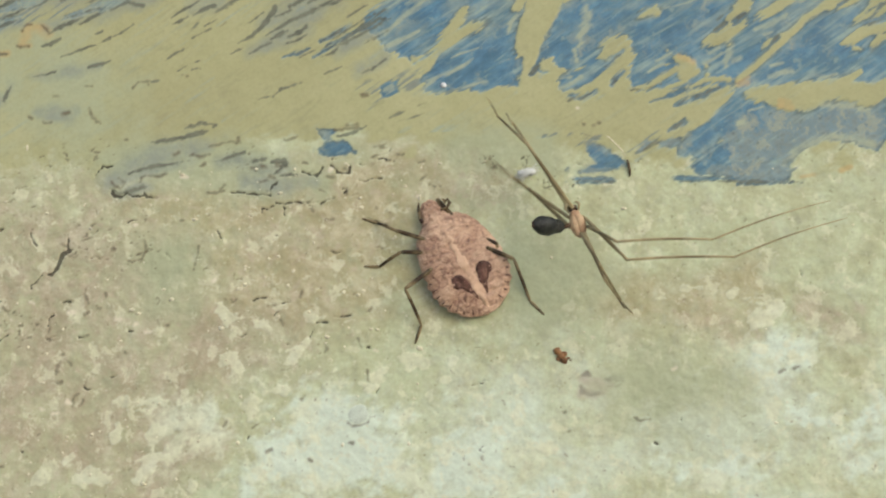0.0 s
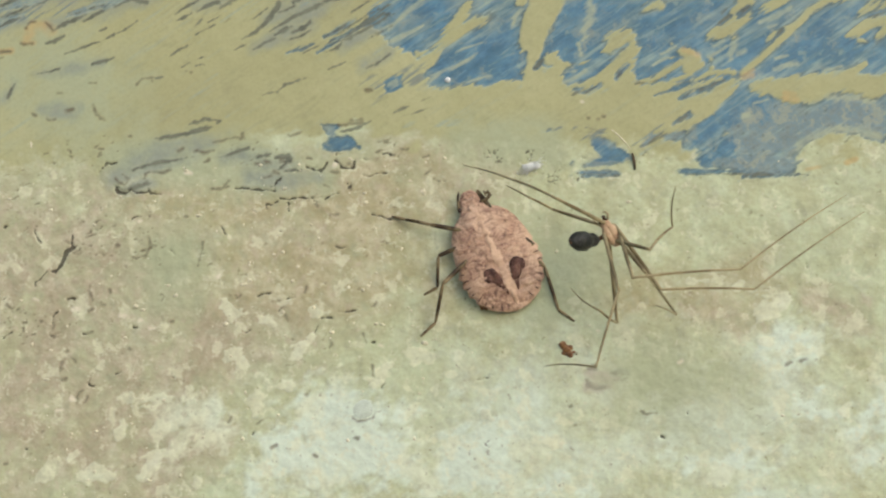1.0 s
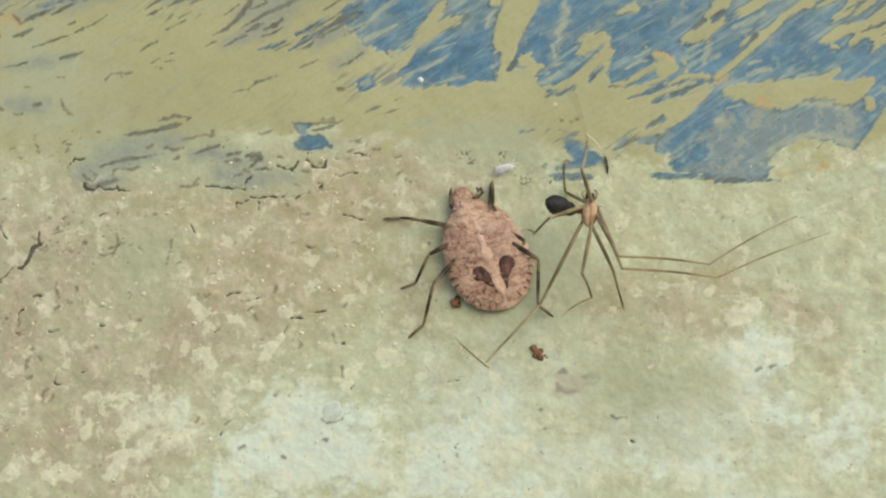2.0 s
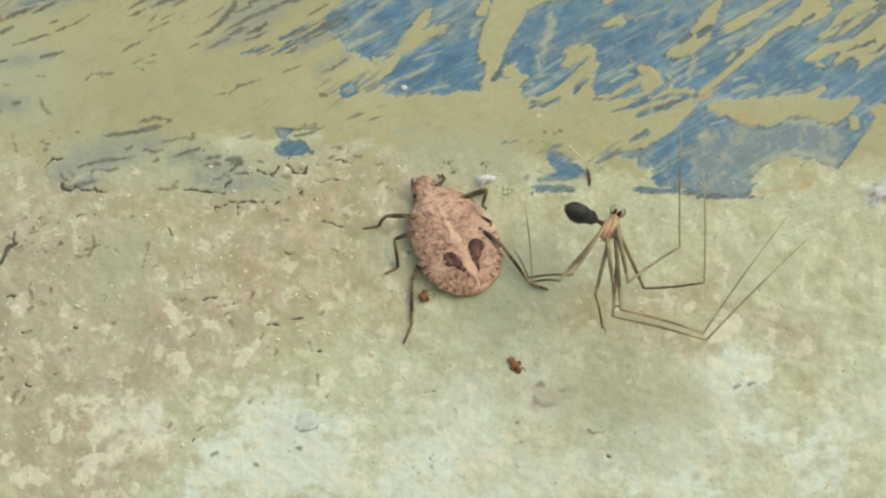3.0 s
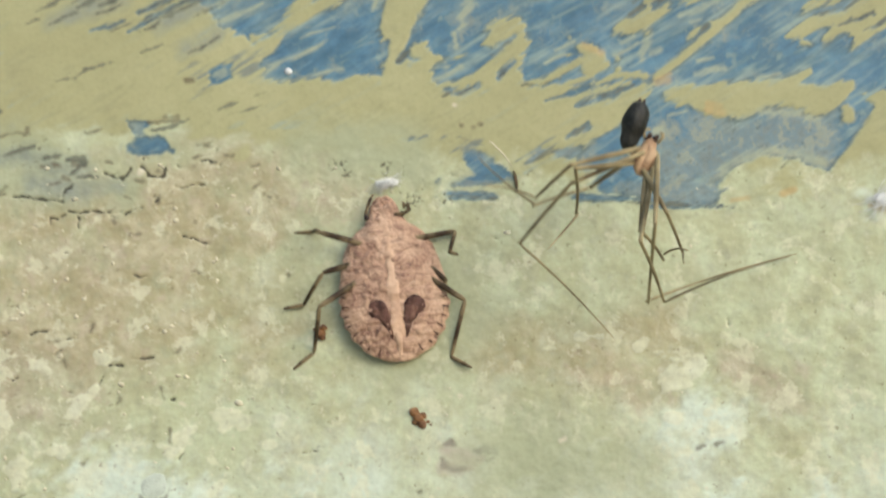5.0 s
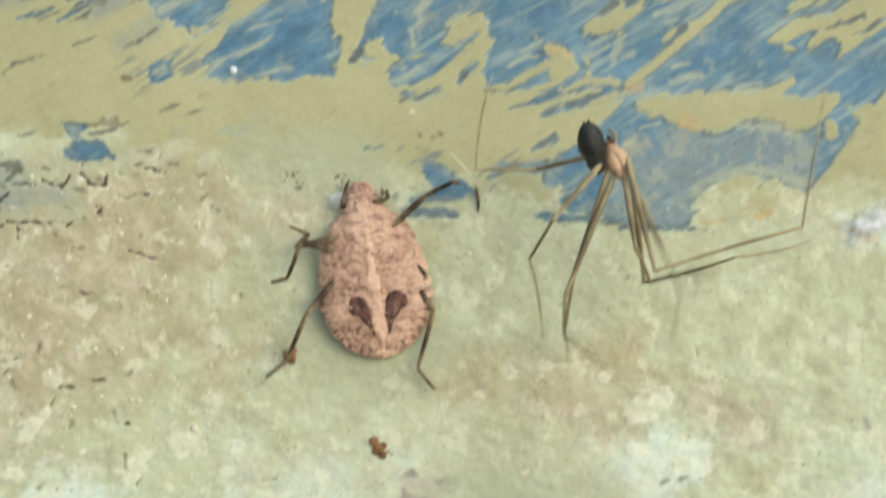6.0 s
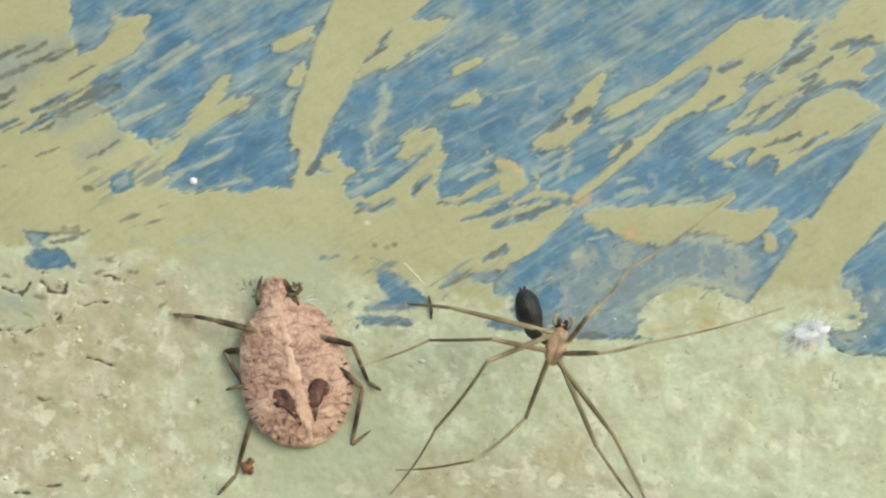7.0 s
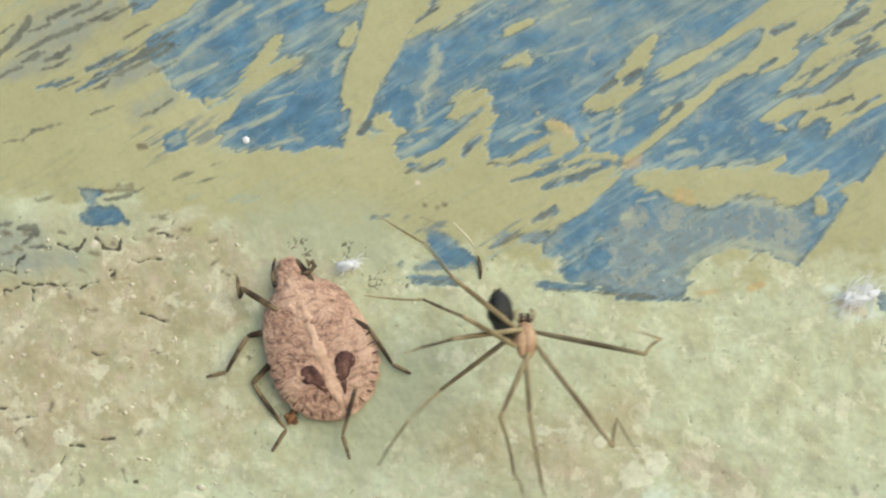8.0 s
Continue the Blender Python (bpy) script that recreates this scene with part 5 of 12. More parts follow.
skin((-37.3, -23.2), (-36.8, -22.6), (-36.1, -21.9), (-35.5, -22.0), (-34.9, -22.4), (-34.9, -22.9), (-33.4, -23.0), (-33.9, -23.6), (-35.2, -23.5), (-36.1, -23.6), (-36.7, -23.9), (-37.6, -23.7))
skin((-31.1, -21.4), (-30.5, -20.8), (-28.7, -20.7), (-27.7, -21.2), (-28.7, -21.8), (-29.2, -22.5), (-30.0, -22.9), (-30.3, -23.9), (-31.0, -23.6), (-30.8, -22.5), (-30.0, -21.9))
skin((-33.6, -19.7), (-32.8, -19.1), (-32.6, -18.3), (-33.1, -18.0), (-33.7, -18.6), (-34.0, -19.4))
skin((-42.6, -22.7), (-41.4, -22.4), (-40.1, -22.7), (-39.5, -23.4), (-40.3, -24.1), (-41.5, -24.4), (-42.2, -23.8))
skin((-27.0, -14.2), (-26.5, -13.9), (-26.1, -14.8), (-26.7, -14.9))
skin((-25.3, -22.9), (-24.6, -23.3), (-24.7, -24.2), (-25.4, -24.2))
skin((-3.1, -14.8), (-2.6, -14.3), (-2.4, -15.3), (-2.8, -15.9))
skin((-1.3, -15.8), (-0.5, -15.6), (-0.2, -16.7), (-1.0, -16.9))
run(pearl, (-34.30, -7.01, 0.25), (-33.74, -7.06, 0.25))
run(pearl, (-45.95, -7.04, 0.22), (-45.82, -7.10, 0.22))
run(pearl, (-39.39, -6.31, 0.25), (-38.76, -6.31, 0.31))
run(pearl, (-31.98, -7.53, 0.21), (-31.74, -7.47, 0.21))
run(pearl, (-30.71, -8.28, 0.24), (-30.34, -8.28, 0.24))
run(pearl, (-23.84, -3.13, 0.24), (-23.61, -2.89, 0.24))
run(pearl, (-38.80, -15.50, 0.37), (-38.55, -15.61, 0.37))
run(pearl, (-41.73, -16.18, 0.25), (-41.59, -16.29, 0.25))
run(pearl, (-40.44, -16.74, 0.19), (-39.82, -16.67, 0.12))
run(pearl, (-27.81, 8.11, 0.31), (-27.31, 8.04, 0.25))
run(pearl, (-11.89, 8.34, 0.24), (-11.66, 8.46, 0.18))
run(pearl, (-32.70, 2.98, 0.25), (-32.45, 3.04, 0.19))
run(pearl, (-43.77, -5.07, 0.19), (-43.26, -5.19, 0.19))
run(pearl, (-6.63, -10.21, 0.20), (-6.40, -10.32, 0.20))
run(pearl, (13.45, 14.18, 0.28), (13.57, 14.12, 0.28))
run(faint, (14.06, 12.62, 0.17), (14.17, 12.62, 0.17))
run(faint, (14.90, 12.40, 0.17), (15.01, 12.40, 0.17))
run(faint, (15.45, 12.63, 0.17), (15.56, 12.63, 0.17))
limed((-19.1, -24.5), (-19.1, -21.1), (-18.2, -19.2), (-16.8, -17.7), (-15.4, -15.8), (-13.4, -14.4), (-10.2, -14.4), (-8.7, -15.7), (-5.3, -15.5), (-3.3, -16.7), (-4.0, -18.4), (-4.6, -19.8), (-2.6, -21.1), (-0.6, -24.0))
limed((-28.1, -16.5), (-25.4, -15.9), (-22.4, -16.3), (-22.5, -19.0), (-24.3, -19.6), (-25.4, -20.8), (-27.5, -21.1))

limed((-0.7, -19.1), (0.4, -16.9), (2.0, -15.7), (4.5, -15.5), (6.8, -16.8), (7.4, -19.0), (6.6, -21.7), (6.1, -24.4), (-1.1, -24.6), (-1.2, -20.8))
limed((7.7, -22.2), (9.9, -21.6), (12.0, -22.6), (12.6, -24.2), (7.2, -24.4))
limed((20.3, -18.2), (20.9, -16.3), (22.7, -14.7), (24.6, -14.1), (25.1, -16.5), (24.6, -18.7), (23.8, -21.3), (21.7, -20.3))
limed((29.6, -11.4), (30.4, -9.5), (32.0, -8.5), (33.9, -8.5), (34.9, -10.0), (34.6, -12.7), (33.0, -14.3), (30.6, -13.5))
limed((37.8, -16.9), (39.4, -15.3), (42.4, -14.5), (43.3, -18.3), (41.2, -19.9), (38.2, -19.7))
limed((24.8, -20.8), (28.0, -18.6), (31.1, -19.6), (30.0, -23.3), (24.8, -23.4))
limed((33.2, -15.9), (35.3, -15.1), (36.3, -16.9), (34.7, -18.5))
skin((29.4, -7.4), (30.5, -6.3), (32.1, -5.8), (33.0, -4.9), (33.2, -6.0), (32.1, -7.4), (31.0, -7.5), (29.9, -7.9))
skin((34.4, -3.6), (35.5, -3.3), (36.1, -4.1), (35.5, -4.6), (34.7, -4.4))
skin((23.4, -4.2), (24.7, -3.8), (25.4, -4.1), (24.1, -4.5))
skin((8.6, -19.6), (9.8, -19.3), (11.5, -19.3), (11.2, -19.9), (9.6, -20.0))
skin((20.3, -17.6), (21.1, -16.6), (21.4, -17.9), (20.6, -18.2))
skin((27.6, -4.6), (28.7, -4.2), (29.2, -4.9), (28.1, -5.2))
skin((30.2, -10.1), (30.8, -9.3), (31.9, -9.5), (31.2, -10.3))
skin((37.3, -16.4), (37.9, -15.7), (38.3, -17.1), (37.8, -17.5))
skin((0.2, -10.8), (1.1, -10.3), (1.9, -10.9), (1.3, -11.6))
skin((-0.6, -13.1), (0.3, -12.6), (1.2, -13.3), (0.4, -13.6))
skin((-1.5, -14.3), (-0.7, -13.9), (-0.5, -15.0), (-1.1, -15.4))
skin((3.5, -16.9), (4.4, -16.6), (4.6, -17.4), (3.7, -17.5))
skin((33.0, -10.6), (33.9, -10.0), (34.3, -10.8), (33.5, -11.3))
skin((20.1, -4.9), (22.0, -4.6), (22.5, -5.3), (20.9, -5.5))
run(faint, (32.49, -12.03, 0.21), (32.86, -11.87, 0.21))
run(faint, (33.90, -11.70, 0.16), (34.22, -11.59, 0.16))
run(fissure, (20.86, -18.96, 0.10), (21.08, -19.01, 0.10))
run(fissure, (3.11, -13.69, 0.04), (4.00, -13.52, 0.07), (4.61, -13.18, 0.06))
run(faint, (19.00, -16.64, 0.11), (19.54, -16.84, 0.11), (20.34, -16.88, 0.08))
run(faint, (12.20, -16.09, 0.16), (12.42, -15.98, 0.16))
run(faint, (12.54, -18.09, 0.11), (12.76, -18.03, 0.11))
run(fissure, (34.72, -2.58, 0.06), (34.81, -3.01, 0.04))
run(pearl, (14.88, -8.91, 0.22), (15.04, -8.96, 0.22))
run(pearl, (22.54, -11.96, 0.21), (22.86, -11.85, 0.16))
run(fissure, (-17.51, 5.13, 0.08), (-16.67, 4.96, 0.09), (-15.72, 5.16, 0.07), (-14.75, 4.87, 0.08), (-13.15, 5.01, 0.07))
run(fissure, (-14.50, 8.04, 0.08), (-13.89, 7.87, 0.09), (-12.95, 8.11, 0.07))
run(faint, (-12.15, 7.71, 0.17), (-11.55, 7.60, 0.12))
run(fissure, (-8.86, 7.27, 0.07), (-8.14, 7.10, 0.09), (-7.39, 7.41, 0.08), (-6.39, 7.48, 0.09))
run(faint, (-7.52, 9.55, 0.14), (-7.12, 9.79, 0.17))
run(faint, (-6.13, 9.08, 0.12), (-5.44, 9.21, 0.17))
run(faint, (-12.95, 6.39, 0.17), (-12.46, 6.15, 0.17))
run(faint, (-10.41, 8.44, 0.15), (-9.80, 8.15, 0.15))
run(faint, (-2.78, 8.88, 0.14), (-2.20, 9.01, 0.11))
run(faint, (-14.94, 9.17, 0.15), (-14.44, 9.00, 0.15))
run(faint, (-17.65, 9.26, 0.24), (-17.18, 8.73, 0.24))
run(faint, (-18.45, 7.93, 0.18), (-17.71, 7.76, 0.18))
run(fissure, (-14.02, 4.70, 0.06), (-13.42, 4.53, 0.07))
run(faint, (-4.89, 9.87, 0.12), (-4.29, 9.76, 0.14))
run(faint, (-1.49, 6.65, 0.11), (-1.07, 6.42, 0.14))
run(faint, (-9.33, 5.36, 0.12), (-8.85, 5.25, 0.14))
run(faint, (-6.01, 3.94, 0.11), (-5.59, 3.76, 0.11))
run(faint, (-12.15, 3.25, 0.12), (-11.43, 3.15, 0.14))
run(faint, (-2.40, 7.23, 0.11), (-1.95, 7.53, 0.14))
run(faint, (-6.71, 10.75, 0.12), (-6.11, 10.64, 0.14))
run(pearl, (-2.77, 5.45, 0.23), (-2.53, 5.34, 0.23))
# brush marks in the cream far from the blue
run(drag, (-42.20, 21.54, 0.07), (-41.12, 21.83, 0.13), (-39.86, 22.30, 0.19), (-38.27, 22.75, 0.10))
run(drag, (-38.28, 22.82, 0.06), (-37.03, 23.35, 0.16), (-35.47, 24.00, 0.19), (-34.24, 24.78, 0.10))
run(drag, (-43.72, 24.28, 0.10), (-42.85, 24.89, 0.26), (-41.39, 25.35, 0.23), (-40.26, 25.89, 0.13))
run(drag, (-44.52, 22.76, 0.13), (-43.49, 23.05, 0.26), (-42.43, 23.59, 0.13))
run(wash, (-45.49, 19.54, 0.46), (-41.28, 19.74, 0.65), (-38.10, 20.34, 0.52))
run(drag, (-39.06, 20.24, 0.13), (-37.79, 20.52, 0.26), (-36.53, 20.93, 0.13))
run(drag, (-38.49, 23.97, 0.08), (-37.74, 24.26, 0.10))
run(drag, (-29.88, 25.51, 0.06), (-28.60, 26.29, 0.16), (-27.37, 26.94, 0.13), (-26.70, 27.42, 0.06))
run(drag, (-29.84, 24.75, 0.06), (-28.84, 25.10, 0.13), (-28.10, 25.39, 0.06))
run(drag, (-27.61, 25.62, 0.06), (-26.51, 26.21, 0.28), (-25.27, 26.55, 0.22))
run(drag, (-25.10, 25.84, 0.06), (-23.88, 26.43, 0.22), (-22.67, 27.27, 0.25), (-21.35, 28.23, 0.19))
run(drag, (-27.63, 23.85, 0.09), (-27.17, 24.53, 0.19), (-26.81, 24.83, 0.06))
run(drag, (-26.15, 24.37, 0.09), (-24.94, 25.21, 0.11))
run(drag, (-27.46, 23.09, 0.06), (-26.23, 23.62, 0.13), (-25.50, 24.03, 0.18))
run(drag, (-30.35, 20.86, 0.06), (-29.25, 21.46, 0.18), (-27.72, 22.16, 0.06))
run(drag, (-28.94, 19.51, 0.09), (-28.16, 20.05, 0.14))
run(drag, (-27.32, 19.65, 0.16), (-26.45, 19.75, 0.16))
run(drag, (-27.30, 20.33, 0.06), (-26.62, 20.56, 0.09))
run(faint, (-33.89, 17.77, 0.13), (-33.36, 18.45, 0.16), (-32.34, 18.36, 0.13), (-32.19, 17.92, 0.10))
run(drag, (-31.83, 18.34, 0.16), (-31.09, 18.51, 0.19))
run(rust, (-46.89, 24.45, 0.26), (-46.16, 25.20, 0.26), (-44.64, 25.14, 0.26), (-44.12, 24.35, 0.26))
run(rust, (-47.11, 23.17, 0.33), (-45.97, 22.94, 0.26))
run(rust, (-49.98, 21.98, 0.40), (-48.53, 22.06, 0.40))
run(faint, (-49.98, 21.98, 0.27), (-48.66, 22.00, 0.26))
run(faint, (-49.92, 21.27, 0.20), (-49.40, 21.38, 0.20))
run(wash, (-44.18, 15.46, 0.58), (-42.23, 15.29, 0.78), (-40.80, 15.13, 0.64))
run(faint, (-41.70, 15.16, 0.32), (-40.93, 15.26, 0.32))
run(faint, (-43.77, 14.33, 0.13), (-42.92, 14.31, 0.13))
run(wash, (-48.85, 16.65, 0.59), (-47.99, 18.09, 0.53))
run(ochre, (-38.37, 15.33, 0.58), (-37.01, 14.17, 0.51))
run(wash, (-50.48, 27.62, 1.34), (-46.54, 28.12, 1.46))
run(wash, (-50.25, 25.08, 0.80), (-47.66, 25.77, 0.80))
run(wash, (-40.46, 25.96, 0.72), (-37.29, 27.00, 0.84), (-33.17, 28.06, 0.84))
run(wash, (-43.21, 27.80, 0.66), (-40.68, 28.86, 0.79))
run(drag, (-42.70, 27.91, 0.10), (-41.95, 28.33, 0.23), (-41.19, 28.76, 0.13))
run(drag, (-41.89, 25.95, 0.07), (-40.49, 26.34, 0.13), (-38.26, 26.97, 0.16))
run(drag, (-36.94, 26.66, 0.13), (-35.06, 27.36, 0.26), (-33.30, 27.04, 0.26))
run(drag, (-39.92, 27.42, 0.10), (-38.34, 28.13, 0.20), (-36.76, 28.71, 0.13))
run(drag, (-22.41, 22.36, 0.09), (-20.90, 23.06, 0.25), (-19.71, 24.15, 0.34), (-18.56, 25.85, 0.37), (-18.39, 26.22, 0.19))
run(drag, (-23.34, 21.15, 0.06), (-22.07, 21.73, 0.15), (-21.77, 21.91, 0.06))
run(drag, (-20.99, 21.20, 0.12), (-19.90, 21.79, 0.22), (-18.81, 22.25, 0.12))
run(wash, (-18.12, 23.09, 0.86), (-15.44, 25.05, 0.98), (-12.75, 26.64, 0.86))
run(drag, (-19.35, 23.01, 0.12), (-16.95, 24.49, 0.25), (-14.54, 25.58, 0.28), (-12.14, 26.68, 0.24), (-10.64, 27.43, 0.12))
run(drag, (-18.71, 22.62, 0.12), (-17.81, 23.08, 0.25), (-17.03, 23.49, 0.12))
run(drag, (-16.87, 22.80, 0.18), (-15.79, 23.26, 0.34), (-14.96, 23.98, 0.18))
run(drag, (-17.57, 21.96, 0.09), (-16.23, 22.23, 0.12), (-14.92, 22.99, 0.09))
run(drag, (-16.90, 26.17, 0.19), (-15.82, 26.75, 0.28), (-14.49, 27.33, 0.18))
run(drag, (-18.82, 24.99, 0.09), (-17.91, 25.33, 0.19), (-16.70, 25.85, 0.12))
run(drag, (-13.82, 25.93, 0.12), (-11.83, 26.48, 0.24), (-9.74, 27.64, 0.18))
run(drag, (-12.44, 22.10, 0.06), (-11.27, 22.99, 0.12), (-9.61, 23.92, 0.15), (-7.71, 25.02, 0.11))
run(drag, (-13.23, 20.47, 0.09), (-12.04, 20.98, 0.18), (-11.51, 21.52, 0.09))
run(drag, (-13.03, 21.50, 0.07), (-10.74, 21.98, 0.18), (-8.37, 23.14, 0.18), (-6.48, 24.18, 0.12))
run(drag, (-15.54, 20.48, 0.06), (-14.83, 20.82, 0.13), (-13.99, 21.17, 0.06))
run(drag, (-12.97, 18.62, 0.09), (-12.14, 18.96, 0.18), (-11.13, 19.36, 0.09))
run(drag, (-20.12, 16.18, 0.06), (-18.41, 16.38, 0.15), (-17.52, 17.03, 0.18), (-16.32, 17.49, 0.20), (-15.06, 17.88, 0.07))
run(drag, (-8.81, 18.62, 0.09), (-7.63, 19.20, 0.18), (-6.35, 20.01, 0.12))
run(faint, (-8.84, 16.14, 0.30), (-8.25, 16.12, 0.30))
run(wash, (-50.56, 28.60, 1.74), (-45.26, 28.72, 1.72), (-40.65, 28.54, 1.31))
run(wash, (-39.20, 26.55, 0.91), (-34.75, 27.67, 1.16), (-31.60, 28.51, 0.90))
run(wash, (-44.31, 25.13, 0.66), (-40.44, 25.76, 0.59))
run(wash, (-27.66, 26.44, 0.76), (-24.55, 27.28, 0.63))
run(wash, (-20.82, 21.50, 0.50), (-18.08, 22.35, 0.86), (-15.06, 23.49, 0.74))
run(wash, (-19.41, 24.26, 0.74), (-15.80, 26.32, 1.23), (-12.14, 26.80, 0.98))
run(wash, (-11.92, 21.22, 0.55), (-8.95, 22.36, 0.72), (-6.58, 23.50, 0.72))
run(wash, (-9.43, 19.01, 0.54), (-6.47, 20.14, 0.72))
run(rust, (-46.82, 23.61, 0.66), (-46.14, 24.94, 0.59), (-44.62, 24.88, 0.59), (-44.10, 24.10, 0.53))
run(rust, (23.46, 19.13, 0.30), (24.77, 18.61, 0.34))
run(rust, (29.47, 16.38, 0.25), (30.22, 16.88, 0.21))
run(rust, (33.11, 14.36, 0.21), (33.96, 14.14, 0.21))
run(drag, (-50.45, 27.29, 0.13), (-49.17, 27.90, 0.27), (-47.55, 28.35, 0.20), (-45.94, 28.94, 0.13))
run(drag, (-50.01, 26.11, 0.10), (-48.39, 26.57, 0.20), (-46.80, 27.29, 0.13))
run(drag, (-50.24, 24.95, 0.20), (-49.09, 25.43, 0.27), (-47.80, 25.90, 0.13))
run(drag, (-46.45, 27.14, 0.10), (-44.86, 27.86, 0.17), (-43.60, 28.46, 0.10))
run(drag, (-40.39, 25.12, 0.10), (-39.15, 25.85, 0.20), (-37.57, 26.43, 0.13))
run(drag, (-36.39, 27.92, 0.10), (-34.80, 28.38, 0.19), (-33.42, 28.83, 0.13))
run(drag, (-45.80, 19.30, 0.07), (-44.20, 19.63, 0.13), (-42.72, 19.91, 0.16))
run(drag, (-48.54, 16.83, 0.20), (-48.28, 17.59, 0.26), (-47.82, 18.34, 0.13))
run(faint, (-47.03, 24.58, 0.20), (-46.56, 25.21, 0.20), (-45.91, 25.32, 0.13))
run(faint, (-44.71, 25.14, 0.16), (-44.15, 24.74, 0.20), (-43.91, 24.22, 0.13))
run(faint, (-47.42, 22.92, 0.20), (-46.09, 22.82, 0.20))
run(faint, (-45.43, 14.87, 0.13), (-45.03, 14.73, 0.13))
run(faint, (-38.72, 15.77, 0.13), (-38.20, 14.70, 0.19), (-37.32, 14.06, 0.13))
run(faint, (-27.84, 18.92, 0.13), (-28.35, 19.12, 0.09))
run(faint, (-39.23, 18.29, 0.13), (-38.58, 18.21, 0.13))
run(faint, (-42.70, 17.19, 0.13), (-42.25, 17.18, 0.13))
run(drag, (-21.58, 24.34, 0.06), (-20.68, 24.93, 0.12), (-19.72, 25.65, 0.09))
run(drag, (-14.88, 26.47, 0.09), (-13.68, 27.05, 0.18), (-12.67, 27.63, 0.12))
run(drag, (-10.85, 24.70, 0.06), (-9.65, 25.28, 0.12), (-8.47, 25.98, 0.09))
run(drag, (-8.62, 21.73, 0.09), (-7.44, 22.37, 0.18), (-6.27, 23.06, 0.12))
run(faint, (-10.29, 13.10, 0.15), (-9.22, 13.20, 0.15))
run(faint, (-24.51, 24.31, 0.09), (-23.91, 24.67, 0.09))
# a flake of old, pinkish skin
run(pink, (14.14, -13.02, 0.44), (15.22, -13.34, 0.49), (16.58, -13.54, 0.32))
run(pink, (14.03, -14.28, 0.49), (15.23, -14.42, 0.43), (16.04, -14.20, 0.27))
run(clot, (14.02, -12.59, 0.16), (14.40, -12.48, 0.27), (14.79, -12.64, 0.16))
run(clot, (16.09, -12.89, 0.16), (16.52, -12.94, 0.22), (17.06, -12.78, 0.27), (17.71, -12.99, 0.32), (17.93, -13.25, 0.11))
run(clot, (16.42, -13.54, 0.11), (17.12, -13.64, 0.13), (17.66, -13.42, 0.11))
run(clot, (13.81, -13.68, 0.16), (14.14, -14.22, 0.22), (14.80, -14.43, 0.27), (15.55, -14.31, 0.22))

# short hairline cracks and flaked edges, thickest in the rough plaster below the paint
ticks = random.Random(21)
for _ in range(45):
    u, v = ticks.gauss(-30, 16), ticks.gauss(1, 9)
    if ticks.random() < 0.3:
        u, v = ticks.gauss(-2, 8), ticks.gauss(9, 2.2)
    if ticks.random() < 0.22:
        u, v = ticks.uniform(-45, 50), ticks.uniform(-25, 6)
    if v > 10:
        continue
    a, n = ticks.gauss(0.4, 0.8), ticks.uniform(0.15, 0.9)
    r = ticks.uniform(0.01, 0.04)
    crack(u, v, u + n * math.cos(a), v + n * math.sin(a), r, r)
    if ticks.random() < 0.5:
        a += ticks.choice((-1, 1)) * ticks.uniform(0.5, 1.4)
        crack(u, v, u - 0.7 * n * math.cos(a), v - 0.7 * n * math.sin(a), r, r * 0.7)

# a thin wash of lime over the lower plaster
field["lime"] = np.maximum(field["lime"], np.clip(0.3 + 0.35 * cloud(5.0, 4, 1.3, 20), 0, 0.75) * np.clip((-VV - 5 + 1.5 * SMEAR) / 8, 0, 1) * np.clip((UU + 4) / 10, 0, 1))

# loose brush drag over the whole painted zone
painted = np.clip((VV - 8.0 + 0.9 * SMEAR) / 4.0, 0, 1)
field["blue"] = field["blue"] + 0.55 * FRAY * np.exp(-np.abs(field["blue"]) / 0.95) * np.clip((VV - 12) / 3, 0.25, 1) * ragged_edge
hatch = cloud(0.42, 3, 9.0, 30) + 0.6 * cloud(5.0, 2, 1.5, 30)
field["blue"] = np.maximum(field["blue"], np.where(VV > 12, 0.25 * (hatch - 1.95 - 0.02 * np.clip(-UU - 8, 0, 20)), -2))
# cream dragged thin over the blue; its growth upward paints in the brighter top
field["pale"] = np.maximum(field["pale"], np.clip((VV - 19) / 8, 0, 1) * np.clip(0.25 + 0.4 * SMEAR + 0.25 * FRAY, 0, 0.5))
depth = np.clip(field["blue"], 0, 9)
field["thin"] = np.clip(np.clip(0.45 * FRAY + 0.42, 0, 1) * np.exp(-depth / 0.8) * (0.3 + 0.7 * ragged_edge) + (0.3 - 0.25 * field["veil"]) * np.clip(FRAY - 0.55 + 0.6 * SMEAR, 0, 1), 0, 1)
field["remnant"] = np.clip(field["remnant"] * (0.3 + 0.85 * np.where((UU < 0) & (VV < 14), cloud(0.32, 3, 6.0, 15), FRAY)), 0, 1)
field["edge"] = np.clip(0.5 * FRAY + 0.35, 0, 1) * np.exp(-np.abs(field["blue"]) / 0.6) * (field["blue"] > -2) * (0.2 + 0.8 * ragged_edge)
# small pits in the bare plaster
pits = cloud(0.34, 2, 1.5, 15) + 0.55 * cloud(7.0, 2) + 0.5 * (np.exp(-((UU + 2) / 9) ** 2 - ((VV - 8) / 4) ** 2)) + 0.25 * (UU < -18)
pits = pits - 0.7 * np.clip((VV - 11) / 4, 0, 1) - 0.45 * np.clip(UU / 18, 0, 1) - 0.3 * np.clip((-VV - 10) / 8, 0, 1)
field["speck"] = np.clip((pits - 1.2) / 0.7, 0, 1)
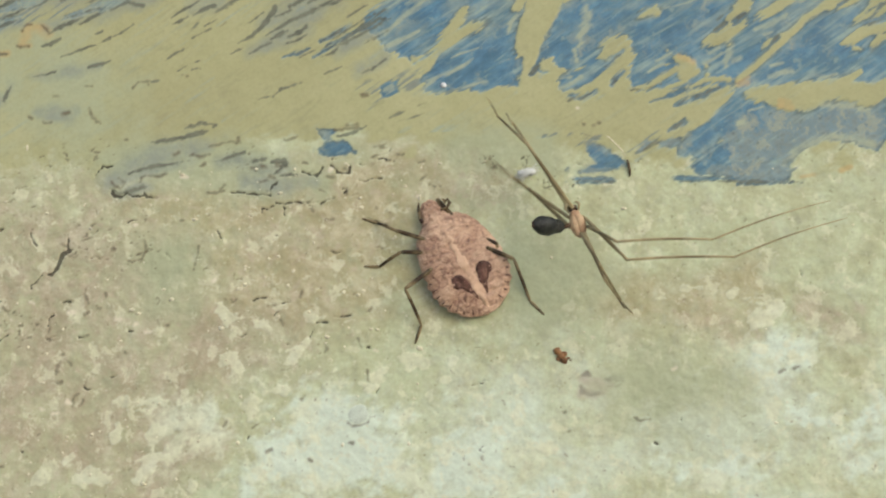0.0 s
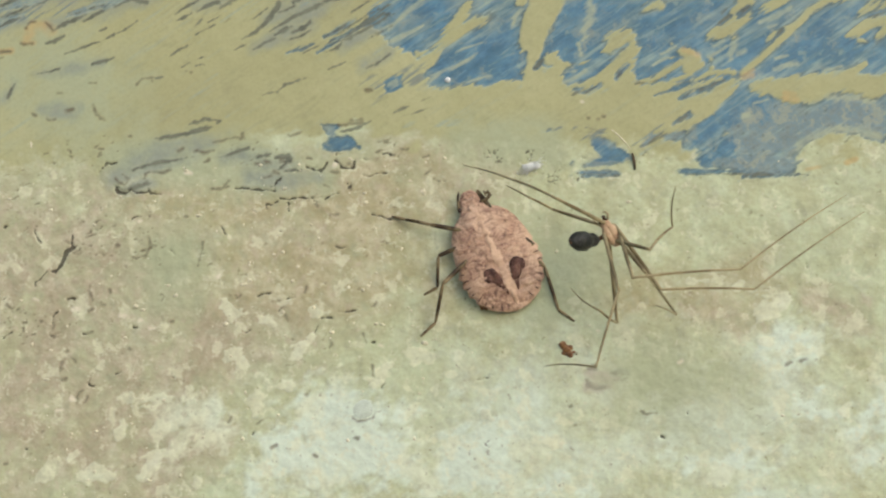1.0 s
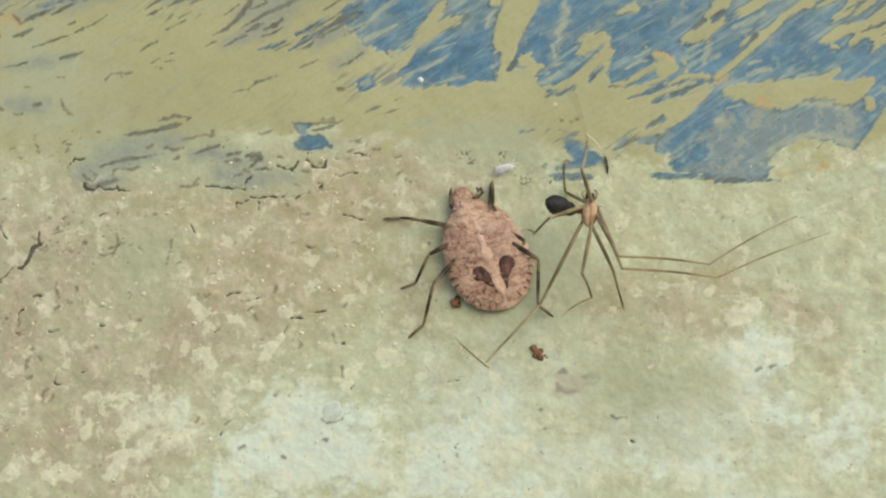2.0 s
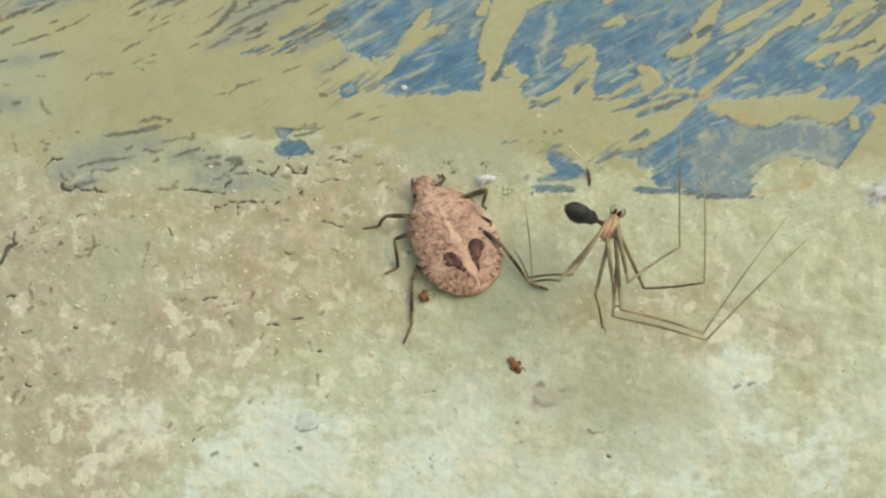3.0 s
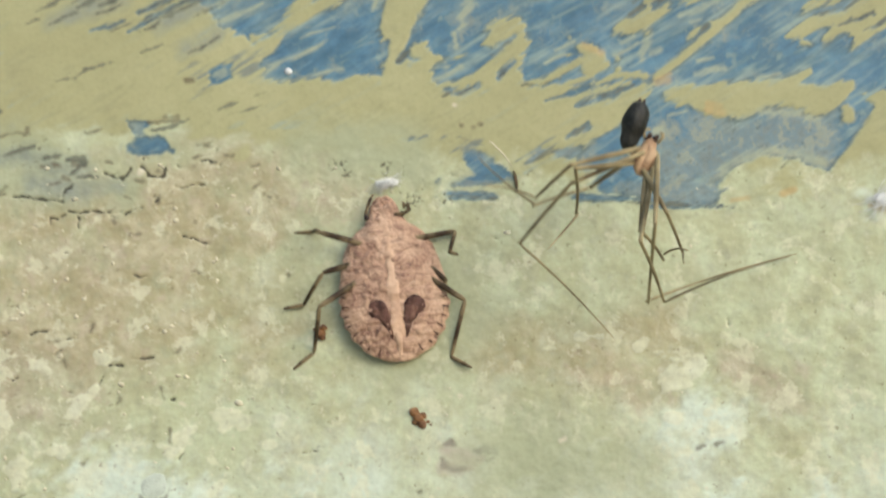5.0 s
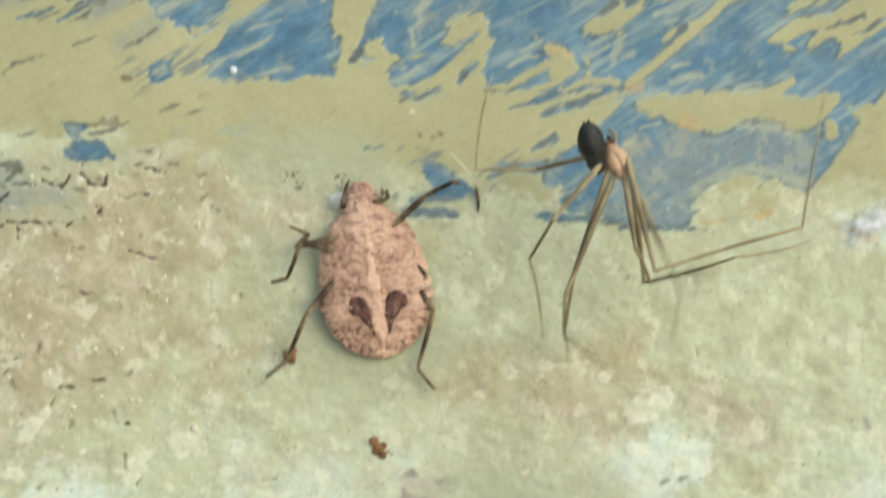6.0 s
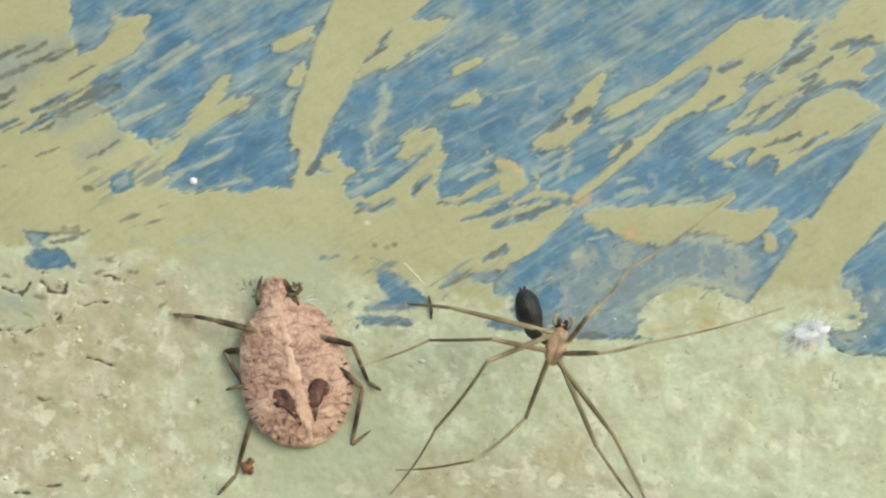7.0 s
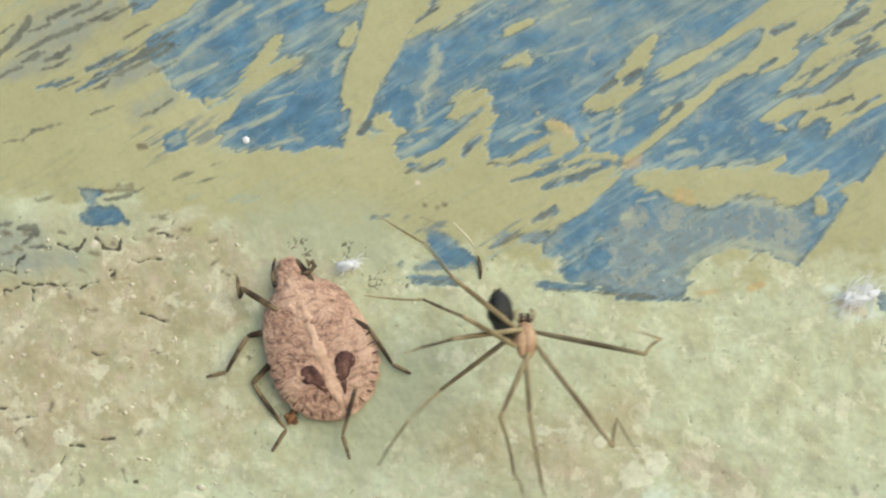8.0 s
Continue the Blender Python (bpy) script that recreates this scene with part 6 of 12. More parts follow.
# curled edges of lifted skin: broken hairlines, thickest below the paint and in the rough corner
hair = cloud(1.3, 4)
gate = cloud(2.2, 3) + 0.9 * np.exp(-((VV - 8.5 + 0.06 * UU) / 2.6) ** 2) * (UU < 14) + 0.62 * np.clip((-UU - 8) / 12, 0, 1) - 0.5 * np.clip((UU - 2) / 14, 0, 1)
gate = gate - 1.2 * np.clip((VV - 10.5) / 2.5, 0, 1) - 0.5 * np.clip((-VV - 8) / 6, 0, 1)
field["hair"] = np.exp(-(hair / 0.075) ** 2) * np.clip((gate - 0.42) / 0.35, 0, 1) * np.clip((UU + 2) / 6, 0.3, 1)
# fine drag of the bristles
field["brush"] = np.clip(0.5 + 0.2 * cloud(0.22, 3, 6.0, 33) + 0.2 * cloud(1.1, 4, 2.0, 33), 0, 1)
field["coat"] = np.clip((VV - 8.5 - 2.5 * np.exp(-((UU + 12) / 12) ** 2) + 1.2 * SMEAR) / 5 + 0.3, 0, 1)
field["bare"] = 1 - painted


def build_wall():
    """One sheet: finely modelled where it is seen close, plain around, with a back."""
    edge = np.clip(np.minimum.reduce([UU - U0, U1 - UU, VV - V0, V1 - VV]) / 3, 0, 1)
    on = 1 / (1 + np.exp(-field["blue"] / 0.05))
    height = 0.05 * cloud(3.0, 3) + 0.035 * SPOT * field["bare"] + 0.10 * field["bare"] * cloud(6, 3)
    height = height + 0.07 * painted * (1 - on) + 0.02 * STREAK * painted
    height = height - 0.14 / (1 + np.exp(-field["crack"] / 0.03)) - 0.04 * field["speck"] - 0.05 * field["hair"] + 0.04 * field["flake"] + 0.05 * field["lime"]
    height = height * edge
    verts = np.stack([UU.ravel() * MM, -height.ravel() * MM, LEVEL + VV.ravel() * MM], 1)
    i = np.arange(NU * NV).reshape(NV, NU)
    faces = np.stack([i[:-1, :-1], i[:-1, 1:], i[1:, 1:], i[1:, :-1]], -1).reshape(-1, 4)
    w, top, back = 0.9, 1.3, 0.12
    a, b, c, d = U0 * MM, (U0 + (NU - 1) * STEP) * MM, LEVEL + V0 * MM, LEVEL + (V0 + (NV - 1) * STEP) * MM
    ring = [(a, 0, c), (b, 0, c), (b, 0, d), (a, 0, d), (-w, 0, 0), (w, 0, 0), (w, 0, top), (-w, 0, top),
            (-w, back, 0), (w, back, 0), (w, back, top), (-w, back, top)]
    extra = [(0, 4, 5, 1), (1, 5, 6, 2), (2, 6, 7, 3), (3, 7, 4, 0), (4, 8, 9, 5), (5, 9, 10, 6), (6, 10, 11, 7), (7, 11, 8, 4), (8, 11, 10, 9)]
    base = len(verts)
    verts = np.concatenate([verts, np.array(ring)])
    faces = np.concatenate([faces, np.array(extra) + base])
    me = bpy.data.meshes.new("wall")
    me.vertices.add(len(verts))
    me.vertices.foreach_set("co", verts.ravel().astype(np.float32))
    me.loops.add(faces.size)
    me.loops.foreach_set("vertex_index", faces.ravel().astype(np.int32))
    me.polygons.add(len(faces))
    me.polygons.foreach_set("loop_start", np.arange(0, faces.size, 4, dtype=np.int32))
    smooth = np.zeros(len(faces), bool)
    smooth[: -len(extra)] = True
    me.polygons.foreach_set("use_smooth", smooth)
    me.update(calc_edges=True)
    painted_top = np.array([0.0, 0.0, 1.0, 1.0] * 3)

    def beyond(name):
        """The coats go on around the modelled sheet: paint above, bare plaster below."""
        if name == "coat":
            return painted_top
        return 1 - painted_top if name == "bare" else np.full(12, -1.0 if name in ("blue", "crack", "scratch") else 0.0)

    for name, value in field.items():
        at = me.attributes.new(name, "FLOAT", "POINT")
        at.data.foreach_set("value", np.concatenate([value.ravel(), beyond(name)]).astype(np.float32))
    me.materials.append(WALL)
    return tagged(new("wall", me), "plaster wall with flaking blue paint and cream brush strokes", "wall", kind="structure")


wall = build_wall()

bm = bmesh.new()
bmesh.ops.create_grid(bm, x_segments=1, y_segments=1, size=3000)
ground = tagged(part("ground", bm, FLOOR, smooth=False), "grey concrete ground below the wall", "ground", kind="structure")


# ---------------------------------------------------------------- the bug
def curve(x, xs, ys):
    return float(np.interp(x, xs, ys))


LENGTH = 13.1
WS = [0, 0.02, 0.06, 0.12, 0.17, 0.20, 0.25, 0.32, 0.42, 0.52, 0.62, 0.72, 0.82, 0.90, 0.95, 0.985, 1.0]
WX = [0.5, 0.78, 1.08, 1.3, 1.72, 2.3, 2.95, 3.45, 3.85, 4.12, 4.3, 4.25, 3.75, 2.95, 2.2, 1.2, 0.35]
HS = [0, 0.1, 0.2, 0.35, 0.55, 0.75, 0.9, 1.0]
HX = [0.35, 0.7, 1.0, 1.3, 1.5, 1.3, 0.8, 0.25]
RIM = 0.55


def dome(s, x):
    """Height of the bug's back at s along it (0 head, 1 tail) and x across, in millimetres."""
    w = curve(s, WS, WX)
    k = min(1.0, abs(x) / w)
    y = LENGTH * (0.5 - s)
    rough = 0.16 * noise.noise(Vector((x, y, 3)) * 1.1) + 0.14 * noise.noise(Vector((x, y * 1.5, 9)) * 2.6)
    rough += 0.10 * noise.noise(Vector((x * 0.6, y * 1.8, 5)) * 1.6)
    bend = 0.012 * (x / 4) ** 2
    crease = sum(d * math.exp(-((s - c - bend) / 0.007) ** 2) for c, d in ((0.27, 0.05), (0.43, 0.06), (0.585, 0.09), (0.66, 0.10), (0.735, 0.10), (0.805, 0.10), (0.87, 0.09), (0.925, 0.07)))
    return RIM + curve(s, HS, HX) * (1 - k ** 2.3) ** 0.62 + rough * (1 - 0.6 * k) - crease * (0.4 + 0.6 * k)


def along(s):
    return LENGTH * (0.5 - s)


def shell(s0, s1, rows, lift=0.0, grow=1.0, notch=0.0, bow=0.0):
    """A closed piece of the bug's body between two stations."""
    bm = bmesh.new()
    across, rows = 44, rows * 2
    top, low = [], []
    for i in range(rows + 1):
        s = s0 + (s1 - s0) * i / rows
        fade = min(1.0, 4 * min(i, rows - i) / rows + 0.0)
        a, b = [], []
        for j in range(across + 1):
            f = -math.cos(math.pi * j / across)
            w = curve(s, WS, WX) * grow
            w *= 1 - notch * (0.5 + 0.5 * math.cos(s * LENGTH * 2 * math.pi / 1.05)) * (abs(f) > 0.9)
            x = f * w
            sb = s + bow * (1 - f * f) * (i / rows)
            y = along(sb)
            lim = curve(s, WS, WX) * 0.999
            z = dome(s, max(-lim, min(x, lim))) + lift * fade
            a.append(bm.verts.new((x, y, z)))
            b.append(bm.verts.new((x * 0.88, y * 0.95, RIM - 0.12 - 0.45 * curve(s, HS, HX) * (1 - f * f))))
        top.append(a)
        low.append(b)
    for i in range(rows):
        for j in range(across):
            bm.faces.new((top[i][j], top[i + 1][j], top[i + 1][j + 1], top[i][j + 1]))
            bm.faces.new((low[i][j], low[i][j + 1], low[i + 1][j + 1], low[i + 1][j]))
        for j in (0, across):
            bm.faces.new((top[i][j], low[i][j], low[i + 1][j], top[i + 1][j]) if j == 0 else (top[i][j], top[i + 1][j], low[i + 1][j], low[i][j]))
    for i in (0, rows):
        for j in range(across):
            bm.faces.new((top[i][j], top[i][j + 1], low[i][j + 1], low[i][j]) if i == 0 else (top[i][j], low[i][j], low[i][j + 1], top[i][j + 1]))
    return bm


def patch(outline, lift, seed=0, jag=0.06):
    """A raised scale that follows the back, from s and x of a closed outline."""
    bm = bmesh.new()
    n = len(outline)
    cs, cx = sum(p[0] for p in outline) / n, sum(p[1] for p in outline) / n
    rings = []
    for k, (f, up) in enumerate(((1.0, -0.15), (0.93, lift), (0.6, lift * 1.15), (0.25, lift * 1.2))):
        ring = []
        for q, (s, x) in enumerate(outline):
            ss, xx = cs + (s - cs) * f, cx + (x - cx) * f
            xx += jag * noise.noise(Vector((s * 40, x * 3, seed))) * f
            ss += 0.06 * jag * noise.noise(Vector((s * 40, x * 3, seed + 7))) * f
            ring.append(bm.verts.new((xx, along(ss), dome(ss, xx) + up)))
        rings.append(ring)
    for a, b in zip(rings, rings[1:]):
        for q in range(n):
            bm.faces.new((a[q], a[(q + 1) % n], b[(q + 1) % n], b[q]))
    mid = bm.verts.new((cx, along(cs), dome(cs, cx) + lift * 1.2))
    for q in range(n):
        bm.faces.new((rings[-1][q], rings[-1][(q + 1) % n], mid))
    return bm


def strip(stations, lift):
    """A low rounded welt along the middle of the back, from s and half width."""
    bm = bmesh.new()
    rows = []
    for k in range(4 * (len(stations) - 1) + 1):
        s = stations[0][0] + (stations[-1][0] - stations[0][0]) * k / (4 * (len(stations) - 1))
        w = curve(s, [a for a, b in stations], [b for a, b in stations])
        side = 0.1 * noise.noise(Vector((0, s * 30, 2)))
        row = []
        for f, up in ((-1, -0.1), (-0.85, 0.5), (-0.45, 0.95), (0, 1.0), (0.45, 0.95), (0.85, 0.5), (1, -0.1)):
            x = f * w + side
            bump = 0.25 * noise.noise(Vector((x * 2, s * 45, 4)))
            row.append(bm.verts.new((x, along(s), dome(s, x) + lift * (up + bump))))
        rows.append(row)
    for a, b in zip(rows, rows[1:]):
        for q in range(6):
            bm.faces.new((a[q], b[q], b[q + 1], a[q + 1]))
    return bm


def limb(length, r0, r1, bend=0.0, swell=0.0, knob=0.0):
    """A tapered limb along +x, a little swollen at its middle and knobbed at its end."""
    bm = bmesh.new()
    n = 12
    pts, rad = [], []
    for i in range(n + 1):
        t = i / n
        pts.append((length * t, 0, bend * math.sin(math.pi * t)))
        r = r0 + (r1 - r0) * t + swell * math.sin(math.pi * t)
        r += knob * math.exp(-((1 - t) * length / (2.2 * knob + 1e-6)) ** 2) if knob else 0
        rad.append(r if 0 < i < n else r * 0.7)
    tube(bm, pts, rad, 10)
    return bm


def build_bug():
    bug = new("shield_bug")
    tagged(bug, "pinkish-brown speckled shield bug nymph with two dark back spots", "insect")
    part("abdomen", shell(0.47, 1.0, 44, 0.0, 1.0, 0.06), SHELL, bug)
    part("mesonotum", shell(0.33, 0.52, 14, 0.05, 0.985, 0.0, 0.035), SHELL, bug)
    part("pronotum", shell(0.165, 0.36, 16, 0.08, 1.0, 0.0, 0.012), SHELL, bug)
    part("head", shell(0.0, 0.19, 18, 0.05, 1.0), SHELL, bug)
    ridge = []
    for s, w in ((0.2, 0.1), (0.23, 0.3), (0.29, 0.32), (0.31, 0.2), (0.35, 0.26), (0.39, 0.42), (0.44, 0.4), (0.46, 0.26), (0.51, 0.3), (0.55, 0.46), (0.61, 0.5), (0.64, 0.36), (0.70, 0.36), (0.75, 0.44), (0.80, 0.52), (0.84, 0.46), (0.87, 0.28), (0.93, 0.22), (0.97, 0.08)):
        ridge.append((s, w))
    part("median_ridge", strip(ridge, 0.1), RIDGE, bug, "pale raised line along the back")
    glands = []
    for side in (-1, 1):
        spot = [(0.71, 0.5), (0.67, 0.68), (0.64, 1.0), (0.632, 1.4), (0.64, 1.85), (0.67, 2.2), (0.705, 2.25), (0.735, 2.0), (0.745, 1.6), (0.77, 1.35), (0.80, 1.12), (0.83, 0.9), (0.862, 0.68), (0.88, 0.5), (0.85, 0.46), (0.80, 0.58), (0.76, 0.5)]
        glands.append(part("gland_spot", patch([(s, side * x * (1 + 0.06 * side)) for s, x in spot], 0.05, side * 5, 0.25), GLAND, bug, "dark brown mottled gland patch"))
        core = [(0.695, 1.35), (0.68, 1.6), (0.70, 1.85), (0.725, 1.75), (0.725, 1.45), (0.765, 1.2), (0.80, 0.95), (0.785, 0.85), (0.745, 1.1)]
        part("pale_core", patch([(s, side * x) for s, x in core], 0.11, side * 3, 0.3), CORE, glands[-1], "paler mottled middle")
        for k in range(8):
            s = (0.58, 0.645, 0.71, 0.77, 0.83, 0.88, 0.925, 0.965)[k]
            w = curve(s, WS, WX)
            cs, long, wide = 0.70, 0.10 + 0.04 * ((k * 5) % 3), 0.06 + 0.025 * ((k * 3) % 3)
            y, x = (s - cs) * LENGTH, w
            d = math.hypot(x, y)
            nx, ny = x / d, y / d
            q = []
            for f, g in ((0.05, -1.3), (0.16, -1), (long, -0.9), (long + 0.04, 0.2), (long - 0.02, 0.8), (0.16, 1), (0.05, 1.4)):
                q.append((cs + (y * (1 - f) + g * wide * nx) / LENGTH, x * (1 - f) - g * wide * ny))
            part("margin_mark", patch([(c, side * d) for c, d in q], 0.03, k), MARK, bug, "dark mark on the edge")
        bm = bmesh.new()
        lump(bm, (side * 1.38, along(0.125), 1.1), (0.2, 0.24, 0.2), 3 + side, 0.05)
        part("eye", bm, BUG_EYE, bug, "dark compound eye")
        bm = bmesh.new()
        if side > 0:
            pts = [(0.8, 4.9, 1.3), (1.5, 4.8, 1.4), (1.95, 5.05, 1.5), (1.9, 5.5, 1.5), (1.6, 5.3, 1.6), (1.55, 5.75, 1.4)]
        else:
            pts = [(-1.5, 4.7, 1.0), (-1.45, 5.1, 1.1), (-1.3, 5.5, 1.15), (-1.12, 5.95, 1.1), (-0.92, 6.4, 1.0), (-0.65, 6.8, 0.8)]
        tube(bm, pts, (0.11, 0.13, 0.2, 0.18, 0.22, 0.08) if side > 0 else (0.08, 0.12, 0.13, 0.14, 0.13, 0.07), 8)
        part("antenna", bm, BUG_LEG, bug)
    legs = []
    for side in (-1, 1):
        for size in ((3.6, 3.2, 1.7), (3.2, 3.2, 1.6), (4.3, 4.4, 2.0)):
            femur = part("femur", limb(size[0], 0.17, 0.2, 0.0, 0.06), BUG_LEG, bug)
            tibia = part("tibia", limb(size[1], 0.17, 0.14, 0.12, 0.02), BUG_LEG, femur)
            tarsus = part("tarsus", limb(size[2], 0.16, 0.1, 0.0, 0.03), BUG_LEG, femur, "dark jointed foot")
            legs.append((femur, tibia, tarsus))
    return bug, legs


shield_bug, bug_legs = build_bug()


# ---------------------------------------------------------------- the spider
def build_spider():
    sp = new("spider")
    tagged(sp, "long-legged pale brown spider with a black abdomen", "spider")
    bm = bmesh.new()
    made = bmesh.ops.create_uvsphere(bm, u_segments=28, v_segments=20, radius=1)
    for v in made["verts"]:
        x, y, z = v.co
        w = 0.78 - 0.2 * max(0, y) ** 1.5 - 0.16 * math.exp(-((y - 0.45) / 0.16) ** 2) + 0.05 * noise.noise(v.co * 4)
        groove = 0.14 * math.exp(-(x / 0.18) ** 2) * (z > 0) * (y < 0.4)
        v.co = Vector((x * w, 1.5 * y, 0.58 * z * (1 + 0.3 * max(0, y)) - groove))
    part("carapace", bm, CARAPACE, sp, "pale brown domed carapace")
    bm = bmesh.new()
    made = bmesh.ops.create_uvsphere(bm, u_segments=28, v_segments=20, radius=1)
    for v in made["verts"]:
        x, y, z = v.co
        w = 0.96 + 0.1 * x - 0.2 * math.exp(-((x + 0.35) / 0.22) ** 2) + 0.12 * noise.noise(v.co * 1.9) + 0.07 * noise.noise(v.co * 5)
        v.co = Vector((1.75 + 1.85 * x, 0.95 * y * w, 0.1 + 0.93 * z * w))
    belly = part("abdomen", bm, ABDOMEN, sp, "black elongated abdomen with a pinched middle")
    bm = bmesh.new()
    tube(bm, [(-0.6, 0, 0.0), (-1.05, 0, 0.08), (-1.6, 0, 0.12)], (0.3, 0.2, 0.26), 10)
    part("waist", bm, JOINT, sp)
    for side in (-1, 1):
        bm = bmesh.new()
        tube(bm, [(side * 0.2, 1.4, -0.05), (side * 0.24, 1.68, -0.25), (side * 0.15, 1.8, -0.5)], (0.2, 0.18, 0.07), 8)
        part("chelicera", bm, JOINT, sp)
        bm = bmesh.new()
        tube(bm, [(side * 0.45, 1.2, -0.1), (side * 0.7, 1.65, 0.1), (side * 0.6, 1.95, -0.1), (side * 0.35, 2.1, -0.3)], (0.11, 0.12, 0.13, 0.06), 8)
        part("palp", bm, SPIDER_LEG, sp)
        bm = bmesh.new()
        for a in range(3):
            lump(bm, (side * (0.12 + 0.11 * a), 1.3 - 0.06 * a, 0.42 - 0.05 * a), (0.12, 0.12, 0.12), a, 0.02, 1)
        part("eye_group", bm, BUG_EYE, sp)
        bm = bmesh.new()
        tube(bm, [(3.4, side * 0.13, 0.1), (3.65, side * 0.16, 0.1), (3.75, side * 0.16, 0.1)], (0.13, 0.1, 0.04), 6)
        part("spinneret", bm, JOINT, belly)
    for x, y in ((0.7, -0.45), (0.75, 0.45), (0.25, 0.75), (-0.1, 0.8), (-0.45, 0.6), (-0.15, -0.8), (0.1, -0.8), (0.4, -0.75)):
        bm = bmesh.new()
        tube(bm, [(0.4 * x, 0.8 * y, -0.05), (0.8 * x, y, -0.2), (x, 1.15 * y, -0.2)], (0.26, 0.27, 0.19), 8)
        part("coxa", bm, SPIDER_LEG, sp)
    legs = []
    for size in ((10, 10.5, 13.5), (10, 10.5, 13.5), (8.5, 8.5, 10.5), (8.5, 8.5, 10.5), (8, 8, 9.5), (8, 8, 9.5), (9, 9, 10.5), (9, 9, 10.5)):
        femur = part("femur", limb(size[0], 0.18, 0.135, 0.0, 0.03, 0.07), SPIDER_LEG, sp)
        tibia = part("tibia", limb(size[1], 0.13, 0.10, 0.15, 0.0, 0.05), SPIDER_LEG, femur)
        foot = part("metatarsus", limb(size[2], 0.10, 0.045, 0.25), SPIDER_LEG, femur)
        legs.append((femur, tibia, foot))
    return sp, belly, legs


spider, spider_abdomen, spider_legs = build_spider()


# ---------------------------------------------------------------- small things on the wall
def crumb(name, lumps, label, mat=SOIL):
    bm = bmesh.new()
    for k, (x, y, z, r) in enumerate(lumps):
        lump(bm, (x, y, z), (r, r * 0.85, r * 0.7), k + 1, 0.5, 2, 1.8)
    return tagged(part(name, bm, mat), label, "debris")


carried_crumb = crumb("soil_crumb", [(0, 0, 0, 0.42), (0.3, 0.35, 0.05, 0.32), (-0.25, 0.3, 0.1, 0.22), (0.15, -0.4, 0, 0.24), (-0.3, -0.3, 0.0, 0.16)],
                      "reddish-brown soil crumb caught on the bug's hind leg")
loose = crumb("soil_crumb", [(0, 0, 0.1, 0.42), (-0.5, 0.3, 0.1, 0.4), (0.45, -0.35, 0.1, 0.36), (0.2, 0.3, 0.05, 0.3), (0.75, 0.05, 0.0, 0.14), (-0.15, -0.4, 0.05, 0.25), (1.0, -0.1, 0.0, 0.1)],
              "dark brown soil crumb stuck to the pale plaster")
loose.matrix_basis = on_wall(11.9, -10.7, 0.1, -20)

bm = bmesh.new()
lump(bm, (0, 0, 0.05), (0.32, 0.3, 0.2), 4, 0.12)
bead = tagged(part("paint_bead", bm, BEAD), "small round bead of white paint", "paint")
bead.matrix_basis = on_wall(-0.3, 17.0, 0.0)


def tuft(u, v, spread, count, seed, label, flakes=4, high=1.0, size=0.22):
    """Crossing threads of silk with a few small flakes held in them."""
    r = random.Random(seed)
    bm = bmesh.new()
    for _ in range(count):
        a, rad = r.gauss(0.1, 0.45), spread * r.uniform(0.4, 1.1)
        dx, dy = math.cos(a) * rad, math.sin(a) * rad
        ox, oy = r.gauss(0, 0.3 * spread), r.gauss(0, 0.16 * spread)
        lift = high * r.uniform(0.1, 0.8)
        pts = [(ox + dx * t, oy + dy * t + 0.12 * spread * math.sin(3 * t + a), 0.05 + lift * (1 - t * t)) for t in (-1, -0.6, -0.2, 0.2, 0.6, 1)]
        w = r.uniform(0.01, 0.024)
        tube(bm, pts, (w * 0.4, w, w * 1.3, w * 1.3, w, w * 0.4), 5)
    for k in range(flakes):
        x, y = (0.55 * spread, -0.05 * spread) if k == 0 else (r.gauss(0, 0.35 * spread), r.gauss(0, 0.14 * spread))
        lump(bm, (x, y, high * r.uniform(0.1, 0.5)), (size * spread, 0.6 * size * spread, 0.06), r.random() * 9, 0.5)
    ob = tagged(part("silk_tuft", bm, SILK), label, "spider silk", "silk tufts on the wall")
    ob.matrix_basis = on_wall(u, v, 0.05, 20)
    return ob


tuft(8.3, 7.5, 1.1, 40, 3, "small white tuft of spider silk on the wall", 5, 0.9, 0.42)
tuft(46.6, 7.0, 1.9, 60, 8, "white spider silk tuft below the cream stripe", 8, 0.4, 0.26)

bm = bmesh.new()
tube(bm, [(0, -0.9, 0.1), (0.05, -0.3, 0.2), (0, 0.4, 0.2), (-0.1, 0.9, 0.1)], (0.05, 0.13, 0.14, 0.04), 7)
stick = tagged(part("wood_splinter", bm, SPLINTER), "short dark splinter stuck to the wall", "debris")
stick.matrix_basis = on_wall(18.5, 7.9, 0.05, 5)
bm = bmesh.new()
tube(bm, [(-4.2, 2.3, 0.0), (-3.0, 2.6, 0.02), (-1.8, 2.1, 0.04), (-0.8, 1.1, 0.04), (0, 0, 0.02)], (0.02, 0.05, 0.06, 0.06, 0.03), 6)
fibre = tagged(part("dry_fibre", bm, FIBRE), "pale curved dry fibre lying on the plaster", "debris")
fibre.matrix_basis = on_wall(18.3, 9.0, 0.0)


bm = bmesh.new()
lump(bm, (0, 0, 0), (1.3, 1.08, 0.2), 6, 0.1, 3, 0.8)
pebble = tagged(part("pebble", bm, PEBBLE), "flat round grey pebble set in the limewash", "stone")
pebble.matrix_basis = on_wall(-8.0, -16.65, 0.02, 10)


